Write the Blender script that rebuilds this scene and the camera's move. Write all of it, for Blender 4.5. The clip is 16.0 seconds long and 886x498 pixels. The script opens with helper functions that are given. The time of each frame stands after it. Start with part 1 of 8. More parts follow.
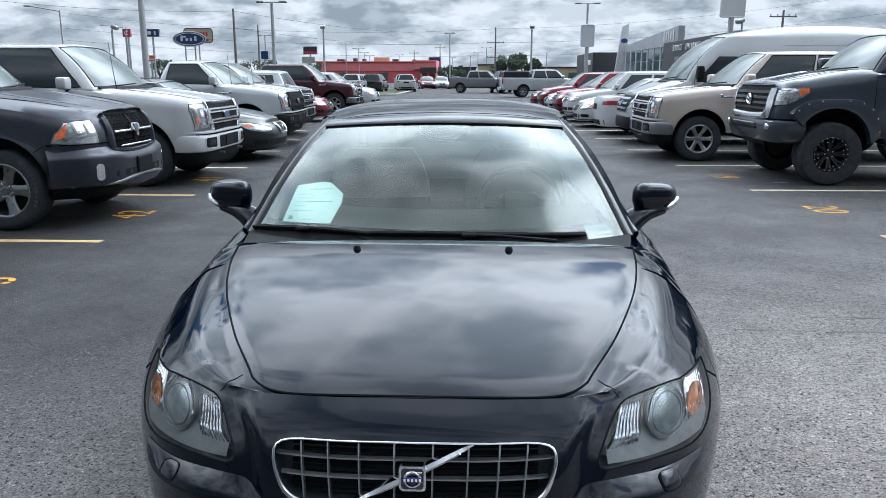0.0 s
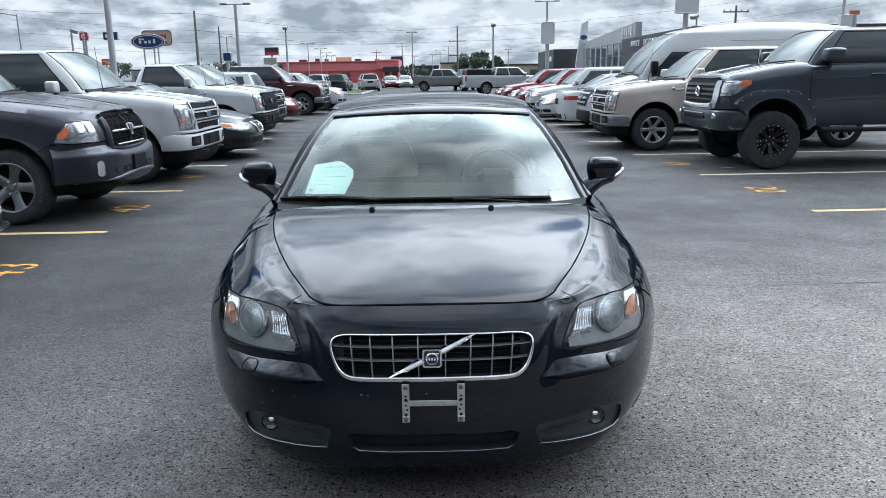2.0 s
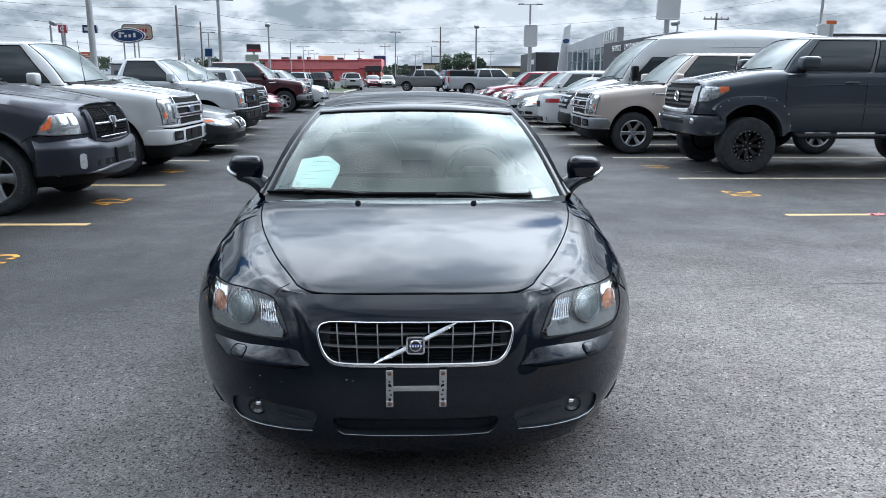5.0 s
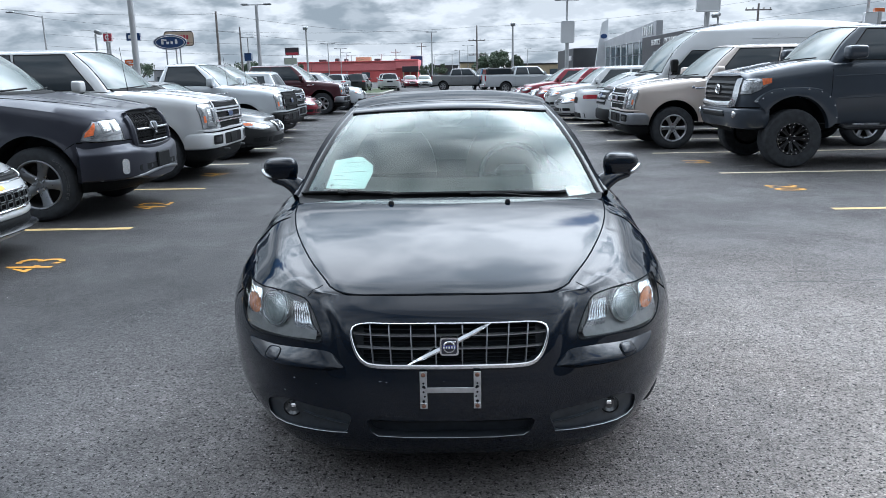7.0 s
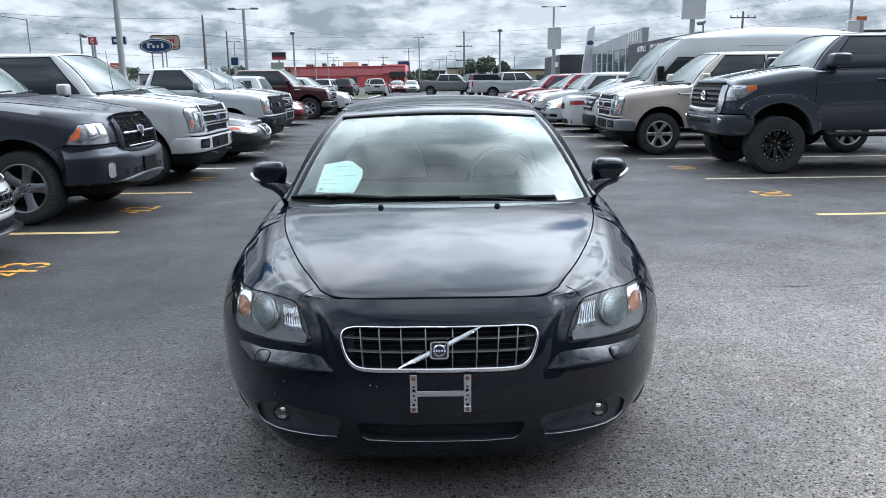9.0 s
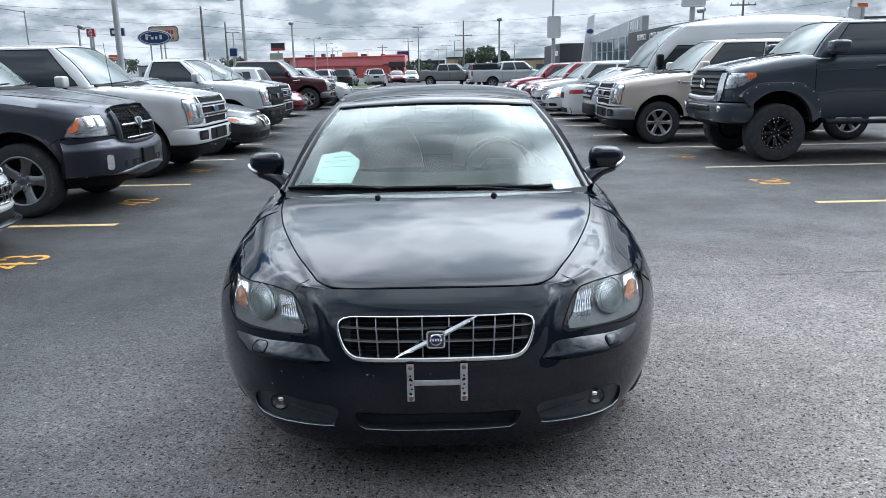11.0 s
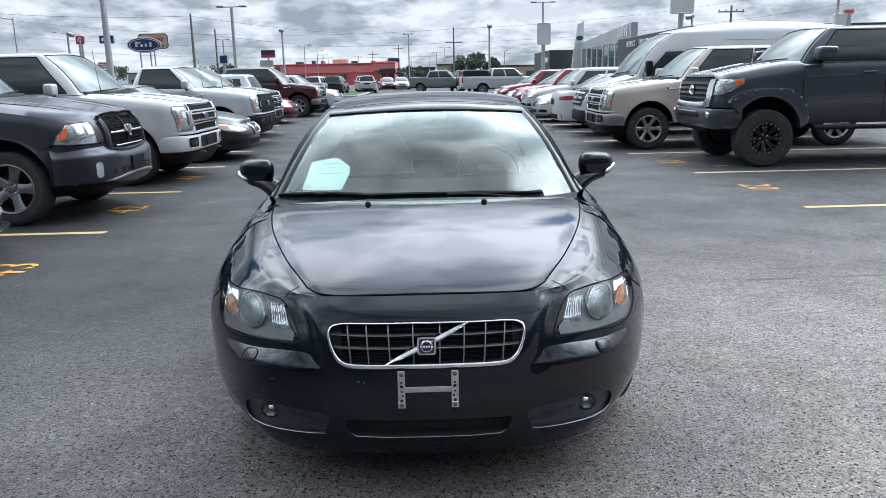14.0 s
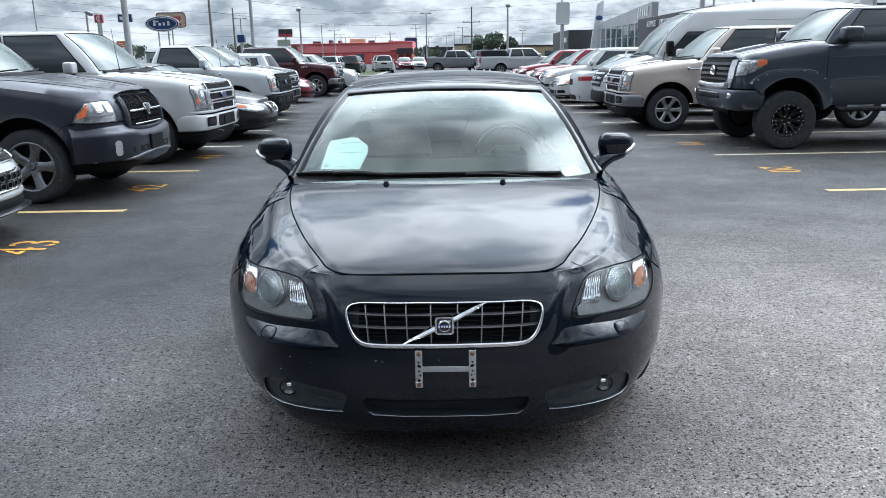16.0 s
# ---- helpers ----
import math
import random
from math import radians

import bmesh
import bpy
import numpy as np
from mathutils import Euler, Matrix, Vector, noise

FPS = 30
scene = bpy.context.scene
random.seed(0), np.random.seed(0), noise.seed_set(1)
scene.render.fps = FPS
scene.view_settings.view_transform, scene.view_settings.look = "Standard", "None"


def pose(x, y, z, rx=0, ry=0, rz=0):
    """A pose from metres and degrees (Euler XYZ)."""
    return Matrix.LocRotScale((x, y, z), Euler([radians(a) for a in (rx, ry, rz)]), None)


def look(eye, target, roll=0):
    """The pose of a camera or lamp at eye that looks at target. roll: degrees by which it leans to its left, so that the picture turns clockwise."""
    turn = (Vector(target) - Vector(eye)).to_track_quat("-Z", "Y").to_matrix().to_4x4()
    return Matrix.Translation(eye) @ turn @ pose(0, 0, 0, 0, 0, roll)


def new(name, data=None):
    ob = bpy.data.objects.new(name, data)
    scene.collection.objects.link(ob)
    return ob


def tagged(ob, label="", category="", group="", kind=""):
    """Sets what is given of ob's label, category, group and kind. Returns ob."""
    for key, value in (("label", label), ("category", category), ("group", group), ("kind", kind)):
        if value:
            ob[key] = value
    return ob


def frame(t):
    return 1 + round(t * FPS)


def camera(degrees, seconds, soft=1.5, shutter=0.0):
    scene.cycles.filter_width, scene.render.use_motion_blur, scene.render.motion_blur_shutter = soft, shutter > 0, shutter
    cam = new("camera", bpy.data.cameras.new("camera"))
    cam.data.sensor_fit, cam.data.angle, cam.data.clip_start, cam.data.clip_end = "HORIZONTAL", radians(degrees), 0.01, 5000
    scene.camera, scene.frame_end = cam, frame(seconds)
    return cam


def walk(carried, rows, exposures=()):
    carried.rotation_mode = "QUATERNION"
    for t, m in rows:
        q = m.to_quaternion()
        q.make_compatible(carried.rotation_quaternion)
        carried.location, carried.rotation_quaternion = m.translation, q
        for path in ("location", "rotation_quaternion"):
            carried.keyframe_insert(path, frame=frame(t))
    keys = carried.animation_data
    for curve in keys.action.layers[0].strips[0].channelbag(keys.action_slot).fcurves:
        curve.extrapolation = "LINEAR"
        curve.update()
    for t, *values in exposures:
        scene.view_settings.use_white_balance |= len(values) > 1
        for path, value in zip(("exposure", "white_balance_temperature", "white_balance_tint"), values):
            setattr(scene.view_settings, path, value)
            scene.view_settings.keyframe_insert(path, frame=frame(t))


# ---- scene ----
cam = camera(60.76, 16.0, 0.8)
PATH = [
    (0, (0.133, -1.622, 1.523), (0.058, 0.326, 1.076), 0.04),
    (0.5, (0.172, -1.875, 1.538), (0.123, 0.078, 1.110), 0.47),
    (1, (0.223, -2.094, 1.520), (0.196, -0.139, 1.099), -0.45),
    (1.5, (0.113, -2.252, 1.517), (0.118, -0.299, 1.084), -0.58),
    (2, (0.026, -2.371, 1.517), (0.039, -0.422, 1.066), -0.88),
    (2.5, (0.006, -2.408, 1.514), (0.005, -0.460, 1.060), 0.01),
    (3, (0.012, -2.431, 1.523), (0.026, -0.478, 1.092), 0.48),
    (3.5, (0.014, -2.446, 1.517), (0.043, -0.493, 1.087), 0.21),
    (4, (0.017, -2.458, 1.517), (0.074, -0.508, 1.077), 0.32),
    (4.2, (0.000, -2.483, 1.507), (0.067, -0.533, 1.065), 0.37),
    (6.3, (0.027, -2.453, 1.509), (0.073, -0.507, 1.050), -0.27),
    (6.5, (0.023, -2.455, 1.508), (0.034, -0.508, 1.050), -0.32),
    (7, (0.031, -2.444, 1.504), (-0.006, -0.496, 1.053), -1.05),
    (7.5, (0.026, -2.446, 1.503), (0.011, -0.496, 1.059), -1.14),
    (8, (0.021, -2.444, 1.501), (0.013, -0.494, 1.055), -0.85),
    (8.5, (0.016, -2.455, 1.505), (0.011, -0.504, 1.062), -0.70),
    (9, (0.019, -2.450, 1.500), (0.017, -0.499, 1.062), -0.73),
    (11.5, (0.037, -2.457, 1.498), (0.033, -0.512, 1.032), -1.18),
    (12, (0.036, -2.456, 1.497), (0.046, -0.509, 1.041), -0.96),
    (12.5, (0.039, -2.458, 1.498), (0.065, -0.509, 1.050), -0.96),
    (13, (0.038, -2.457, 1.498), (0.074, -0.508, 1.053), -1.11),
    (13.5, (0.038, -2.450, 1.496), (0.071, -0.501, 1.048), -1.29),
    (14, (0.039, -2.457, 1.499), (0.058, -0.508, 1.052), -1.22),
    (14.5, (0.032, -2.460, 1.504), (0.032, -0.508, 1.067), -0.91),
    (15, (0.030, -2.457, 1.493), (0.015, -0.511, 1.034), -0.84),
    (15.5, (0.031, -2.452, 1.492), (0.012, -0.513, 1.003), -0.83),
    (16, (0.030, -2.449, 1.493), (0.006, -0.511, 0.998), -1.04),
]
walk(cam, [(t, look(eye, target, roll)) for t, eye, target, roll in PATH], [(0.0, 0.02, 5740.0, 8.0), (3.0, 0.10, 5750.0, 8.0), (7.0, 0.11, 5760.0, 8.0), (9.0, 0.12, 5800.0, 8.0), (14.0, 0.14, 5810.0, 8.0), (16.0, 0.17, 5810.0, 8.0)])

# ---- world and sun ----
SUN_ELEVATION, SUN_TURN = 57.0, -66.0
SUN_WAY = Vector((math.sin(radians(-SUN_TURN)) * math.cos(radians(SUN_ELEVATION)), math.cos(radians(SUN_TURN)) * math.cos(radians(SUN_ELEVATION)), math.sin(radians(SUN_ELEVATION))))
world = bpy.data.worlds.new("sky")
scene.world = world
world.use_nodes = True
wn, wl = world.node_tree.nodes, world.node_tree.links
wn.clear()


def wnode(kind, **values):
    n = wn.new(kind)
    for key, value in values.items():
        n.inputs[key].default_value = value
    return n


sky = wn.new("ShaderNodeTexSky")
sky.sky_type, sky.sun_disc = "NISHITA", False
sky.sun_elevation, sky.sun_rotation = radians(SUN_ELEVATION), radians(-SUN_TURN)
sky.air_density, sky.dust_density = 1.0, 0.4
coord = wn.new("ShaderNodeTexCoord")
split = wn.new("ShaderNodeSeparateXYZ")
wl.new(coord.outputs["Generated"], split.inputs[0])
height = wn.new("ShaderNodeMath")
height.operation = "MAXIMUM"
height.inputs[1].default_value = 0.0
wl.new(split.outputs["Z"], height.inputs[0])
lifted = wn.new("ShaderNodeMath")
lifted.operation = "ADD"
lifted.inputs[1].default_value = 0.32
wl.new(height.outputs[0], lifted.inputs[0])
flat = wn.new("ShaderNodeCombineXYZ")
for axis in "XY":
    div = wn.new("ShaderNodeMath")
    div.operation = "DIVIDE"
    wl.new(split.outputs[axis], div.inputs[0])
    wl.new(lifted.outputs[0], div.inputs[1])
    wl.new(div.outputs[0], flat.inputs[axis])
flat.inputs["Z"].default_value = 3.7


def cloud(scale, detail, rough, low, high, distortion=0.0):
    n = wnode("ShaderNodeTexNoise", Scale=scale, Detail=detail, Roughness=rough, Distortion=distortion)
    wl.new(flat.outputs[0], n.inputs["Vector"])
    r = wnode("ShaderNodeMapRange")
    r.interpolation_type = "SMOOTHSTEP"
    r.inputs["From Min"].default_value, r.inputs["From Max"].default_value = low, high
    wl.new(n.outputs["Fac"], r.inputs["Value"])
    return r.outputs["Result"]


cover = cloud(1.9, 5.0, 0.52, 0.33, 0.40, 0.2)
bright = cloud(3.6, 5.0, 0.56, 0.42, 0.57, 0.15)
tone = wn.new("ShaderNodeMix")
tone.data_type = "RGBA"
tone.inputs["A"].default_value = (5.8, 6.5, 7.0, 1)
tone.inputs["B"].default_value = (15.0, 15.2, 15.3, 1)
# small puffs break up the large banks
puffs = cloud(7.0, 4.0, 0.54, 0.40, 0.58, 0.25)
blend = wnode("ShaderNodeMix")
blend.inputs["Factor"].default_value = 0.34
wl.new(bright, blend.inputs["A"])
wl.new(puffs, blend.inputs["B"])
wl.new(blend.outputs["Result"], tone.inputs["Factor"])
both = wn.new("ShaderNodeMix")
both.data_type = "RGBA"
# towards the horizon the cloud closes up
low_deck = wnode("ShaderNodeMapRange")
low_deck.interpolation_type = "SMOOTHSTEP"
low_deck.inputs["From Min"].default_value, low_deck.inputs["From Max"].default_value = 0.07, 0.14
low_deck.inputs["To Min"].default_value, low_deck.inputs["To Max"].default_value = 1.0, 0.0
wl.new(height.outputs[0], low_deck.inputs["Value"])
closed = wn.new("ShaderNodeMath")
closed.operation = "MAXIMUM"
wl.new(cover, closed.inputs[0])
wl.new(low_deck.outputs[0], closed.inputs[1])
wl.new(closed.outputs[0], both.inputs["Factor"])
wl.new(sky.outputs[0], both.inputs["A"])
wl.new(tone.outputs["Result"], both.inputs["B"])
# the cloud deck is brighter overhead than towards the horizon
grow = wnode("ShaderNodeMapRange")
grow.interpolation_type = "SMOOTHSTEP"
grow.inputs["From Min"].default_value, grow.inputs["From Max"].default_value = 0.33, 0.68
grow.inputs["To Min"].default_value, grow.inputs["To Max"].default_value = 0.76, 5.2
wl.new(height.outputs[0], grow.inputs["Value"])
fall = wnode("ShaderNodeMapRange")
fall.interpolation_type = "SMOOTHSTEP"
fall.inputs["From Min"].default_value, fall.inputs["From Max"].default_value = 0.66, 1.0
fall.inputs["To Min"].default_value, fall.inputs["To Max"].default_value = 1.0, 0.3
wl.new(height.outputs[0], fall.inputs["Value"])
deck = wn.new("ShaderNodeMath")
deck.operation = "MULTIPLY"
wl.new(grow.outputs[0], deck.inputs[0])
wl.new(fall.outputs[0], deck.inputs[1])
# heavier cloud stands on the side away from the sun
away = wnode("ShaderNodeMapRange")
away.interpolation_type = "SMOOTHSTEP"
away.inputs["From Min"].default_value, away.inputs["From Max"].default_value = -0.40, 0.45
away.inputs["To Min"].default_value, away.inputs["To Max"].default_value = 0.27, 1.0
wl.new(split.outputs["Y"], away.inputs["Value"])
gloom = wn.new("ShaderNodeMath")
gloom.operation = "MULTIPLY"
wl.new(deck.outputs[0], gloom.inputs[0])
wl.new(away.outputs[0], gloom.inputs[1])
lit = wn.new("ShaderNodeVectorMath")
lit.operation = "SCALE"
wl.new(both.outputs["Result"], lit.inputs[0])
wl.new(gloom.outputs[0], lit.inputs["Scale"])
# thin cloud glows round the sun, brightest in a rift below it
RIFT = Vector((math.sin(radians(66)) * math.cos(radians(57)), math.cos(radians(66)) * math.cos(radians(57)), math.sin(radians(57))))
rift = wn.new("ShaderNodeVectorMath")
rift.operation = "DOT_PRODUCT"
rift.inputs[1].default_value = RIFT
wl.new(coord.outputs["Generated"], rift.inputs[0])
near = wn.new("ShaderNodeVectorMath")
near.operation = "DOT_PRODUCT"
near.inputs[1].default_value = SUN_WAY
wl.new(coord.outputs["Generated"], near.inputs[0])
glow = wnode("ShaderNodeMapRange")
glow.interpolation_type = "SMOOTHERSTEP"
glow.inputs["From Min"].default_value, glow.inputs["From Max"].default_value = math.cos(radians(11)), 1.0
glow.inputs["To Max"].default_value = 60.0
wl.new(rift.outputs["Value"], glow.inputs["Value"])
wide = wnode("ShaderNodeMapRange")
wide.interpolation_type = "SMOOTHSTEP"
wide.inputs["From Min"].default_value, wide.inputs["From Max"].default_value = math.cos(radians(50)), 1.0
wide.inputs["To Min"].default_value, wide.inputs["To Max"].default_value = 1.0, 1.5
wl.new(near.outputs["Value"], wide.inputs["Value"])
haze = wn.new("ShaderNodeVectorMath")
haze.operation = "SCALE"
wl.new(lit.outputs[0], haze.inputs[0])
wl.new(wide.outputs[0], haze.inputs["Scale"])
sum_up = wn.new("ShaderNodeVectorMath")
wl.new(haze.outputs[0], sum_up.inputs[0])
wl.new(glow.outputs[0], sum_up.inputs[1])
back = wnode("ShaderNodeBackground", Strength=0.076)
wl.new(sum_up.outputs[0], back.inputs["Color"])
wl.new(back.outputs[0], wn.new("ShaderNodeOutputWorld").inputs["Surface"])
lamp = bpy.data.lights.new("sun", "SUN")
lamp.energy, lamp.angle, lamp.color = 0.8, radians(95), (1.0, 0.96, 0.9)
new("sun", lamp).matrix_world = look(SUN_WAY * 50, (0, 0, 0))
scene.view_settings.exposure = 0.0

# ---- materials ----


def pbr(name, col, rough=0.5, metal=0.0, var=0.12, scale=6.0, bump=0.0, bscale=60.0, coat=0.0, spec=0.5, trans=0.0, ior=1.5, emit=0.0, rvar=0.0, fine=0.0, alpha=1.0, random=0.0):
    m = bpy.data.materials.new(name)
    m.use_nodes = True
    nt = m.node_tree
    b = nt.nodes["Principled BSDF"]
    b.inputs["Base Color"].default_value = (*col, 1)
    b.inputs["Roughness"].default_value, b.inputs["Metallic"].default_value = rough, metal
    b.inputs["Specular IOR Level"].default_value, b.inputs["IOR"].default_value = spec, ior
    b.inputs["Coat Weight"].default_value, b.inputs["Coat Roughness"].default_value = coat, 0.03
    b.inputs["Transmission Weight"].default_value, b.inputs["Alpha"].default_value = trans, alpha
    if emit:
        b.inputs["Emission Color"].default_value = (*col, 1)
        b.inputs["Emission Strength"].default_value = emit
    tc = nt.nodes.new("ShaderNodeTexCoord")

    def noise_of(sc, detail=5.0):
        n = nt.nodes.new("ShaderNodeTexNoise")
        n.inputs["Scale"].default_value, n.inputs["Detail"].default_value = sc, detail
        nt.links.new(tc.outputs["Object"], n.inputs["Vector"])
        return n.outputs["Fac"]

    def ranged(value, lo, hi):
        r = nt.nodes.new("ShaderNodeMapRange")
        r.inputs["From Min"].default_value, r.inputs["From Max"].default_value = 0.3, 0.7
        r.inputs["To Min"].default_value, r.inputs["To Max"].default_value = lo, hi
        nt.links.new(value, r.inputs["Value"])
        return r.outputs["Result"]

    if var:
        mix = nt.nodes.new("ShaderNodeHueSaturation")
        mix.inputs["Color"].default_value = (*col, 1)
        value = ranged(noise_of(scale), 1 - var, 1 + var)
        if fine:
            more = nt.nodes.new("ShaderNodeMath")
            more.operation = "MULTIPLY"
            nt.links.new(value, more.inputs[0])
            nt.links.new(ranged(noise_of(scale * 25, 3.0), 1 - fine, 1 + fine), more.inputs[1])
            value = more.outputs[0]
        if random:
            info, more = nt.nodes.new("ShaderNodeObjectInfo"), nt.nodes.new("ShaderNodeMath")
            more.operation = "MULTIPLY"
            r = nt.nodes.new("ShaderNodeMapRange")
            r.inputs["To Min"].default_value, r.inputs["To Max"].default_value = 1 - random, 1 + random
            nt.links.new(info.outputs["Random"], r.inputs["Value"])
            nt.links.new(r.outputs[0], more.inputs[0])
            nt.links.new(value, more.inputs[1])
            value = more.outputs[0]
        nt.links.new(value, mix.inputs["Value"])
        nt.links.new(mix.outputs[0], b.inputs["Base Color"])
    if rvar:
        nt.links.new(ranged(noise_of(scale * 2.3), max(0.0, rough - rvar), rough + rvar), b.inputs["Roughness"])
    if bump:
        bp = nt.nodes.new("ShaderNodeBump")
        bp.inputs["Strength"].default_value, bp.inputs["Distance"].default_value = bump, 0.01
        nt.links.new(noise_of(bscale, 6.0), bp.inputs["Height"])
        nt.links.new(bp.outputs[0], b.inputs["Normal"])
    return m


def paint(name, col, metal=0.0, rough=0.35, coat=1.0):
    return pbr(name, col, rough, metal, var=0.05, scale=1.5, coat=coat, rvar=0.05, spec=0.25)


M_BLACK = pbr("black_paint", (0.0010, 0.0042, 0.0105), 0.4, 0.0, var=0.05, scale=1.5, coat=1.0, spec=0.0)
M_BLACK.node_tree.nodes["Principled BSDF"].inputs["Coat IOR"].default_value = 1.45
M_BLACK.node_tree.nodes["Principled BSDF"].inputs["Coat Roughness"].default_value = 0.05
M_PLASTIC = pbr("black_plastic", (0.010, 0.011, 0.012), 0.62, spec=0.14, var=0.2, scale=30, bump=0.1, bscale=400)
M_TRIM = pbr("gloss_black_trim", (0.012, 0.013, 0.015), 0.2, var=0.1)
M_UNDER = pbr("underbody", (0.016, 0.018, 0.021), 0.9, var=0.3, spec=0.0)
M_RUBBER = pbr("tyre_rubber", (0.040, 0.043, 0.048), 0.85, spec=0.25, var=0.25, scale=12, bump=0.25, bscale=90)
M_CHROME = pbr("chrome", (0.72, 0.73, 0.75), 0.08, 1.0, var=0.04, scale=15, rvar=0.04)
M_ALLOY = pbr("wheel_alloy", (0.42, 0.43, 0.45), 0.34, 0.95, var=0.1, scale=10, rvar=0.1)
M_GREYALLOY = pbr("grey_wheel_alloy", (0.25, 0.26, 0.28), 0.34, 0.9, var=0.05, scale=10, rvar=0.1)
M_TYREMARK = pbr("worn_tyre_letter", (0.13, 0.132, 0.135), 0.8, var=0.4, scale=60)
M_DARKALLOY = pbr("black_alloy", (0.02, 0.02, 0.022), 0.35, 0.5, var=0.2)
M_BRAKE = pbr("dark_wheel_well", (0.03, 0.03, 0.032), 0.6, 0.4, var=0.3, scale=12)
M_STEEL = pbr("galvanised_steel", (0.52, 0.53, 0.55), 0.38, 0.9, var=0.15, scale=40, rvar=0.1)
M_RUST = pbr("rusty_bolt", (0.20, 0.105, 0.075), 0.8, 0.2, var=0.4, scale=200)


def clear_glass(name, tint, ior, sheen=(1, 1, 1), rough=0.0):
    """A thin pane: mostly clear, with gloss that grows at a slant."""
    m = bpy.data.materials.new(name)
    m.use_nodes = True
    nt = m.node_tree
    nt.nodes.clear()
    clear, gloss, fres, mix, out = (nt.nodes.new("ShaderNode" + k) for k in ("BsdfTransparent", "BsdfGlossy", "Fresnel", "MixShader", "OutputMaterial"))
    clear.inputs["Color"].default_value = (*tint, 1)
    gloss.inputs["Color"].default_value = (*sheen, 1)
    gloss.inputs["Roughness"].default_value, fres.inputs["IOR"].default_value = rough, ior
    nt.links.new(fres.outputs[0], mix.inputs[0])
    nt.links.new(clear.outputs[0], mix.inputs[1])
    nt.links.new(gloss.outputs[0], mix.inputs[2])
    nt.links.new(mix.outputs[0], out.inputs["Surface"])
    return m


M_GLASS = clear_glass("windscreen_glass", (0.78, 0.90, 0.86), 1.68, (0.93, 1.0, 0.96), 0.04)
M_TINT = pbr("tinted_glass", (0.026, 0.034, 0.041), 0.04, var=0, spec=0.42)
M_SCREEN = pbr("car_windscreen", (0.12, 0.15, 0.145), 0.12, var=0.3, scale=1.2, spec=0.55)
M_LENS = clear_glass("clear_lens", (0.93, 0.95, 0.96), 1.4)
M_REFLECT = pbr("lamp_reflector", (0.90, 0.92, 0.94), 0.14, 1.0, var=0.12, scale=60, bump=0.3, bscale=45)
M_BEZEL = pbr("silver_lamp_bezel", (0.30, 0.31, 0.32), 0.3, 0.7, var=0.1)
M_BRIGHT = pbr("bright_chrome", (0.80, 0.81, 0.83), 0.22, 1.0, var=0.05, scale=12, rvar=0.05)
M_LAMPGREY = pbr("dark_lamp_lining", (0.26, 0.266, 0.27), 0.45, 0.2, var=0.12, scale=30)
M_BARGREY = pbr("silver_grille_bar", (0.36, 0.37, 0.39), 0.32, 0.8, var=0.1)
M_SATIN = pbr("satin_trim", (0.30, 0.31, 0.33), 0.3, 0.9, var=0.1)
M_TURN = pbr("orange_turn_lens", (0.68, 0.15, 0.045), 0.15, var=0.3, scale=45, coat=1.0)
M_LAMP = pbr("lamp_glass", (0.48, 0.50, 0.52), 0.12, 0.7, var=0.5, scale=18, coat=1.0, bump=0.15, bscale=30)
M_PROJECTOR = pbr("projector_glass", (0.22, 0.25, 0.25), 0.22, 0.3, var=0.25, scale=40, coat=1.0)
M_HOUSING = pbr("lamp_housing", (0.075, 0.078, 0.082), 0.4, 0.3, var=0.15)
M_AMBER = pbr("amber_lens", (0.46, 0.19, 0.09), 0.15, var=0.5, scale=45, coat=1.0)
M_RED = pbr("red_lens", (0.34, 0.02, 0.03), 0.15, var=0.2, scale=50, coat=1.0)
M_PAPER = pbr("pale_green_paper", (0.80, 0.93, 0.90), 0.8, var=0.04, scale=8)
M_WHITE = pbr("white_card", (0.85, 0.86, 0.86), 0.6, var=0.04)
M_INK = pbr("ink", (0.16, 0.22, 0.22), 0.8, var=0)
M_BLUE = pbr("blue_enamel", (0.015, 0.022, 0.20), 0.25, var=0.1, coat=1.0)
M_POCKET = pbr("smoked_black_plastic", (0.030, 0.036, 0.044), 0.30, spec=0.45, var=0.2, scale=30)
M_CARDGREY = pbr("chipped_primer", (0.30, 0.31, 0.32), 0.7, var=0.2, scale=80)
M_NAVY = pbr("navy_enamel", (0.006, 0.009, 0.035), 0.25, var=0.1, coat=1.0)
M_SEAT = pbr("seat_leather", (0.52, 0.49, 0.45), 0.55, var=0.1, scale=9, bump=0.15, bscale=150)
M_LINING = pbr("cabin_lining", (0.26, 0.26, 0.25), 0.85, var=0.1)
M_FOGLENS = pbr("dark_fog_glass", (0.05, 0.055, 0.06), 0.08, 0.3, var=0.2, scale=40, coat=1.0)
M_DASH = pbr("dashboard_vinyl", (0.085, 0.088, 0.092), 0.6, var=0.15, bump=0.1, bscale=300)

# ---- mesh tools ----
from mathutils.bvhtree import BVHTree


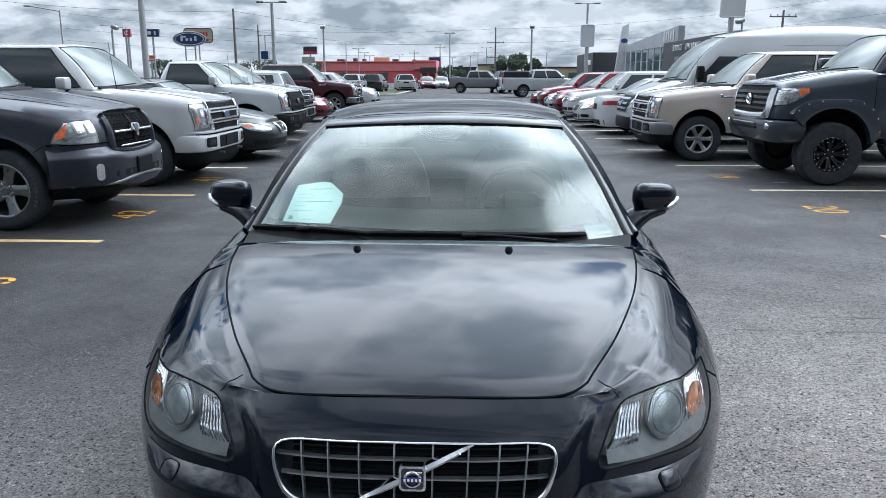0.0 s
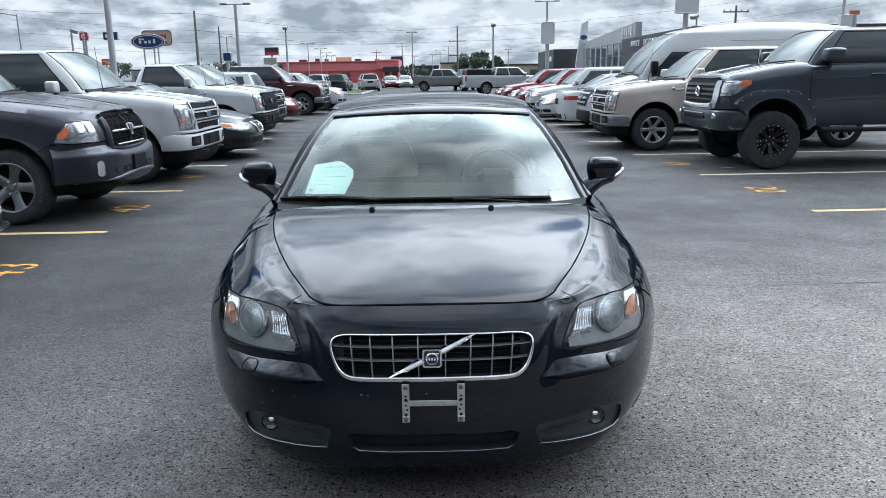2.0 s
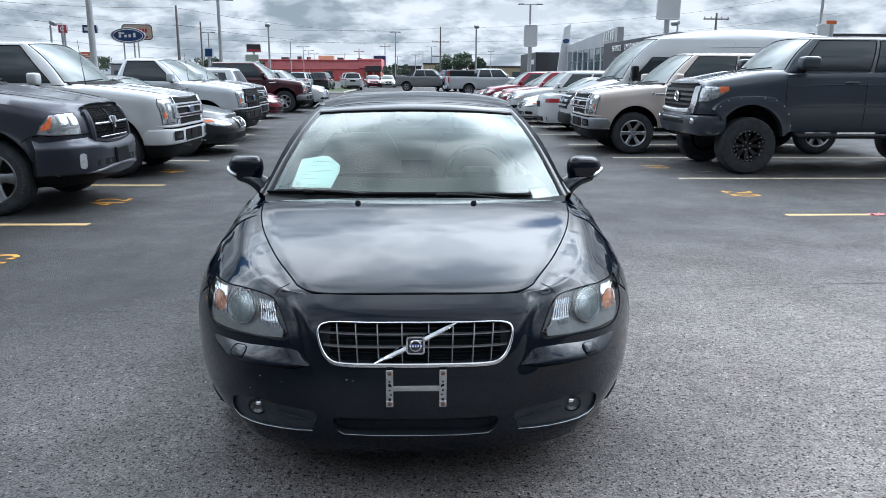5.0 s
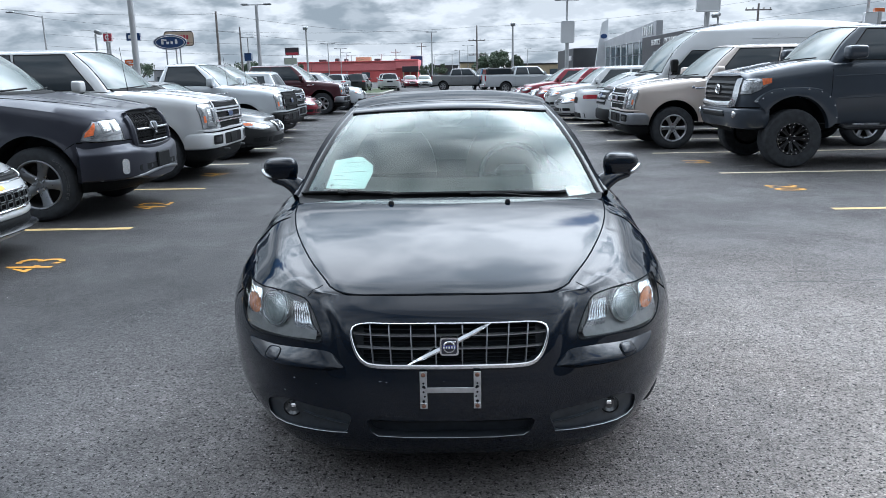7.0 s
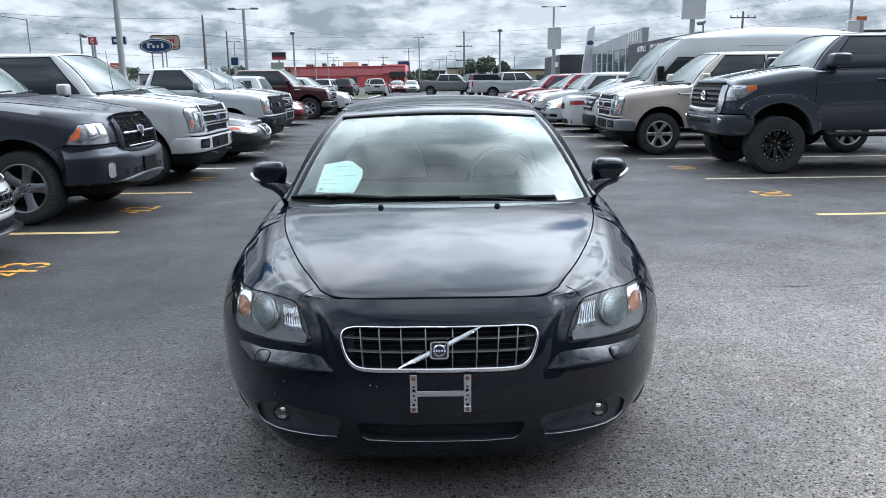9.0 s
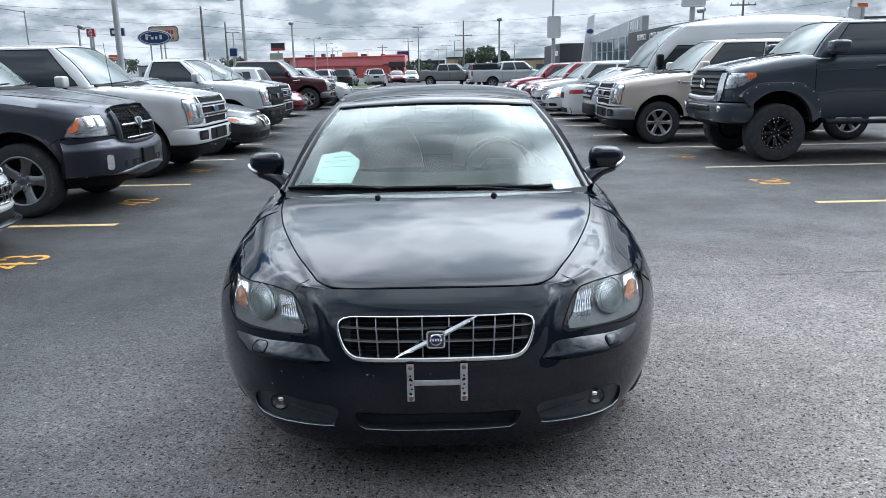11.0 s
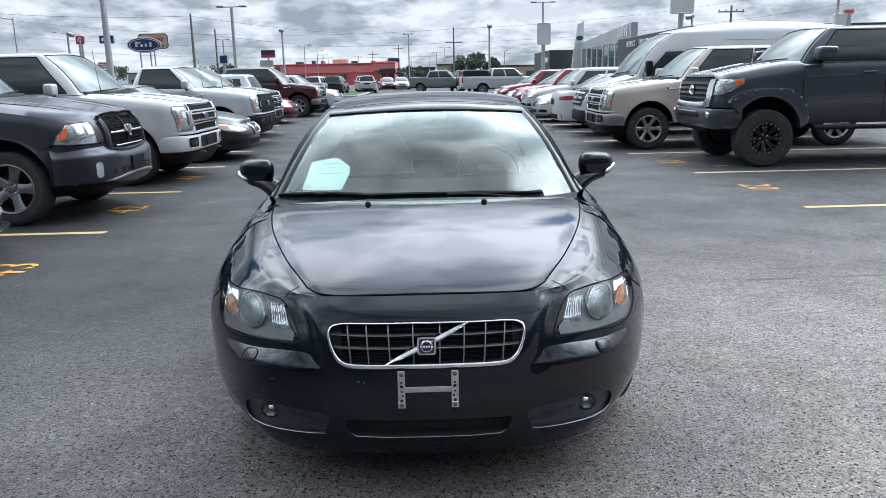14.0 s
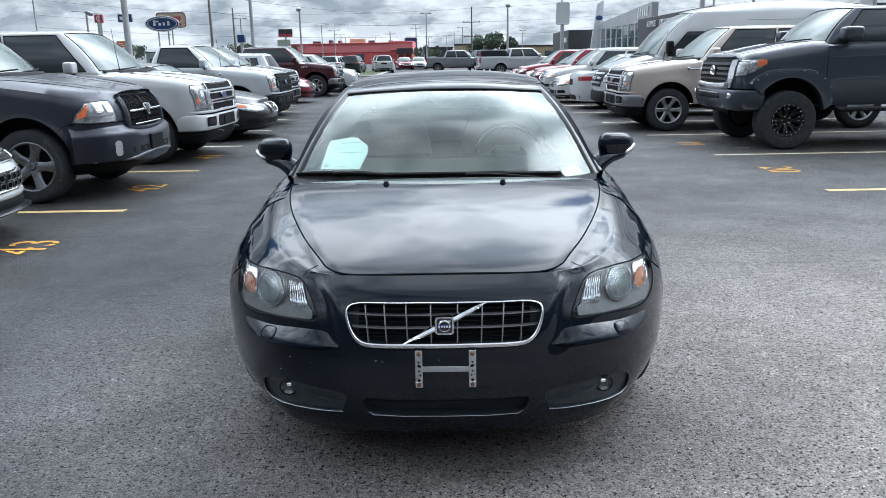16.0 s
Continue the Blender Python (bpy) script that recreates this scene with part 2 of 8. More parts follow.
def curve(x, *pts):
    """Smooth run through the points (x, value), flat beyond the ends."""
    if x <= pts[0][0]:
        return pts[0][1]
    if x >= pts[-1][0]:
        return pts[-1][1]
    for k in range(len(pts) - 1):
        (x0, a), (x1, b) = pts[k], pts[k + 1]
        if x <= x1:
            h, t = x1 - x0, (x - x0) / (x1 - x0)
            m0 = (b - pts[k - 1][1]) / (x1 - pts[k - 1][0]) if k else (b - a) / h
            m1 = (pts[k + 2][1] - a) / (pts[k + 2][0] - x0) if k + 2 < len(pts) else (b - a) / h
            return (2 * t**3 - 3 * t**2 + 1) * a + (t**3 - 2 * t**2 + t) * h * m0 + (3 * t**2 - 2 * t**3) * b + (t**3 - t**2) * h * m1


def lerp(a, b, t):
    return a + (b - a) * t


def loop(pts, n=6):
    """A closed smooth loop through 2D points, n steps between two of them."""
    out, k = [], len(pts)
    for i in range(k):
        p0, p1, p2, p3 = (Vector(pts[(i + j) % k]) for j in (-1, 0, 1, 2))
        for s in range(n):
            t = s / n
            out.append(0.5 * (2 * p1 + (p2 - p0) * t + (2 * p0 - 5 * p1 + 4 * p2 - p3) * t * t + (3 * p1 - p0 - 3 * p2 + p3) * t**3))
    return [tuple(p) for p in out]


def rrect(cx, cy, w, h, r, n=4):
    """A rounded rectangle as a loop of 2D points."""
    out = []
    for k, (sx, sy) in enumerate(((1, 1), (-1, 1), (-1, -1), (1, -1))):
        for i in range(n + 1):
            a = radians(90 * k + 90 * i / n)
            out.append((cx + sx * (w / 2 - r) + r * math.cos(a), cy + sy * (h / 2 - r) + r * math.sin(a)))
    full = []
    for i, p in enumerate(out):
        q = out[(i + 1) % len(out)]
        m = min(6, 1 + int(math.hypot(q[0] - p[0], q[1] - p[1]) / 0.035))
        full += [(lerp(p[0], q[0], j / m), lerp(p[1], q[1], j / m)) for j in range(m)]
    return full


def poly(pts, n=3):
    """A closed polygon with n steps a side."""
    return [tuple(lerp(Vector(pts[i]), Vector(pts[(i + 1) % len(pts)]), s / n)) for i in range(len(pts)) for s in range(n)]


class Build:
    """Collects points and faces of one mesh."""

    def __init__(self):
        self.v, self.f, self.m = [], [], []

    def add(self, verts, faces, mat=0):
        k = len(self.v)
        self.v += [tuple(p) for p in verts]
        self.f += [tuple(k + i for i in f) for f in faces]
        self.m += [mat] * len(faces)
        return self

    def grid(self, rows, mat=0, wrap=False):
        n = len(rows[0])
        faces = []
        for a in range(len(rows) - 1):
            for b in range(n if wrap else n - 1):
                c = (b + 1) % n
                faces.append((a * n + b, a * n + c, (a + 1) * n + c, (a + 1) * n + b))
        return self.add([p for r in rows for p in r], faces, mat)

    def box(self, c, size, r=0.01, mat=0, turn=None):
        """A box with chamfered edges."""
        h = [s / 2 for s in size]
        r = min(r, *[0.49 * s for s in size])
        verts, index = [], {}
        for sx in (-1, 1):
            for sy in (-1, 1):
                for sz in (-1, 1):
                    for axis in range(3):
                        p = [s * (h[i] - (0 if i == axis else r)) for i, s in enumerate((sx, sy, sz))]
                        index[sx, sy, sz, axis] = len(verts)
                        verts.append(Vector(p))
        faces = []
        for axis in range(3):
            for s in (-1, 1):
                order = [(-1, -1), (1, -1), (1, 1), (-1, 1)]
                key = lambda a, b: tuple([s, a, b] if axis == 0 else [a, s, b] if axis == 1 else [a, b, s])
                faces.append([index[(*key(a, b), axis)] for a, b in order])
        for axis in range(3):
            u, w = [i for i in range(3) if i != axis]
            for su in (-1, 1):
                for sw in (-1, 1):
                    key = lambda s: tuple(s if i == axis else su if i == u else sw for i in range(3))
                    faces.append([index[(*key(-1), u)], index[(*key(1), u)], index[(*key(1), w)], index[(*key(-1), w)]])
        for s in [(a, b, d) for a in (-1, 1) for b in (-1, 1) for d in (-1, 1)]:
            faces.append([index[(*s, 0)], index[(*s, 1)], index[(*s, 2)]])
        m = turn.to_3x3() if turn else Matrix.Identity(3)
        return self.add([m @ p + Vector(c) for p in verts], faces, mat)

    def pod(self, c, size, e=0.45, nu=18, nv=10, mat=0):
        """A soft-edged block: e near 1 is round, near 0 square."""
        rows = []
        for j in range(nv + 1):
            t = math.pi * (j / nv - 0.5)
            row = []
            for i in range(nu):
                a = 2 * math.pi * i / nu
                p = [math.copysign(abs(k) ** e, k) for k in (math.cos(a), math.sin(a), math.sin(t))]
                k = max(1e-6, math.cos(t)) ** e
                row.append((c[0] + size[0] / 2 * k * p[0], c[1] + size[1] / 2 * k * p[1], c[2] + size[2] / 2 * p[2]))
            rows.append(row)
        return self.grid(rows, mat, wrap=True)

    def tube(self, path, r, n=8, mat=0, closed=False, flat=1.0, caps=True):
        """A tube along a path; r may be one radius or one for each point."""
        path = [Vector(p) for p in path]
        k = len(path)
        rs = r if isinstance(r, (list, tuple)) else [r] * k
        rows, side = [], None
        for i in range(k):
            a, b = (path[(i - 1) % k], path[(i + 1) % k]) if closed else (path[max(i - 1, 0)], path[min(i + 1, k - 1)])
            ahead = (b - a).normalized() if (b - a).length > 1e-9 else Vector((0, 0, 1))
            if side is None:
                side = ahead.orthogonal().normalized()
            side = (side - ahead * side.dot(ahead)).normalized()
            up = ahead.cross(side)
            rows.append([path[i] + rs[i] * (math.cos(2 * math.pi * j / n) * side + flat * math.sin(2 * math.pi * j / n) * up) for j in range(n)])
        if closed:
            rows.append(rows[0])
        self.grid(rows, mat, wrap=True)
        if caps and not closed:
            for r0 in (rows[0], rows[-1]):
                self.add(r0, [tuple(range(n))], mat)
        return self

    def lathe(self, profile, n=24, mat=0, centre=(0, 0, 0), axis="x"):
        """Turns a profile of (radius, along) round an axis."""
        rows = []
        for j in range(n + 1):
            a = 2 * math.pi * j / n
            row = []
            for r, h in profile:
                p = (h, r * math.cos(a), r * math.sin(a)) if axis == "x" else (r * math.cos(a), h, r * math.sin(a)) if axis == "y" else (r * math.cos(a), r * math.sin(a), h)
                row.append(Vector(p) + Vector(centre))
            rows.append(row)
        return self.grid(rows, mat)

    def patch(self, proj, outline, out=0.004, skirt=0.012, rings=4, mat=0):
        """A skin over a star-shaped outline, laid onto a surface: proj(a, b) gives place and normal."""
        c = (sum(p[0] for p in outline) / len(outline), sum(p[1] for p in outline) / len(outline))
        rows, n = [], len(outline)
        last = None
        for k in range(1, rings + 1):
            row = []
            for p in outline:
                q = proj(lerp(c[0], p[0], k / rings), lerp(c[1], p[1], k / rings)) or last
                last = q
                row.append(q)
            rows.append(row)
        mid = proj(*c) or last
        verts = [mid[0] + mid[1] * out]
        faces = [(0, 1 + j, 1 + (j + 1) % n) for j in range(n)]
        for row in rows:
            verts += [p + nn * out for p, nn in row]
        for k in range(rings - 1):
            for j in range(n):
                a, b = 1 + k * n + j, 1 + k * n + (j + 1) % n
                faces.append((a, a + n, b + n, b))
        base = len(verts)
        verts += [p + nn * (out - skirt) for p, nn in rows[-1]]
        for j in range(n):
            a, b = 1 + (rings - 1) * n + j, 1 + (rings - 1) * n + (j + 1) % n
            faces.append((a, base + j, base + (j + 1) % n, b))
        return self.add(verts, faces, mat)

    def data(self, name, mats, angle=35.0, weld=1e-4, smooth=True):
        me = bpy.data.meshes.new(name)
        me.from_pydata(self.v, [], self.f)
        for m in mats if isinstance(mats, (list, tuple)) else [mats]:
            me.materials.append(m)
        me.polygons.foreach_set("material_index", self.m)
        bm = bmesh.new()
        bm.from_mesh(me)
        bmesh.ops.remove_doubles(bm, verts=bm.verts, dist=weld)
        bmesh.ops.dissolve_degenerate(bm, edges=bm.edges, dist=weld / 2)
        bmesh.ops.recalc_face_normals(bm, faces=bm.faces)
        bm.to_mesh(me)
        bm.free()
        if smooth:
            me.polygons.foreach_set("use_smooth", [True] * len(me.polygons))
            me.set_sharp_from_angle(angle=radians(angle))
        return me


def thing(name, label, category, group="", kind="", at=None):
    ob = new(name)
    ob.empty_display_size = 0.1
    if at is not None:
        ob.matrix_world = at
    return tagged(ob, label, category, group, kind)


def part(name, b, mats, parent=None, label="", angle=35.0, smooth=True):
    """Links what b collected as one mesh object under a thing or a part."""
    ob = new(name, b.data(name, mats, angle, smooth=smooth) if isinstance(b, Build) else b)
    if parent is not None:
        ob.parent = parent
    return tagged(ob, label)


def flipped(b):
    c = Build()
    c.v, c.f, c.m = [(-x, y, z) for x, y, z in b.v], list(b.f), list(b.m)
    return c


def surface(me):
    """Ray casters onto a mesh: from the front, from a side and from above."""
    bm = bmesh.new()
    bm.from_mesh(me)
    tree = BVHTree.FromBMesh(bm)
    bm.free()

    def cast(o, d):
        p, n, _, _ = tree.ray_cast(Vector(o), Vector(d))
        if p is None:
            return None
        return p, (n if n.dot(Vector(d)) < 0 else -n)

    return (lambda x, z: cast((x, -3, z), (0, 1, 0))), (lambda side: lambda y, z: cast((side * 3, y, z), (-side, 0, 0))), (lambda x, y: cast((x, y, 4), (0, 0, -1))), (lambda x, z: cast((x, 12, z), (0, -1, 0)))


def outline_half(width, length, nose, tail, stations):
    """Half of a car's outline from above, from the middle of the front to the middle of the rear, with outward normals."""
    pts = []
    ln, p, q, n = nose
    for i in range(n + 1):
        a = math.pi / 2 * i / n
        pts.append((width / 2 * math.sin(a) ** (2 / p), ln * (1 - max(0.0, math.cos(a)) ** (2 / q))))
    lt, p, q, n = tail
    pts += [(width / 2, y) for y in stations if ln + 0.02 < y < length - lt - 0.02]
    for i in range(n, -1, -1):
        a = math.pi / 2 * i / n
        pts.append((width / 2 * math.sin(a) ** (2 / p), length - lt * (1 - max(0.0, math.cos(a)) ** (2 / q))))
    out = []
    for i, (x, y) in enumerate(pts):
        a, b = pts[max(i - 1, 0)], pts[min(i + 1, len(pts) - 1)]
        d = Vector((b[0] - a[0], b[1] - a[1]))
        nrm = Vector((d.y, -d.x)).normalized() if 0 < i < len(pts) - 1 else Vector((0, -1 if i == 0 else 1))
        out.append((x, y, nrm.x, nrm.y))
    return out


def arch_stations(wheels, r, ys):
    s = set(ys)
    for yw in wheels:
        for k in range(-9, 10):
            s.add(yw + r * math.sin(math.pi / 2 * k / 9))
        s |= {yw - r - 0.004, yw + r + 0.004}
    return sorted(s)


def shell(width, length, nose, tail, wheels, r_arch, z_arch, z_bottom, z_shoulder, inset, z_top, rows=(0, 0.08, 0.2, 0.35, 0.5, 0.65, 0.78, 0.88, 0.95, 1.0), tops=10, ys=None):
    """A closed car body: walls with wheel arches, a shoulder and a top. The functions take the outline's y (and x), and 'front', which is 1 where the wall faces ahead, -1 aft."""
    ring = outline_half(width, length, nose, tail, arch_stations(wheels, r_arch, ys or [i * length / 24 for i in range(25)]))
    b = Build()
    for side in (1, -1):
        cols = []
        for x, y, nx, ny in ring:
            front = -ny
            bottom = sill = z_bottom(y, front)
            for yw in wheels:
                if abs(y - yw) < r_arch and abs(nx) > 0.5:
                    bottom = max(bottom, z_arch + math.sqrt(max(0.0, r_arch**2 - (y - yw) ** 2)))
            zs = z_shoulder(y, front, x)
            low = (bottom - sill) / (zs - sill)
            col = [(0, y - ny * inset(low, front, y), bottom)]
            for s in rows:
                d = inset(lerp(low, 1.0, s), front, y)
                px, py = max(0.0, x - nx * d), y - ny * d
                col.append((px, py, lerp(bottom, zs, s)))
            sx, sy = col[-1][0], col[-1][1]
            for k in range(1, tops + 1):
                w = k / tops
                col.append((sx * (1 - w), sy, z_top(sx * (1 - w), sy, sx, zs)))
            cols.append([(side * px, py, pz) for px, py, pz in col])
        b.grid(cols)
        n = len(cols[0])
        for k in range(len(b.m) - (len(cols) - 1) * (n - 1), len(b.m)):
            if (k - (len(b.m) - (len(cols) - 1) * (n - 1))) % (n - 1) == 0:
                b.m[k] = 1
    return b


def wheel(r, width, rim, spokes, rim_mat, style="five", depth=0.0):
    """Meshes of a wheel round the x axis, whose outer face looks along +x: tyre, rim, spokes, hub."""
    w = width / 2
    tyre = Build().lathe([(rim, -w * 0.8), (rim + 0.01, -w * 0.95), (lerp(rim, r, 0.5), -w * 1.03), (r - 0.03, -w * 0.96), (r - 0.008, -w * 0.8), (r, -w * 0.5), (r, w * 0.5), (r - 0.008, w * 0.8), (r - 0.03, w * 0.96), (lerp(rim, r, 0.5), w * 1.03), (rim + 0.01, w * 0.95), (rim, w * 0.8)], 36)
    for g in (-0.45, 0, 0.45):
        tyre.lathe([(r + 0.001, w * g - 0.004), (r - 0.006, w * g), (r + 0.001, w * g + 0.004)], 36)
    barrel = Build().lathe([(rim + 0.002, w * 0.82), (rim + 0.004, w * 0.9), (rim - 0.008, w * 0.93), (rim - 0.022, w * 0.82)], 36)
    barrel.lathe([(rim - 0.022, w * 0.82), (rim - 0.03, w * 0.3), (rim - 0.04, -w * 0.7), (0.0, -w * 0.7)], 36, 1)
    sp = Build()
    for k in range(spokes):
        a = 2 * math.pi * k / spokes
        for off in ((-0.11, 0.11) if style == "twin" else (0,)):
            half = 0.020 if style == "twin" else 0.3 * rim * (1.50 if spokes < 6 else 1.05) * 0.5
            rows = []
            for t in (0.12, 0.3, 0.55, 0.8, 0.98):
                rr = t * (rim - 0.012)
                hw = half * (curve(t, (0.1, 1.0), (0.45, 0.78), (0.8, 0.92), (1.0, 1.25)) if style != "twin" else lerp(1.0, 0.9, t))
                x0 = w * lerp(0.62, 0.8, t) - depth * (1 - t)
                ring = []
                for dx, dt in ((-0.03, -1.0), (-0.008, -1.0), (0.0, -0.72), (0.0, 0.72), (-0.008, 1.0), (-0.03, 1.0)):
                    ang = a + off * lerp(0.5, 1.3, t)
                    ring.append((x0 + dx, rr * math.cos(ang) - hw * dt * math.sin(ang), rr * math.sin(ang) + hw * dt * math.cos(ang)))
                rows.append(ring)
            sp.grid(rows)
    hub = Build().lathe([(0.0, w * 0.80 - depth), (0.03, w * 0.80 - depth), (0.038, w * 0.74 - depth), (0.040, w * 0.69 - depth), (rim * 0.32, w * 0.66 - depth), (rim * 0.34, w * 0.2)], 20)
    nuts = []
    nut = Build().lathe([(0.016, 0.0), (0.016, 0.016), (0.011, 0.026), (0.0, 0.029)], 8).data("wheel_nut", M_BRIGHT)
    for k in range(5):
        a = 2 * math.pi * (k + 0.5) / 5
        nuts.append(("wheel_nut", nut, (w * 0.68 - depth, rim * 0.245 * math.cos(a), rim * 0.245 * math.sin(a))))
    if style == "twin":
        rivet = Build().lathe([(0.0, 0.014), (0.009, 0.01), (0.013, 0.0)], 6).data("rivet", M_BRIGHT)
        for k in range(20):
            a = 2 * math.pi * k / 20
            nuts.append(("rivet", rivet, (w * 0.88, (rim - 0.014) * math.cos(a), (rim - 0.014) * math.sin(a))))
            if k % 5 < 2:
                nuts.append(("rivet", rivet, (w * 0.80, rim * 0.72 * math.cos(a), rim * 0.72 * math.sin(a))))
    return tyre.data("tyre", M_RUBBER), barrel.data("rim", [rim_mat, M_BRAKE]), sp.data("spokes", rim_mat), hub.data("hub", [rim_mat, M_CHROME]), nuts


def put_wheels(car, meshes, places, near=True):
    tyre, rim, sp, hub, nuts = meshes
    for x, y, z in places:
        w = new("wheel", tyre)
        w.parent = car
        w.matrix_local = pose(x, y, z, 0, 0, 0 if x > 0 else 180)
        for name, me in (("rim", rim), ("spokes", sp), ("hub", hub)):
            part(name, me, None, w)
        for name, me, at in nuts if near else ():
            part(name, me, None, w).matrix_local = pose(*at)

# ---- the black coupe in the aisle ----
HERO = pose(0, -0.03, 0)
coupe = thing("coupe", "glossy black two-door hardtop coupe parked in the aisle", "car", at=HERO)
H_ZC = ((0.14, 0.742), (0.23, 0.775), (0.40, 0.826), (0.62, 0.882), (0.86, 0.926), (0.96, 0.938), (1.06, 0.946), (1.09, 0.940), (1.13, 0.905), (4.6, 0.90))
H_XS = ((0.14, 0.44), (0.25, 0.467), (0.42, 0.545), (0.65, 0.633), (0.85, 0.682), (1.02, 0.706), (1.16, 0.722), (1.30, 0.735), (1.6, 0.755), (2.0, 0.77), (4.58, 0.75))


def h_shoulder(y, front, x):
    return curve(y, (0.0, 0.742), (0.14, 0.737), (0.30, 0.752), (0.5, 0.778), (0.9, 0.825), (1.3, 0.86), (2.0, 0.885), (3.4, 0.91), (4.3, 0.93), (4.6, 0.92))


def h_inset(s, front, y):
    f = max(0.0, front) ** 2.4
    side = curve(s, (0, 0.040), (0.12, 0.012), (0.35, 0.002), (0.55, 0.0), (0.75, 0.004), (0.9, 0.014), (0.96, 0.026), (1, 0.046))
    tumble = curve(s, (0, 0), (0.5, 0), (0.66, 0.012), (0.8, 0.038), (0.9, 0.066), (1, 0.088))
    side += tumble * curve(y, (0.3, 0.25), (0.6, 1.0), (1.0, 1.0), (1.3, 0.7), (1.7, 0.35), (2.3, 0.25), (4.6, 0.25))
    nose = curve(s, (0, 0.08), (0.1, 0.035), (0.28, 0.008), (0.5, 0.0), (0.65, 0.012), (0.8, 0.035), (0.92, 0.082), (1, 0.148))
    return lerp(side, nose, f)


def h_top(x, y, sx, zs):
    xs = min(curve(y, *H_XS), sx * 0.96)
    zh = curve(y, *H_ZC)
    if x <= xs:
        return zh - 0.018 * (x / max(xs, 0.01)) ** 2
    t = (x - xs) / max(sx - xs, 1e-4)
    k = min(1.0, max(0.0, (y - 0.16) / 0.3)) * min(1.0, max(0.15, (1.75 - y) / 0.6))
    return lerp(zh - 0.018, zs, t) + k * (0.022 * math.sin(math.pi * t) - 0.011 * math.sin(2 * math.pi * min(1, t * 1.15)))


h_shell = shell(1.925, 4.58, (0.86, 3.3, 1.42, 84), (0.7, 3.2, 1.8, 10), (0.94, 3.58), 0.345, 0.317,
                lambda y, front: lerp(0.19, 0.17, max(0, front)) + (0.045 * curve(front, (0.04, 0), (0.2, 1), (0.5, 1), (0.78, 0)) if y < 0.8 else 0.0), h_shoulder, h_inset, h_top,
                rows=(0, 0.05, 0.12, 0.2, 0.28, 0.36, 0.44, 0.52, 0.56, 0.6, 0.64, 0.68, 0.72, 0.76, 0.795, 0.83, 0.86, 0.89, 0.915, 0.94, 0.97, 1.0), tops=44,
                ys=[0.05 * i for i in range(30)] + [1.5 + 0.15 * i for i in range(22)])
h_body_me = h_shell.data("body", [M_BLACK, M_UNDER], angle=40)
# the wings flow without ripples
bm = bmesh.new()
bm.from_mesh(h_body_me)
wings = [v for v in bm.verts if 0.30 < v.co.y < 2.2 and v.co.z > 0.74 and abs(v.co.x) > curve(v.co.y, *H_XS) + 0.02]
for _ in range(14):
    bmesh.ops.smooth_vert(bm, verts=wings, factor=0.5, use_axis_x=True, use_axis_y=False, use_axis_z=True)
# the bonnet's ridges run on down the nose, with a hollow beside each
for v in bm.verts:
    if v.co.y < 0.5 and 0.47 < v.co.z < 0.78:
        ridge = curve(v.co.z, (0.50, 0.352), (0.55, 0.365), (0.655, 0.392), (0.70, 0.425), (0.74, 0.462))
        d = abs(v.co.x) - ridge
        k = curve(d, (-0.004, 0.0), (0.012, 0.8), (0.026, 1.0), (0.05, 0.6), (0.09, 0.0)) * curve(v.co.z, (0.48, 0.0), (0.55, 0.8), (0.62, 1.0), (0.695, 1.0), (0.728, 0.35), (0.742, 0.0))
        bulge = curve(d, (-0.10, 0.0), (-0.03, 0.7), (-0.008, 1.0), (0.002, 0.0)) * curve(v.co.z, (0.50, 0.0), (0.60, 1.0), (0.70, 0.6), (0.738, 0.0))
        v.co.y += 0.020 * k - 0.004 * bulge
bm.to_mesh(h_body_me)
bm.free()
hf, hs, ht, hr = surface(h_body_me)


LAMP = loop([(0.448, 0.6025), (0.464, 0.6615), (0.508, 0.7165), (0.569, 0.7305), (0.6625, 0.734), (0.7875, 0.7265), (0.8125, 0.705), (0.816, 0.637), (0.780, 0.5905), (0.7165, 0.5795), (0.620, 0.5915), (0.5305, 0.5975)], 4)
GRILLE = loop([(0, 0.668), (0.18, 0.668), (0.30, 0.667), (0.338, 0.645), (0.325, 0.585), (0.297, 0.546), (0.25, 0.532), (0.12, 0.530), (0, 0.529), (-0.12, 0.530), (-0.25, 0.532), (-0.297, 0.546), (-0.325, 0.585), (-0.338, 0.645), (-0.30, 0.667), (-0.18, 0.668)], 3)
INTAKE = loop([(0, 0.330), (0.20, 0.331), (0.286, 0.333), (0.285, 0.295), (0.258, 0.268), (0.13, 0.263), (0, 0.262), (-0.13, 0.263), (-0.258, 0.268), (-0.285, 0.295), (-0.286, 0.333), (-0.20, 0.331)], 3)
FOG = loop([(0.357, 0.3495), (0.359, 0.3025), (0.382, 0.2705), (0.4795, 0.2665), (0.6045, 0.257), (0.665, 0.258), (0.688, 0.290), (0.678, 0.335), (0.60, 0.366), (0.482, 0.364)], 4)


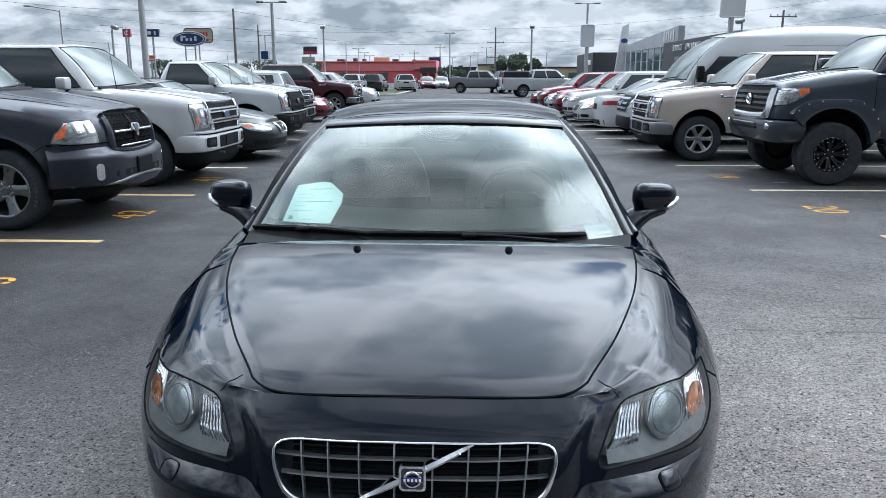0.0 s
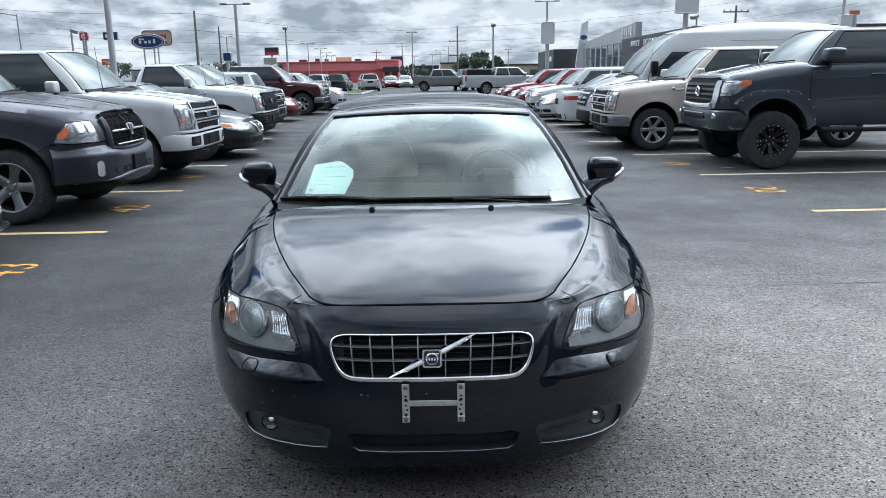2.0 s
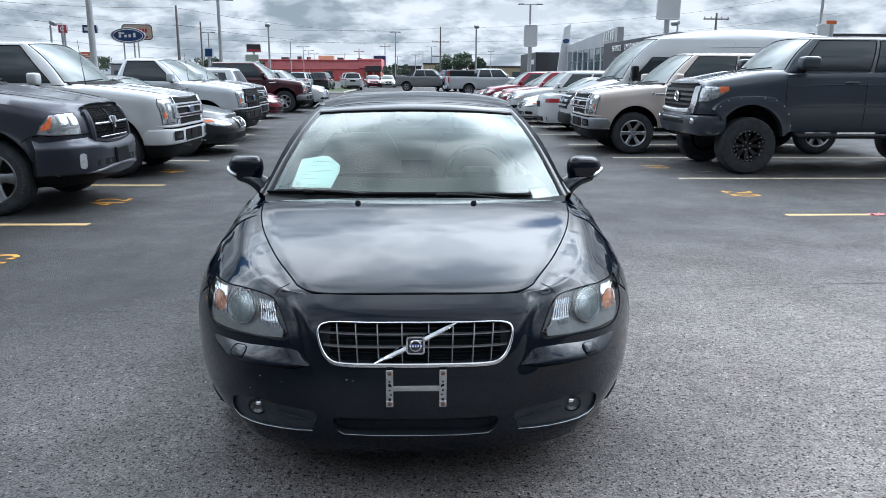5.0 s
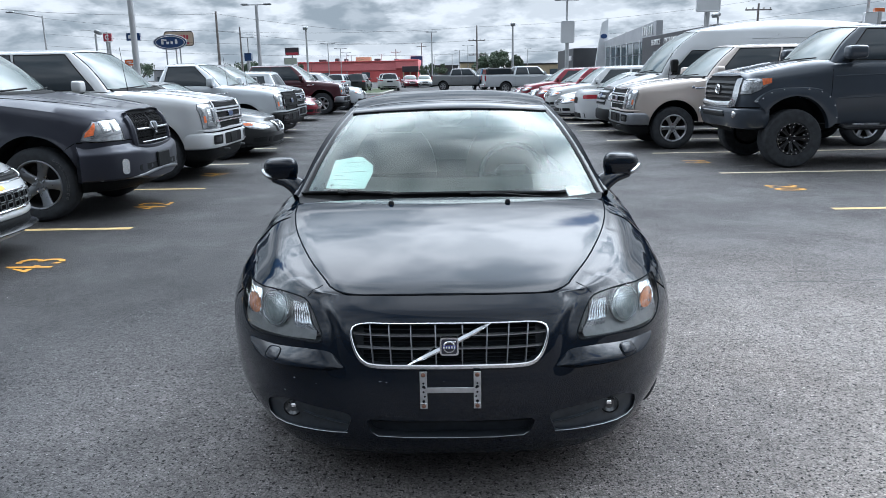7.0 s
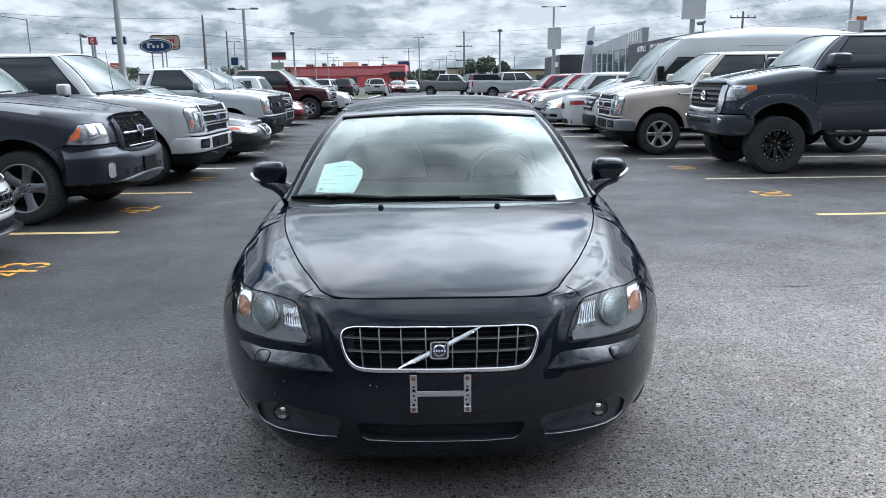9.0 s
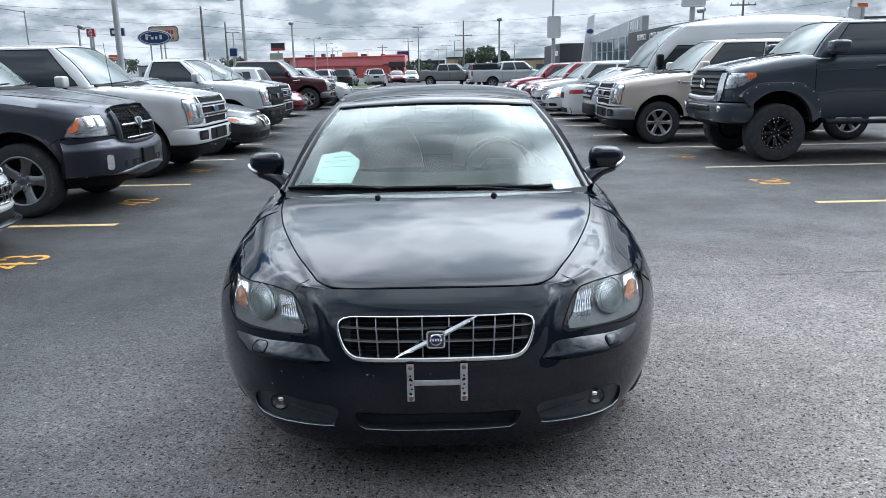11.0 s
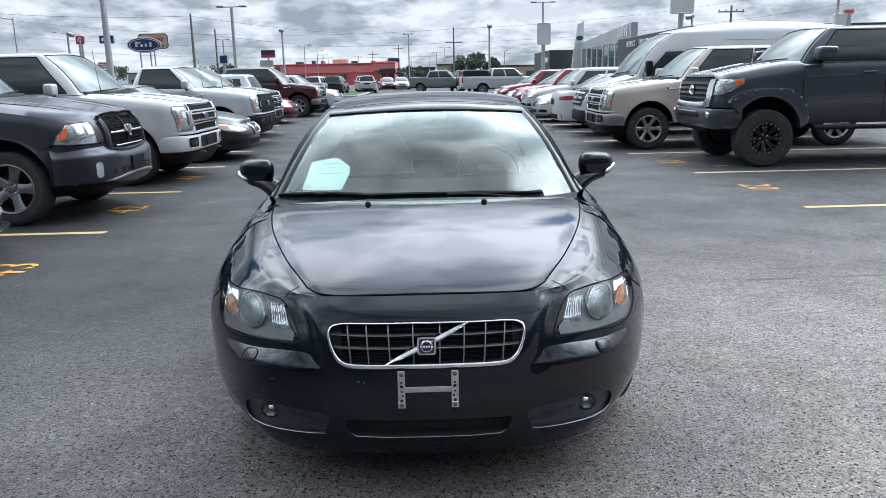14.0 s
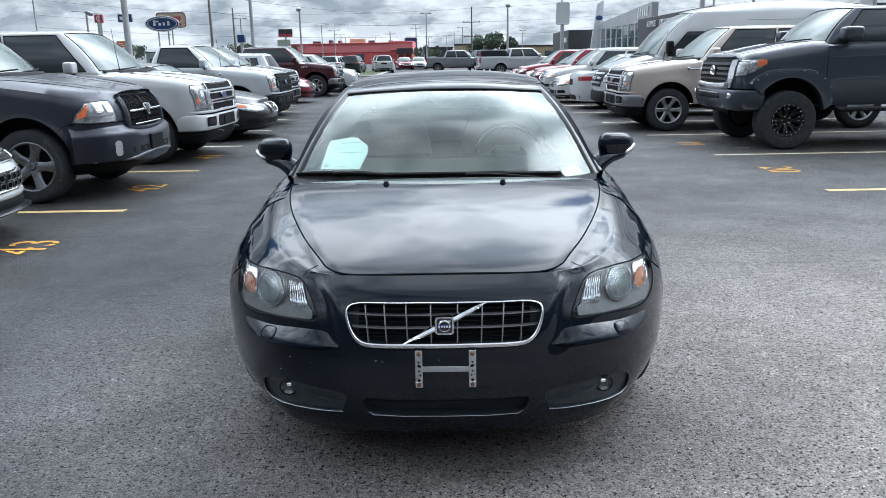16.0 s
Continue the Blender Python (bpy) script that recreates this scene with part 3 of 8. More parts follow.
def pocket(outline, depth):
    """A cutter that sinks a pocket of even depth into the body."""
    b, n = Build(), len(outline)
    c = (sum(p[0] for p in outline) / n, sum(p[1] for p in outline) / n)
    near = [Vector((x, (hf(x, z) or hf(c[0], c[1]))[0].y - 0.2, z)) for x, z in outline]
    far = [Vector((x, (hf(x, z) or hf(c[0], c[1]))[0].y + depth, z)) for x, z in outline]
    mid = hf(*c)[0]
    b.v = [tuple(p) for p in near + far] + [(c[0], mid.y - 0.2, c[1]), (c[0], mid.y + depth, c[1])]
    for j in range(n):
        k = (j + 1) % n
        b.f += [(j, k, n + k, n + j), (2 * n, k, j), (2 * n + 1, n + j, n + k)]
    b.m = [0] * len(b.f)
    return b


def carve(me, cutters, mat_index):
    """Cuts pockets out of a closed mesh and returns the new mesh."""
    ob = new("carved", me)
    tools = []
    for c in cutters:
        cut = c.data("cut", list(me.materials), smooth=False)
        cut.polygons.foreach_set("material_index", [mat_index] * len(cut.polygons))
        t = new("cut", cut)
        tools.append(t)
        mod = ob.modifiers.new("cut", "BOOLEAN")
        mod.operation, mod.object, mod.solver = "DIFFERENCE", t, "EXACT"
    deps = bpy.context.evaluated_depsgraph_get()
    done = bpy.data.meshes.new_from_object(ob.evaluated_get(deps))
    done.name = "body"
    for t in tools + [ob]:
        bpy.data.objects.remove(t)
    done.polygons.foreach_set("use_smooth", [True] * len(done.polygons))
    done.set_sharp_from_angle(angle=radians(38))
    return done


h_body_me.materials.append(M_POCKET)
h_cut = carve(h_body_me, [pocket(LAMP, 0.07), pocket([(-a, b) for a, b in LAMP], 0.07), pocket(GRILLE, 0.06), pocket(INTAKE, 0.05), pocket(FOG, 0.013), pocket([(-a, b) for a, b in FOG], 0.013)], 2)
h_body = part("body", h_cut, None, coupe)

# bonnet, laid a little proud, with a dark shut line round it
rows = []
edge = []
for j in range(25):
    v = j / 24
    row = []
    for i in range(41):
        a = -1 + 2 * i / 40
        y0 = 0.152 + 0.022 * a * a + 0.055 * abs(a) ** 9
        y1 = 1.065 + 0.02 * a * a
        y = lerp(y0, y1, v)
        x = a * (curve(y, *H_XS) - 0.004) * (1 - 0.05 * (1 - v) ** 8 * abs(a) ** 6)
        row.append((x, y, h_top(abs(x), y, 2.0, 0.7) + 0.004 - (0.004 if i in (0, 40) or j in (0, 24) else 0)))
    rows.append(row)
hood = part("bonnet", Build().grid(rows), M_BLACK, coupe)
rim = [r[0] for r in rows][::-1] + list(rows[0])[1:] + [r[-1] for r in rows][1:]
part("shut_line", Build().tube([(x, y, z + 0.0005) for x, y, z in rim], 0.003, 6), M_UNDER, hood)
for s in (-1, 1):
    nz = Build().lathe([(0.0, 0.016), (0.009, 0.013), (0.013, 0.005), (0.014, -0.004)], 12, 0, (s * 0.262, 0.945, h_top(0.262, 0.945, 2, 0.7) + 0.004), "z")
    part("washer_nozzle", nz, M_PLASTIC, hood)
    # joint between wing and nose panel
    line = []
    for t in range(7):
        x = s * lerp(0.461, 0.512, t / 6)
        q = ht(x, lerp(0.240, 0.205, t / 6))
        line.append(q[0] + q[1] * 0.0005)
    part("panel_joint", Build().tube(line, 0.0012, 6), M_UNDER, h_body)
    # bumper to wing joint behind the lamp
    line = []
    for t in range(6):
        q = hs(s)(lerp(0.50, 0.60, t / 5), lerp(0.69, 0.63, t / 5))
        line.append(q[0] + q[1] * 0.0005)
    part("panel_joint", Build().tube(line, 0.0025, 6), M_UNDER, h_body)


def headlight(s):
    outl = [(s * a, b) for a, b in LAMP]
    at = lambda x, z, d: Vector((s * x, hf(s * x, z)[0].y + d, z))
    lamp = part("headlight", Build().tube([hf(a, b)[0] + hf(a, b)[1] * 0.001 for a, b in outl], 0.0026, 6, closed=True), M_UNDER, coupe, "clear headlight with projector and amber marker")
    # inner bezel, a sloping dark shelf
    b = Build()
    grid = []
    for i in range(9):
        u = i / 8
        grid.append([at(lerp(0.47, 0.80, u), lerp(lerp(0.602, 0.582, u), lerp(0.64, 0.66, u), v), 0.05 - 0.035 * (1 - v)) for v in (0, 0.33, 0.66, 1)])
    b.grid(grid)
    part("bezel", b, M_LAMPGREY, lamp)
    inner = [(lerp(0.64, a, 0.965), lerp(0.66, c, 0.965)) for a, c in LAMP]
    lining = Build().patch(lambda x, z: (lambda q: (q[0] + Vector((0, 0.058, 0)), Vector((0, -1, 0))))(hf(s * x, z)), inner, 0.0, 0.004, 4)
    if s < 0:
        lining = flipped(lining)
    lining.v = [(abs(x) * s, y, z) for x, y, z in lining.v]
    part("lamp_lining", lining, M_LAMPGREY, lamp)
    # projector bowl, rings and lens, swept back with the lamp cover
    c = at(0.644, 0.673, 0.022)
    for name, profile, mat in (
        ("projector_bowl", [(0.053, 0.0), (0.060, 0.006), (0.063, 0.018), (0.064, 0.03)], M_LAMPGREY),
        ("projector_ring", [(0.0535, -0.004), (0.0558, -0.0085), (0.0582, -0.004), (0.0570, 0.004), (0.054, 0.004)], M_BRIGHT),
        ("projector_ring", [(0.0430, -0.0045), (0.0440, -0.0085), (0.0452, -0.0045)], M_SATIN),
        ("projector_lens", [(0.0, -0.013), (0.02, -0.0115), (0.036, -0.008), (0.044, -0.005), (0.0535, -0.002)], M_PROJECTOR),
    ):
        b = Build().lathe(profile, 28, 0, c, "y")
        b.v = [(x, y + 0.9 * (hf(x, z)[0].y - hf(c.x, c.z)[0].y), z) for x, y, z in b.v]
        part(name, b, mat, lamp)
    for name, quad, mat in (("high_beam_reflector", ((0.462, 0.612), (0.556, 0.610), (0.576, 0.706), (0.512, 0.704)), M_REFLECT), ("indicator_reflector", ((0.706, 0.602), (0.792, 0.606), (0.800, 0.700), (0.716, 0.716)), M_REFLECT)):
        b = Build()
        g = []
        for i in range(33):
            r0, r1 = lerp(Vector(quad[0]), Vector(quad[1]), i / 32), lerp(Vector(quad[3]), Vector(quad[2]), i / 32)
            g.append([at(*lerp(r0, r1, k / 8), 0.032 + 0.0035 * math.cos(math.pi * i / 2) + 0.010 * math.cos(2.2 * math.pi * k / 8)) for k in range(9)])
        b.grid(g)
        part(name, b, mat, lamp, angle=60)
    b = Build().patch(lambda x, z: (lambda q: (q[0] + Vector((0, 0.02, 0)), q[1]))(hf(x, z)), [(s * x, z) for x, z in loop([(0.716, 0.650), (0.744, 0.634), (0.778, 0.644), (0.784, 0.676), (0.756, 0.698), (0.722, 0.682)], 3)], 0.0, 0.006, 2)
    part("marker_lens", b, M_AMBER, lamp, "amber marker lens")
    b = Build().patch(hf, outl, 0.001, 0.003, 5)
    lens = part("lamp_cover", b, M_LENS, lamp, "clear plastic lamp cover")
    lens.visible_shadow = False


headlight(1)
headlight(-1)

# grille: chrome frame, bars, slats behind, diagonal bar and emblem
grille = part("grille", Build().tube([hf(a, b)[0] + hf(a, b)[1] * 0.003 for a, b in GRILLE], [curve(b, (0.53, 0.0082), (0.55, 0.0068), (0.60, 0.0052), (0.655, 0.0036), (0.668, 0.0026)) for a, b in GRILLE], 8, closed=True, flat=0.75), M_CHROME, coupe, "black egg-crate grille in a chrome frame")


def gy(x, z, d=0.02):
    return hf(x, max(0.531, min(0.666, z)))[0].y + d


def g_half(z):
    return curve(z, (0.53, 0.285), (0.56, 0.308), (0.60, 0.327), (0.645, 0.333), (0.668, 0.30))


for z in (0.585, 0.627):
    b = Build().grid([[(x, gy(x, z) + dy, z + dz + 0.006 * (x / 0.33) ** 4) for dy, dz in ((0, -0.0025), (-0.006, -0.0018), (-0.006, 0.0018), (0, 0.0025), (0.010, 0.0025), (0.010, -0.0025))] for x in [g_half(z) * (i / 10 - 1) for i in range(21)]], wrap=True)
    part("grille_bar", b, M_BARGREY, grille)
for x in (-0.276, -0.210, -0.134, -0.048, 0.046, 0.132, 0.207, 0.274):
    b = Build().grid([[(x * lerp(0.955, 1.0, (z - 0.53) / 0.137) + dx, gy(x, z) + dy, z) for dy, dx in ((0, -0.0025), (-0.008, -0.0018), (-0.008, 0.0018), (0, 0.0025), (0.010, 0.0025), (0.010, -0.0025))] for z in (0.532, 0.56, 0.6, 0.64, 0.666)], wrap=True)
    part("grille_bar", b, M_BARGREY, grille)
for k in range(10):
    z = 0.536 + 0.0135 * k
    b = Build().grid([[(x, gy(x, z, 0.045), z - 0.003), (x, gy(x, z, 0.04), z), (x, gy(x, z, 0.055), z + 0.004)] for x in (-0.3, -0.15, 0, 0.15, 0.3)])
    part("cooling_slat", b, M_UNDER, grille)
bar = []
for i in range(15):
    t = i / 14
    x, z = lerp(-0.146, 0.143, t), lerp(0.535, 0.668, t)
    y = gy(x, z, 0.004)
    wide = curve(t, (0, 0.12), (0.10, 0.7), (0.25, 1.0), (0.80, 1.0), (0.92, 0.75), (1, 0.15))
    bar.append([(x + 0.4 * w * wide, y + dy, z - 0.9 * w * wide) for w, dy in ((-0.0095, 0.012), (-0.008, -0.005), (0.001, -0.010), (0.003, -0.004), (0.009, -0.002), (0.0105, 0.012))])
part("diagonal_bar", Build().grid(bar), M_CHROME, grille, angle=25)
ey = gy(0, 0.6, -0.012)
emblem = part("emblem", Build().patch(lambda x, z: (Vector((x, ey, z)), Vector((0, -1, 0))), rrect(0.0, 0.602, 0.064, 0.064, 0.011), 0.004, 0.018, 2), M_CHROME, grille, "square chrome emblem with a blue roundel")
part("emblem_field", Build().patch(lambda x, z: (Vector((x, ey, z)), Vector((0, -1, 0))), rrect(0.0, 0.602, 0.053, 0.053, 0.008), 0.0048, 0.003, 2), M_NAVY, emblem)
part("emblem_ring", Build().tube([(0.0185 * math.cos(a), ey - 0.0065, 0.602 + 0.0185 * math.sin(a)) for a in [2 * math.pi * i / 28 for i in range(28)]], 0.0034, 6, closed=True), M_CHROME, emblem)
part("emblem_arrow", Build().box((0.017, ey - 0.007, 0.620), (0.012, 0.004, 0.005), 0.001), M_CHROME, emblem)
part("emblem_band", Build().box((0, ey - 0.0085, 0.602), (0.046, 0.004, 0.013), 0.002), M_BLUE, emblem)
for k in range(5):
    part("emblem_bar", Build().box((-0.018 + 0.009 * k, ey - 0.011, 0.602), (0.005, 0.002, 0.007), 0.0005), M_WHITE, emblem)

# bumper: shiny pods under the lamps, fog lamps, lower intake with chrome lip, bracket
for s in (-1, 1):
    pod_top = ((0.367, 0.523), (0.417, 0.5655), (0.497, 0.573), (0.626, 0.561), (0.70, 0.556), (0.749, 0.5515))
    rows_pod = []
    for k in range(25):
        x = lerp(0.367, 0.752, k / 24)
        z1 = curve(x, *pod_top)
        z0 = curve(x, (0.367, 0.518), (0.487, 0.516), (0.6275, 0.510), (0.71, 0.515), (0.752, 0.546))
        full = math.sin(math.pi * min(1.0, max(0.0, (x - 0.36) / 0.398))) ** 0.6
        row = []
        for v, d in ((0, 0.0), (0.25, 0.016), (0.6, 0.032), (0.85, 0.041), (1.0, 0.042), (1.06, 0.034), (1.25, 0.0)):
            q = hf(s * x, lerp(z1, z0, v))
            row.append(q[0] + q[1] * (d * full * 0.9 + 0.0015))
        rows_pod.append(row)
    part("bumper_ledge", Build().grid(rows_pod), M_BLACK, coupe)
    # a small washer cap set into each ledge
    def on_ledge(x, v, up):
        z1 = curve(x, *pod_top)
        z0 = curve(x, (0.367, 0.518), (0.487, 0.516), (0.6275, 0.510), (0.71, 0.515), (0.752, 0.546))
        full = math.sin(math.pi * min(1.0, max(0.0, (x - 0.36) / 0.398))) ** 0.6
        q = hf(s * x, lerp(z1, z0, v))
        return q[0] + q[1] * (curve(v, (0, 0.0), (0.25, 0.016), (0.6, 0.032), (0.85, 0.041), (1.0, 0.042)) * full * 0.9 + 0.0015) + Vector((0, -0.45, 0.9)) * up

    cap_rows = []
    lift = 1.0 if s > 0 else 0.35
    for r, up in ((1.0, 0.0), (0.93, 0.006 * lift), (0.75, 0.009 * lift), (0.4, 0.010 * lift), (0.02, 0.010 * lift)):
        cap_rows.append([on_ledge(0.622 + 0.028 * r * math.copysign(abs(math.cos(a)) ** 0.6, math.cos(a)), 0.50 + 0.40 * r * math.copysign(abs(math.sin(a)) ** 0.6, math.sin(a)), up) for a in [2 * math.pi * k / 20 for k in range(21)]])
    if s > 0:
        cap_rows.reverse()
    cover = part("washer_cover", Build().grid(cap_rows), M_BLACK, coupe)
    rim_row = cap_rows[0] if s < 0 else cap_rows[-1]
    part("cover_gap", Build().tube([p + Vector((0, -0.001, 0.001)) for p in rim_row[:-1]], 0.0013, 5, closed=True), M_UNDER, cover)
    lip = [hf(s * x, z)[0] + hf(s * x, z)[1] * 0.002 for x, z in [(0.366, 0.2735), (0.42, 0.269), (0.48, 0.2655), (0.55, 0.261), (0.607, 0.257), (0.655, 0.258), (0.68, 0.272), (0.688, 0.30)]]
    part("chrome_lip", Build().tube(lip, [0.001] + [0.0016] * 6 + [0.0007], 6), M_SATIN, coupe)
    q = hf(s * 0.574, 0.3335)
    fog = part("fog_lamp", Build().lathe([(0.030, -0.004), (0.034, 0.0), (0.031, 0.012), (0.026, 0.02)], 20, 0, (s * 0.574, q[0].y + 0.004, 0.3335), "y"), M_PLASTIC, coupe, "round fog lamp in a dark recess")
    part("fog_lens", Build().lathe([(0.0, 0.004), (0.018, 0.004), (0.028, -0.003)], 20, 0, (s * 0.574, q[0].y + 0.006, 0.3335), "y"), M_FOGLENS, fog)
    part("fog_bulb", Build().box((s * 0.569, q[0].y + 0.000, 0.344), (0.022, 0.012, 0.016), 0.004), M_BRIGHT, fog)
    part("fog_blade", Build().grid([[(s * x, hf(s * x, z)[0].y + 0.010, z), (s * x, hf(s * x, z)[0].y + 0.005, z + 0.004), (s * x, hf(s * x, z)[0].y + 0.014, z + 0.008)] for x, z in [(0.362, 0.302), (0.42, 0.308), (0.48, 0.316), (0.53, 0.326)]]), M_POCKET, coupe)
lip = [hf(x, z)[0] + hf(x, z)[1] * 0.004 for x, z in [(-0.272, 0.281), (-0.255, 0.268), (-0.15, 0.263), (0, 0.262), (0.15, 0.263), (0.255, 0.268), (0.272, 0.281)]]
part("chrome_lip", Build().tube(lip, [0.0007, 0.0016, 0.0016, 0.0016, 0.0016, 0.0016, 0.0007], 6), M_SATIN, coupe)
part("intake_blade", Build().grid([[(x, hf(x, 0.32)[0].y + 0.012, 0.318), (x, hf(x, 0.32)[0].y - 0.002, 0.328), (x, hf(x, 0.32)[0].y + 0.02, 0.334)] for x in (-0.27, -0.15, 0, 0.15, 0.27)]), M_PLASTIC, coupe)

chip_rng = random.Random(21)
for x, z in ((-0.555, 0.46), (-0.47, 0.455), (-0.24, 0.48), (-0.215, 0.475), (-0.60, 0.40), (-0.02, 0.48)):
    q = [hf(x + chip_rng.uniform(-0.006, 0.006) * k, z + chip_rng.uniform(-0.002, 0.002)) for k in (-1, 0, 1)]
    part("paint_chip", Build().tube([p + n * 0.0004 for p, n in q], [0.0004, chip_rng.uniform(0.0010, 0.0018), 0.0004], 5), M_CARDGREY, h_body)
bracket = part("plate_bracket", Build().box((0.002, -0.004, 0.450), (0.165, 0.003, 0.020), 0.001), M_STEEL, coupe, "bare galvanised steel number plate bracket")
for s in (-1, 1):
    b = Build().box((0.002 + s * 0.092, -0.008, 0.452), (0.025, 0.004, 0.136), 0.001)
    part("bracket_strip", b, M_STEEL, bracket)
    for k, z in enumerate((0.395, 0.508)):
        part("bolt", Build().lathe([(0.0, -0.006), (0.006, -0.005), (0.008, 0.0)], 8, 0, (0.002 + s * 0.092, -0.011, z), "y"), M_RUST, bracket)
    for k, z in enumerate((0.412, 0.465)):
        part("bolt", Build().lathe([(0.0, -0.003), (0.0045, -0.002), (0.0055, 0.0)], 8, 0, (0.002 + s * 0.092, -0.010, z), "y"), M_UNDER, bracket)
    part("strip_fold", Build().box((0.002 + s * 0.092, -0.0115, 0.405), (0.025, 0.004, 0.004), 0.001), M_BRIGHT, bracket)
    for k in range(5):
        part("slot", Build().lathe([(0.0, -0.001), (0.0036, -0.001), (0.0036, 0.001)], 8, 0, (0.002 + s * (0.092 - 0.004 * (k % 2)), -0.0105, 0.414 + 0.016 * k), "y"), M_UNDER, bracket)

# windscreen ring and roof
def h_base(u):
    if u <= 1:
        return Vector((0.755 * u, 1.215 + 0.235 * abs(u)**2.2, 0.955))
    if u <= 2:
        return Vector((lerp(0.755, 0.73, u - 1), lerp(1.45, 3.55, u - 1), 0.95))
    return Vector((0.73 * (3 - u), 3.55 + 0.2 * (1 - (3 - u) ** 2), 0.95))


def h_roof(u):
    if u <= 1:
        return Vector((0.545 * u, 1.925 + 0.075 * u**2.2, 1.345 - 0.028 * u**2))
    if u <= 2:
        return Vector((lerp(0.545, 0.51, u - 1), lerp(2.0, 3.0, u - 1), 1.317))
    return Vector((0.51 * (3 - u), 3.0 + 0.1 * (1 - (3 - u) ** 2), 1.317 + 0.02 * (1 - (3 - u) ** 2)))


def h_side(u, s, out=0.0):
    """A place on the cabin: u runs round from the middle of the windscreen, s from the belt to the roof."""
    w = abs(u)
    p = lerp(h_base(w), h_roof(w), s)
    bow = 0.030 * math.sin(math.pi * s)
    p = p + Vector((0.0 if w < 1 else bow * 0.4, -bow * 1.0 if w <= 1 else 0, bow if w <= 1 else 0.0))
    if out:
        p = p + out * (Vector((0.3 * w, -0.55, 0.8)).normalized() if w <= 1 else Vector((0.9, 0, 0.3)))
    return Vector((p.x if u >= 0 else -p.x, p.y, p.z))


S0, S1 = -0.13, 0.893
screen = part("windscreen", Build().grid([[h_side(-0.965 + 1.93 * i / 24, lerp(S0, S1 + 0.03, j / 12)) for i in range(25)] for j in range(13)]), M_GLASS, coupe, "green-tinted windscreen reflecting clouds")
screen.visible_shadow = False
for s in (-1, 1):
    b = Build()
    b.grid([[h_side(s * u, v) + Vector((0, 0, dz)) for u, dz in ((0.945, -0.004), (0.955, 0.006), (0.975, 0.012), (0.995, 0.010), (1.0, -0.01))] for v in [lerp(S0, 1.0, k / 13) for k in range(14)]])
    part("screen_seal", b, M_TRIM, coupe)
    b = Build()
    b.grid([[h_side(s * u, v) + Vector((s * dx * (1 + 0.5 * max(0.0, 0.25 - v)), 0, dz)) for u, dx, dz in ((0.985, 0, 0.006), (1.0, 0.004, 0.018), (1.008, 0.016, 0.018), (1.014, 0.024, 0.006), (1.022, 0.022, -0.015), (1.03, 0.004, -0.03))] for v in [lerp(S0, 1.0, k / 13) for k in range(14)]])
    part("screen_pillar", b, M_BLACK, coupe)
    b = Build().grid([[h_side(s * (1.04 + 0.62 * i / 8), -0.16 + 1.11 * j / 6) for i in range(9)] for j in range(7)])
    g = part("side_window", b, M_TINT, coupe)
    b = Build().grid([[h_side(s * (1.66 + 0.34 * i / 8), -0.16 + 1.16 * j / 6) for i in range(9)] for j in range(7)])
    part("rear_pillar", b, M_BLACK, coupe)
part("rear_window", Build().grid([[h_side(s * (2.05 + 0.95 * i / 8), -0.14 + 1.11 * j / 6) for i in range(9)] for j in range(7) for s in (1,)]).grid([[h_side(-(2.05 + 0.95 * i / 8), -0.14 + 1.11 * j / 6) for i in range(9)] for j in range(7)]), M_TINT, coupe)
part("sensor_cover", Build().patch(lambda u, v: (h_side(u, v) + Vector((0, 0.006, -0.004)), Vector((0, -0.5, 0.8))), loop([(-0.19, 0.885), (0, 0.888), (0.19, 0.885), (0.12, 0.80), (0.07, 0.745), (0, 0.73), (-0.07, 0.745), (-0.12, 0.80)], 3), 0.0, 0.03, 3), M_UNDER, coupe, "dark cover of the mirror mount")


def roof_row(y, n=16):
    half = curve(y, (1.9, 0.546), (2.4, 0.565), (3.2, 0.51))
    z = curve(y, (1.90, 1.343), (2.0, 1.368), (2.2, 1.392), (2.55, 1.405), (2.9, 1.385), (3.15, 1.34))
    return [(half * 1.01 * a, y + (0.075 if y < 2.2 else 0.02) * abs(a) ** 2.2 - (0.03 if y > 3 else 0) * abs(a), z - 0.030 * a * a - 0.022 * abs(a) ** 6) for a in [-1 + 2 * i / n for i in range(n + 1)]]


part("roof", Build().grid([roof_row(y) for y in (1.955, 1.965, 2.03, 2.1, 2.2, 2.35, 2.5, 2.7, 2.9, 3.05, 3.15)]), M_BLACK, coupe)
rail = [[h_side(-1 + k / 8, v) + Vector((0, -0.002, up)) for k in range(17)] for v, up in ((S1, 0.003), (S1 + 0.006, 0.006), (0.92, 0.008), (0.95, 0.009), (0.98, 0.008))]
part("header_rail", Build().grid(rail + [roof_row(y) for y in (1.925, 1.945)]), M_BLACK, coupe)
part("roof_seal", Build().tube([(x, y, z - 0.002) for x, y, z in roof_row(1.950)], 0.0022, 6), M_UNDER, coupe)
part("roof_seal", Build().tube([p + Vector((0, -0.002, 0.0)) for p in rail[0]], 0.0028, 6), M_UNDER, coupe)
for s in (-1, 1):
    part("roof_rail", Build().tube([h_side(s * u, 1.0) + Vector((s * 0.01, 0, 0.0)) for u in [1 + k / 10 for k in range(11)]], 0.022, 8), M_BLACK, coupe)

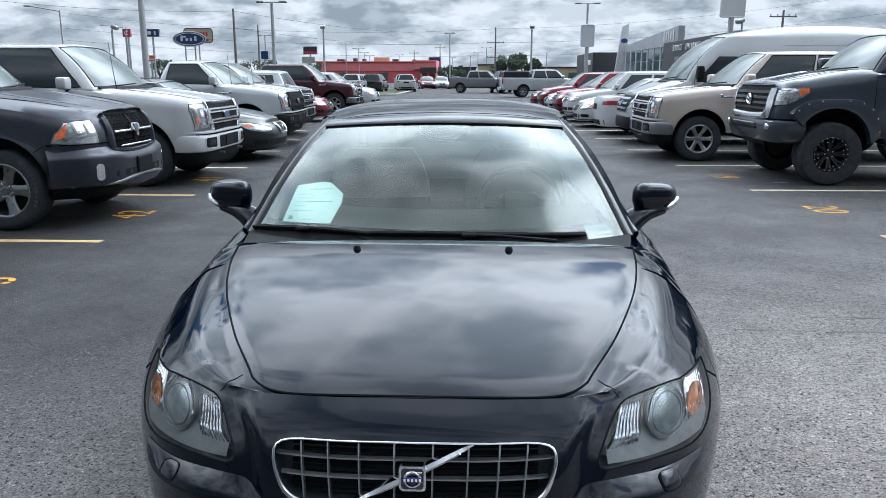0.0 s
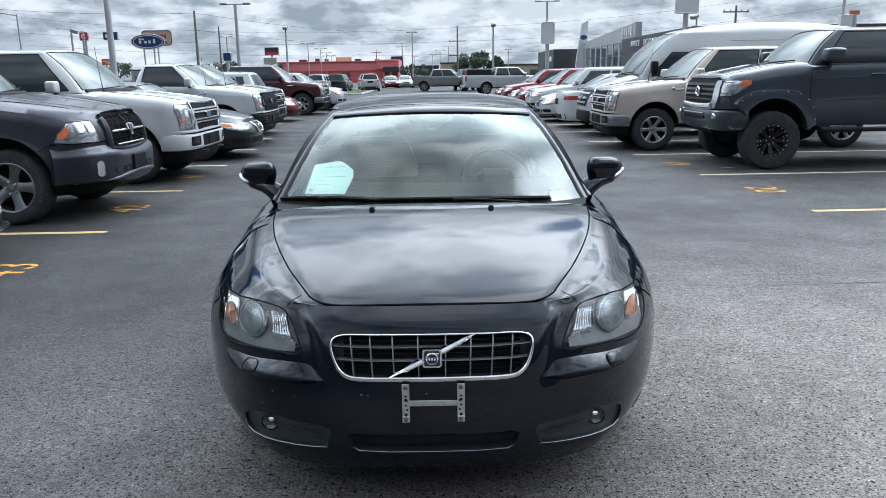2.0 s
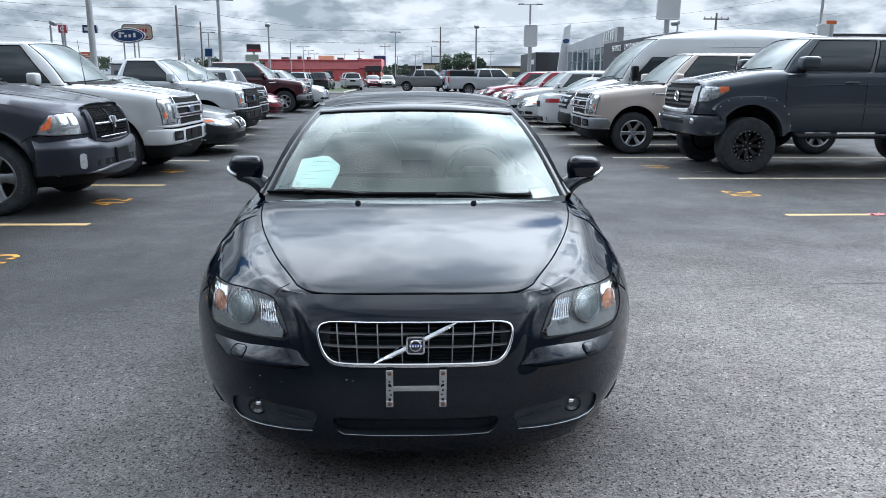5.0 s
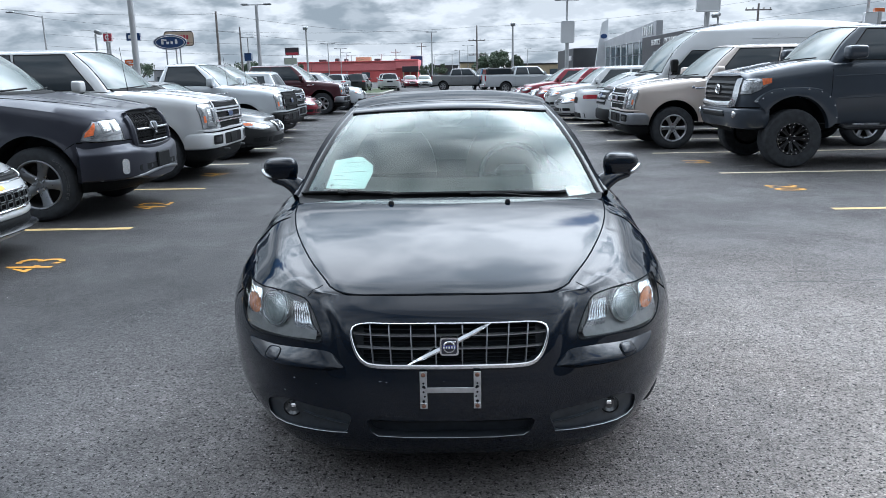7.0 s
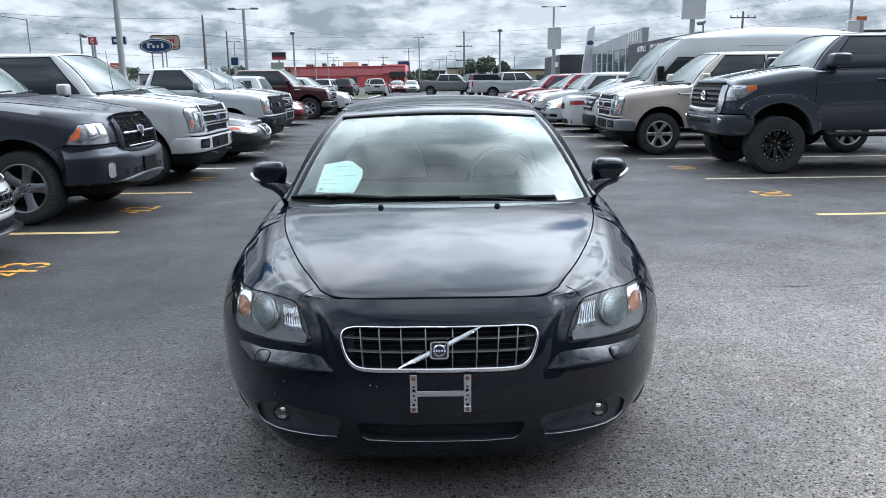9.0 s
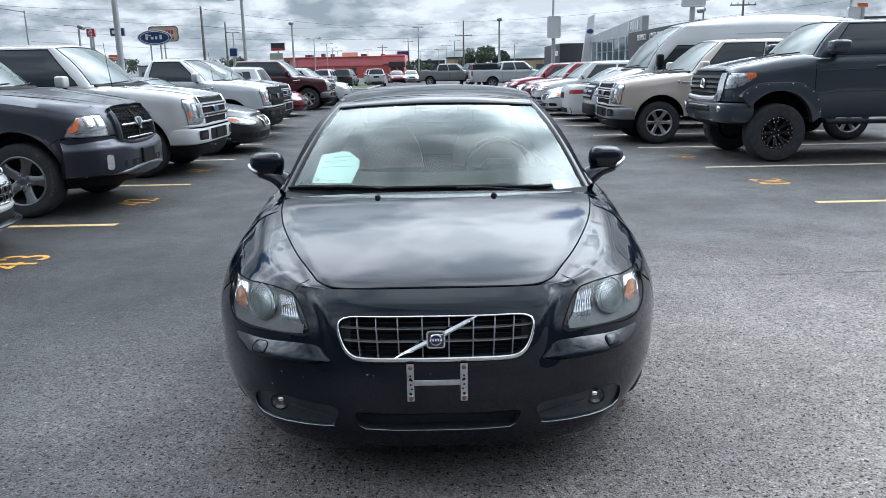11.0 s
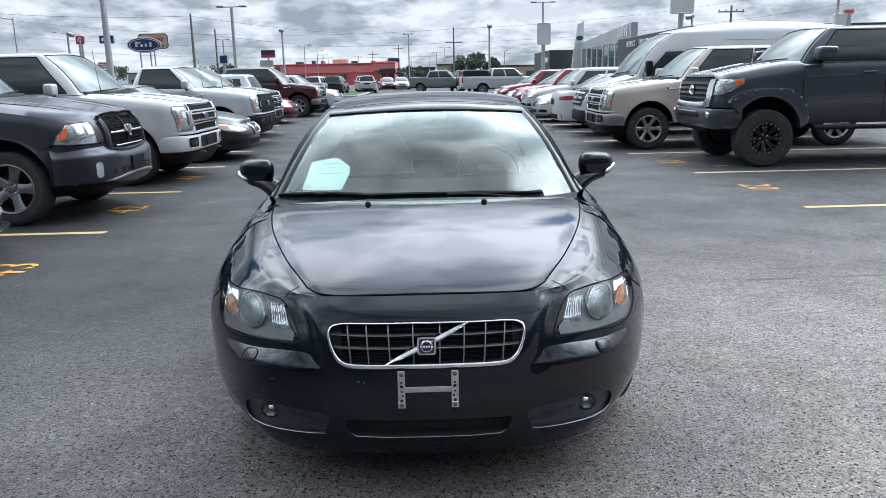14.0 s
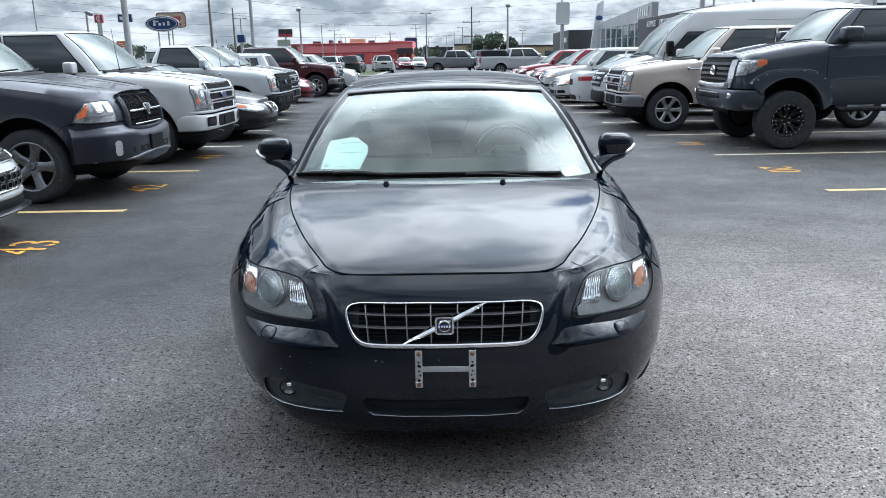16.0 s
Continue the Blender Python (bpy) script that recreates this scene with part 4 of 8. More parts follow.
# lining inside the cabin
lin = Build()
for s in (-1, 1):
    lin.grid([[h_side(s * u, v) + Vector((-s * (0.03 if u > 1 else 0.012), -0.02 if u > 2 else 0.02 if u <= 1 else 0.0, -0.012)) for u in [0.95, 0.975, 1.0] + [1.05 + 0.15 * k for k in range(14)]] for v in [lerp(-0.1, 1.0, k / 6) for k in range(7)]])
lin.grid([[(x, y, z - 0.03) for x, y, z in roof_row(yy)] for yy in (1.95, 2.1, 2.4, 2.8, 3.1)])
part("cabin_lining", lin, M_LINING, coupe)

# cowl and wipers
part("screen_base", Build().grid([[h_side(-0.965 + 1.715 * i / 24, v, 0.004) for i in range(25)] for v in (-0.128, -0.10, -0.07, -0.050)]), M_PLASTIC, coupe)
part("cowl", Build().grid([[(0.70 * a, 1.05 + 0.02 * a * a, 0.925), lerp(Vector((0.70 * a, 1.05, 0.92)), h_side(0.99 * a, -0.11), 0.5), h_side(0.99 * a, -0.10) + Vector((0, -0.01, 0.0))] for a in [-1 + i / 8 for i in range(17)]]), M_PLASTIC, coupe)
for u0, u1, v0, v1, joint in ((-0.97, -0.33, -0.085, -0.055, -0.68), (-0.36, 0.74, -0.050, -0.085, 0.16)):
    ride = [h_side(lerp(u0, u1, t), lerp(v0, v1, t) + 0.022 * math.sin(math.pi * t), 0.012) for t in [k / 10 for k in range(11)]]
    wiper = part("wiper_blade", Build().tube(ride, [0.005] + [0.009] * 9 + [0.004], 6, flat=1.5), M_PLASTIC, coupe)
    q = h_side(joint, -0.058, 0.018)
    part("wiper_joint", Build().box(q, (0.055, 0.03, 0.018), 0.006), M_PLASTIC, wiper)
    part("wiper_arm", Build().tube([q + Vector((0.01, 0.0, 0.002)), q + Vector((0.13, -0.012, 0.0)), h_side(joint + 0.42, -0.11, 0.012)], [0.006, 0.006, 0.009], 8), M_PLASTIC, wiper)

# door mirrors
for s in (-1, 1):
    shell_b = Build()
    rows = []
    for k in range(17):
        t = 0.5 - 0.5 * math.cos(math.pi * k / 16)
        x = lerp(0.806, 1.000, t)
        prof = max(0.02, 1 - abs(2 * t - 1) ** 4.5) ** 0.42
        zc = lerp(1.030, 1.022, t)
        hh = 0.064 * prof * lerp(1.0, 0.93, t)
        ring = []
        for i in range(16):
            a = 2 * math.pi * i / 16
            cx, cz = math.cos(a), math.sin(a)
            ring.append((s * x, 1.575 + 0.06 * t + 0.06 * prof * math.copysign(abs(cx) ** 0.8, cx) * (1.1 if cx < 0 else 0.5), zc + hh * math.copysign(abs(cz) ** 0.58, cz)))
        rows.append(ring)
    shell_b.grid(rows, wrap=True)
    shell_b.add(rows[0], [tuple(range(16))]).add(rows[-1], [tuple(range(16))])
    mirror = part("door_mirror", shell_b, M_BLACK, coupe)
    part("mirror_indicator", Build().tube([(s * lerp(0.945, 1.002, t), 1.545 + 0.06 * t, lerp(0.990, 1.022, t * t)) for t in [k / 5 for k in range(6)]], [0.004, 0.010, 0.013, 0.014, 0.013, 0.008], 8), M_LAMP, mirror)
    part("mirror_arm", Build().tube([(s * 0.74, 1.50, 0.895), (s * 0.77, 1.51, 0.915), (s * 0.81, 1.535, 0.945), (s * 0.86, 1.565, 0.968), (s * 0.94, 1.60, 0.978)], [0.060, 0.056, 0.050, 0.044, 0.030], 12, flat=0.7), M_BLACK, mirror)
    part("mirror_glass", Build().patch(lambda x, z: (Vector((x, 1.655, z)), Vector((0, 1, 0))), rrect(s * 0.91, 1.018, 0.13, 0.09, 0.03), 0.002, 0.01, 2), M_CHROME, mirror)
    part("door_line", Build().tube([hs(s)(1.52 + 0.03 * math.sin(k), lerp(0.3, 0.86, k / 6))[0] for k in range(7)], 0.003, 6), M_UNDER, coupe)
    q = hs(s)(2.45, 0.78)[0]
    part("door_handle", Build().tube([q + Vector((s * 0.0, -0.09, 0)), q + Vector((s * 0.03, -0.06, 0.004)), q + Vector((s * 0.03, 0.06, 0.006)), q + Vector((0, 0.09, 0.004))], 0.013, 8), M_BLACK, coupe)

put_wheels(coupe, wheel(0.317, 0.225, 0.222, 5, M_ALLOY), [(s * 0.785, y, 0.317) for s in (-1, 1) for y in (0.94, 3.58)])
for y in (0.94, 3.58):
    part("wheel_well", Build().box((0, y, 0.44), (1.22, 0.74, 0.50), 0.03), M_UNDER, coupe)
for s in (-1, 1):
    part("tail_light", Build().patch(hr, rrect(s * 0.62, 0.78, 0.3, 0.16, 0.05), 0.006, 0.012, 3), M_RED, coupe)

# inside: dashboard, wheel, seats, mirror
part("dashboard", Build().grid([[(0.66 * a, 1.30 + 0.2 * a * a + dy, z) for dy, z in ((0.0, 0.935), (0.06, 0.955), (0.30, 0.965), (0.42, 0.94), (0.46, 0.80))] for a in [-1 + i / 6 for i in range(13)]]), M_DASH, coupe)
wc = Vector((0.36, 1.95, 0.93))
wt = pose(*wc, 65, 0, 0)
steer = part("steering_wheel", Build().tube([wt @ Vector((0.185 * math.cos(a), 0.185 * math.sin(a), 0)) for a in [2 * math.pi * i / 28 for i in range(28)]], 0.016, 8, closed=True), M_DASH, coupe)
part("wheel_hub", Build().box(wc, (0.2, 0.07, 0.12), 0.03), M_DASH, steer)
part("wheel_spoke", Build().box(wc, (0.36, 0.02, 0.03), 0.008), M_DASH, steer)


def seat_back(x, y):
    rows = []
    for k in range(9):
        t = k / 8
        w = curve(t, (0, 0.25), (0.4, 0.27), (0.8, 0.23), (1, 0.17))
        rows.append([(x + w * a, y + 0.18 * t + (0.05 if side else -0.07) * (1 - 0.3 * abs(a)), 0.72 + 0.42 * t) for side, a in [(0, -1 + i / 3) for i in range(7)] + [(1, 1 - i / 3) for i in range(7)]])
    b = Build().grid(rows, wrap=True)
    b.add(rows[-1], [tuple(range(14))])
    return b


for x in (-0.36, 0.36):
    seat = part("seat", seat_back(x, 2.35), M_SEAT, coupe)
    part("headrest", Build().box((x, 2.56, 1.205), (0.26, 0.10, 0.16), 0.045), M_SEAT, seat)
part("rear_seat", Build().box((0, 3.2, 0.95), (1.2, 0.2, 0.34), 0.08), M_SEAT, coupe)
part("interior_mirror", Build().box((0.0, 1.98, 1.275), (0.24, 0.03, 0.06), 0.02, 0, pose(0, 0, 0, -12, 0, 0)).box((0, 1.95, 1.315), (0.04, 0.05, 0.05), 0.01), M_DASH, coupe)

# papers behind the windscreen


def behind(u, v):
    """A place just behind the windscreen and the way into the cabin."""
    return h_side(0.938 * u, v) + Vector((0, 0.012, -0.008)), Vector((0, -0.55, 0.8))


PAPER = poly([(-0.892, 0.004), (-0.60, 0.021), (-0.574, 0.172), (-0.589, 0.237), (-0.693, 0.316), (-0.752, 0.321), (-0.915, 0.281)], 4)
CARD = poly([(0.809, -0.011), (0.937, -0.013), (0.969, -0.117), (0.824, -0.097)], 4)
paper = tagged(part("paper_sheet", Build().patch(behind, PAPER, 0.0, 0.0008, 5), M_PAPER), "pale green printed sheet behind the windscreen", "paper")
paper.matrix_world = HERO
card = tagged(part("stock_card", Build().patch(behind, CARD, 0.001, 0.0008, 4), M_WHITE), "white stock card with dark print behind the windscreen", "card")
card.matrix_world = HERO


def lines(owner, quad, rows, ink=M_INK):
    """Bars of print on a sheet: its four corners, and for each bar v, u0, u1 and height."""
    for v, u0, u1, h in rows:
        q = lambda u, w: Vector(quad[0]).lerp(Vector(quad[1]), u).lerp(Vector(quad[3]).lerp(Vector(quad[2]), u), w)
        b = Build()
        for k in range(max(1, int((u1 - u0) / 0.09))):
            n = max(1, int((u1 - u0) / 0.09))
            a, c = lerp(u0, u1, k / n), lerp(u0, u1, (k + 0.72) / n)
            b.grid([[behind(*q(lerp(a, c, i / 3), w))[0] + Vector((0, -0.0035, 0.0045)) for i in range(4)] for w in (v, v + h)])
        part("print_line", b, ink, owner)


lines(paper, ((-0.892, 0.004), (-0.60, 0.021), (-0.61, 0.316), (-0.915, 0.281)), [(0.05, 0.1, 0.24, 0.035), (0.10, 0.1, 0.22, 0.03), (0.05, 0.42, 0.62, 0.02), (0.26, 0.16, 0.60, 0.014), (0.40, 0.14, 0.40, 0.014), (0.50, 0.36, 0.92, 0.022), (0.49, 0.12, 0.3, 0.012), (0.62, 0.14, 0.5, 0.010), (0.70, 0.14, 0.75, 0.010), (0.83, 0.34, 0.84, 0.016)])
lines(card, ((0.824, -0.097), (0.969, -0.117), (0.937, -0.013), (0.809, -0.011)), [(0.52, 0.08, 0.92, 0.34), (0.20, 0.20, 0.95, 0.16)], M_UNDER)

# ---- parked vehicles ----
M_SHUT = pbr("panel_gap", (0.005, 0.005, 0.005), 0.9, var=0, spec=0.0)
M_SEAL = pbr("rubber_seal", (0.010, 0.010, 0.011), 0.7, var=0.1, spec=0.1)
M_BADGE = pbr("blue_badge", (0.015, 0.04, 0.13), 0.3, var=0.05, coat=1.0)
M_GOLD = pbr("gold_badge", (0.65, 0.45, 0.10), 0.35, 0.6, var=0.1)


def sweep_front(width, length_nose, p, q, y_end, profile, out=0.0, lift=None):
    """A bar swept round the nose: profile of (inward, z) pairs; out: how far it stands before the outline."""
    half = []
    for i in range(13):
        a = math.pi / 2 * i / 12
        half.append((width / 2 * math.sin(a) ** (2 / p), length_nose * (1 - max(0.0, math.cos(a)) ** (2 / q))))
    half = [(x, y) for x, y in half if y < y_end] + [(width / 2, y_end)]
    pts = [(-x, y) for x, y in half[::-1]] + half[1:]
    rows = []
    for i, (x, y) in enumerate(pts):
        a, b = pts[max(0, i - 1)], pts[min(len(pts) - 1, i + 1)]
        d = Vector((b[0] - a[0], b[1] - a[1])).normalized()
        n = Vector((d.y, -d.x))
        o = out * lerp(0.12, 1.0, max(0.0, -n.y) ** 0.6)
        rows.append([(x + n.x * (o - k), y + n.y * (o - k), z + (lift(x) if lift else 0.0)) for k, z in profile])
    b = Build().grid(rows, wrap=True)
    n = len(profile)
    return b.add(rows[0], [tuple(range(n))]).add(rows[-1], [tuple(range(n))])


def rounded(z0, z1, depth, r=0.02):
    return [(depth, z0), (r, z0), (0.3 * r, z0 + 0.3 * r), (0, z0 + r), (0, z1 - r), (0.3 * r, z1 - 0.3 * r), (r, z1), (depth, z1)]


def vehicle(name, label, category, where, col, s, group="", detail=2):
    """A parked vehicle from a table of sizes s, its nose along -y at the origin of the pose."""
    car = thing(name, label, category, group, at=where)
    W, L = s["W"], s["L"]
    nose, tail = s["nose"], s["tail"]
    hood, sh = s["hood"], s["shoulder"]
    rise = s.get("front_inset", 0.09)

    def inset(t, front, y):
        crest = s.get("crest", 0.07)
        side = curve(t, (0, s.get("tuck", 0.05)), (0.15, 0.015), (0.45, 0.0), (0.7, 0.004), (0.9, crest * 0.35), (1, crest))
        f = curve(t, (0, 0.06), (0.2, 0.02), (0.5, 0.0), (0.75, 0.015), (0.92, rise * 0.55), (1, rise))
        return lerp(side, f, max(0.0, front) ** 1.3)

    def top(x, y, sx, zs):
        zc = curve(y, *hood)
        t = min(1.0, (sx - x) / max(0.05, s.get("edge", 0.35 * sx)))
        return lerp(zs, zc, t * (2 - t))

    zb = s["bottom"]
    body_b = shell(W, L, nose, tail, s["wheels"], s["arch"], s["tyre"] + s.get("arch_up", 0.0), lambda y, front: zb if front < 0.5 else s.get("chin", zb), lambda y, f, x: curve(y, *sh), inset, top, tops=8)
    me = body_b.data("body", [col, M_UNDER], angle=38)
    for v in me.vertices:
        if abs(v.co.x) > 0.36 * W:
            for yw in s["wheels"]:
                far_off = math.hypot(v.co.y - yw, v.co.z - s["tyre"] - s.get("arch_up", 0.0)) - s["arch"]
                if far_off < 0.24:
                    v.co.x += math.copysign(s.get("haunch", 0.022) * curve(far_off, (0.0, 1.0), (0.05, 0.95), (0.12, 0.45), (0.24, 0.0)), v.co.x)
    part("body", me, None, car)
    hf, hs, ht, hr = surface(me)

    c = s["cabin"]

    def ring(u, lvl):
        if lvl == 0:
            z, xa, xb, y0, ya, yb, y1 = c["z0"], c["xb"], c["xb"], c["y0"], c["ya"], c["yb"], c["y1"]
        else:
            z, xa, xb, y0, ya, yb, y1 = c["z1"], c["xr"], c["xr"], c["r0"], c["r0"] + 0.05, c["r1"] - 0.03, c["r1"]
        if u <= 1:
            return Vector((xa * u, lerp(y0, ya, abs(u) ** 2.2), z + (c.get("bow", 0.03) * (1 - u * u) if lvl else 0)))
        if u <= 2:
            return Vector((lerp(xa, xb, u - 1), lerp(ya, yb, u - 1), z))
        k = 3 - u
        return Vector((xb * k, lerp(y1, yb, k * k), z + (c.get("bow", 0.03) * (1 - k * k) if lvl else 0)))

    def at(u, v):
        w = abs(u)
        for edge in (1.0, 2.0):
            if edge - 0.05 < w < edge + 0.04:
                t = (w - edge + 0.05) / 0.09
                p = [lerp(ring(e, 0), ring(e, 1), v) for e in (edge - 0.05, edge, edge + 0.04)]
                q = lerp(lerp(p[0], p[1], t), lerp(p[1], p[2], t), t)
                break
        else:
            q = lerp(ring(w, 0), ring(w, 1), v)
        bow = c.get("bulge", 0.03) * math.sin(math.pi * v)
        q = q + (Vector((0, -bow, bow)) if w < 1 else Vector((bow, 0, 0)) if w < 2 else Vector((0, bow, 0)))
        return Vector((math.copysign(1, u) * q.x, q.y, q.z))

    us = [0.001, 0.15, 0.3, 0.45, 0.6, 0.75, 0.88, 0.95, 0.965, 0.98, 1.0, 1.02, 1.04] + [1.04 + 0.08 * k for k in range(1, 12)] + [1.95, 1.97, 2.0, 2.02, 2.04, 2.3, 2.6, 3.0]
    b = Build()
    for sd in (1, -1):
        cols = []
        for u in us:
            col_pts = [at(sd * u, v) for v in (0, 0.05, 0.1, 0.2, 0.3, 0.4, 0.5, 0.6, 0.7, 0.8, 0.9, 0.95, 0.98)]
            e = at(sd * u, 1.0)
            rc = c.get("crown", 0.035)
            col_pts += [Vector((lerp(e.x, 0, t), e.y, lerp(e.z, c["z1"] + c.get("bow", 0.03), t) + rc * math.sin(math.pi / 2 * min(1, t * 2.2)) * math.sin(math.pi * min(1, max(0.0, (e.y - c["r0"]) / (c["r1"] - c["r0"])))) ** c.get("arc", 0.4))) for t in (0.03, 0.12, 0.3, 0.6, 1.0)]
            cols.append(col_pts)
        b.grid(cols)
    part("cabin", b, s.get("cabin_mat", col), car)

    def pane(pname, u0, u1, v0, v1, mat, n=8, skew=0.0):
        g = Build()
        rows = []
        for j in range(10):
            v = lerp(v0, v1, j / 9)
            row = []
            for i in range(n + 1):
                u = lerp(u0, u1 + skew * (v - v0), i / n)
                p = at(u, v)
                d = Vector((0, -1, 0.6)) if abs(u) < 1 else Vector((math.copysign(1, u), 0, 0.25)) if abs(u) < 2 else Vector((0, 1, 0.3))
                row.append(p + d.normalized() * (0.007 if 0 < i < n and 0 < j < 9 else 0.001))
            rows.append(row)
        g.grid(rows)
        glass = part(pname, g, mat, car)
        if detail > 1:
            edge = rows[0] + [r[-1] for r in rows[1:]] + rows[-1][-2::-1] + [r[0] for r in rows[-2:0:-1]]
            part("window_seal", Build().tube(edge, 0.009, 5, closed=True), M_SEAL, glass)
        return glass

    if not s.get("no_screen"):
        pane("windscreen", -0.93, 0.93, 0.05, 0.95, M_SCREEN, 20)
    for sd in (1, -1):
        for u0, u1, k0, k1, *lean in c["windows"]:
            pane("side_window", sd * u0, sd * u1, k0, k1, s.get("glass", M_TINT), 8, sd * lean[0] if lean else 0.0)
    if c.get("rear_window", True):
        pane("rear_window", 2.1, 3.0, 0.12, 0.9, s.get("glass", M_TINT))
        pane("rear_window", -2.1, -3.0, 0.12, 0.9, s.get("glass", M_TINT))

    wheel_me = wheel(s["tyre"], s["tyre_w"], s["rim"], s["spokes"], s["rim_mat"], s.get("style", "five"), s.get("dish", 0.02))
    wx = W / 2 - s["tyre_w"] / 2 - s.get("wheel_in", 0.015)
    put_wheels(car, wheel_me, [(sd * wx, y, s["tyre"]) for sd in (1, -1) for y in s["wheels"]], detail > 1)
    for yw in s["wheels"]:
        low, high = s["bottom"] - 0.10, s["tyre"] + s.get("arch_up", 0.0) + s["arch"] + 0.03
        part("wheel_well", Build().box((0, yw, (low + high) / 2), (W - 2 * s["tyre_w"] - 0.14, 2 * s["arch"] + 0.06, high - low), 0.03), M_UNDER, car)
    far = detail < 2
    if not far and not s.get("no_screen"):
        part("cowl", Build().tube([at(-0.92 + 1.84 * k / 16, 0.005) + Vector((0, -0.035, 0.006)) for k in range(17)], 0.040, 8, flat=0.6), M_PLASTIC, car)
    for sd in (1, -1):
        # mirrors, handles, door lines
        mz, my = c["z0"] + s.get("mirror_z", 0.06), lerp(c["ya"], c["r0"], 0.25) + s.get("mirror_y", 0.0)
        mw, mh = s.get("mirror", (0.17, 0.15))
        mir = part("door_mirror", Build().pod((sd * (c["xb"] + 0.07 + mw / 2), my, mz + mh / 2), (mw, s.get("mirror_d", 0.15), mh)), s.get("mirror_mat", col), car)
        part("mirror_arm", Build().tube([(sd * (c["xb"] - 0.02), my + 0.03, mz - 0.02), (sd * (c["xb"] + 0.12), my + 0.02, mz + 0.03)], [0.035, 0.025], 8), M_PLASTIC, mir)
        if far and sd * s.get("seen", 0) < 0:
            continue
        for y in s["doors"]:
            line = [hs(sd)(y, lerp(zb + 0.09, curve(y, *sh) - 0.06, k / 6)) for k in range(7)]
            line = [q[0] + q[1] * 0.0005 for q in line if q]
            if len(line) > 2:
                part("door_line", Build().tube(line, 0.004, 6), M_SHUT, car)
        for y in s["handles"]:
            q = hs(sd)(y, curve(y, *sh) - 0.14)
            if q:
                q = q[0]
                part("door_handle", Build().tube([q + Vector((0, -0.1, 0)), q + Vector((sd * 0.035, -0.07, 0.004)), q + Vector((sd * 0.035, 0.07, 0.004)), q + Vector((0, 0.1, 0))], 0.015, 8), s.get("handle_mat", col), car)
    s["dress"](car, s, col, hf, hs, ht, hr, at)
    return car


def lamps(car, hf, outl, mats, out=0.012):
    """A pair of headlights: a bright body, an amber corner and a dark rim."""
    for sd in (1, -1):
        o = [(sd * a, b) for a, b in outl]
        lamp = part("headlight", Build().patch(hf, o, out, out + 0.01, 4), mats, car)
        pts = [hf(a, b) for a, b in o]
        part("lamp_rim", Build().tube([q[0] + q[1] * out for q in pts if q], 0.006, 5, closed=True), M_HOUSING, lamp)
        yield sd, lamp


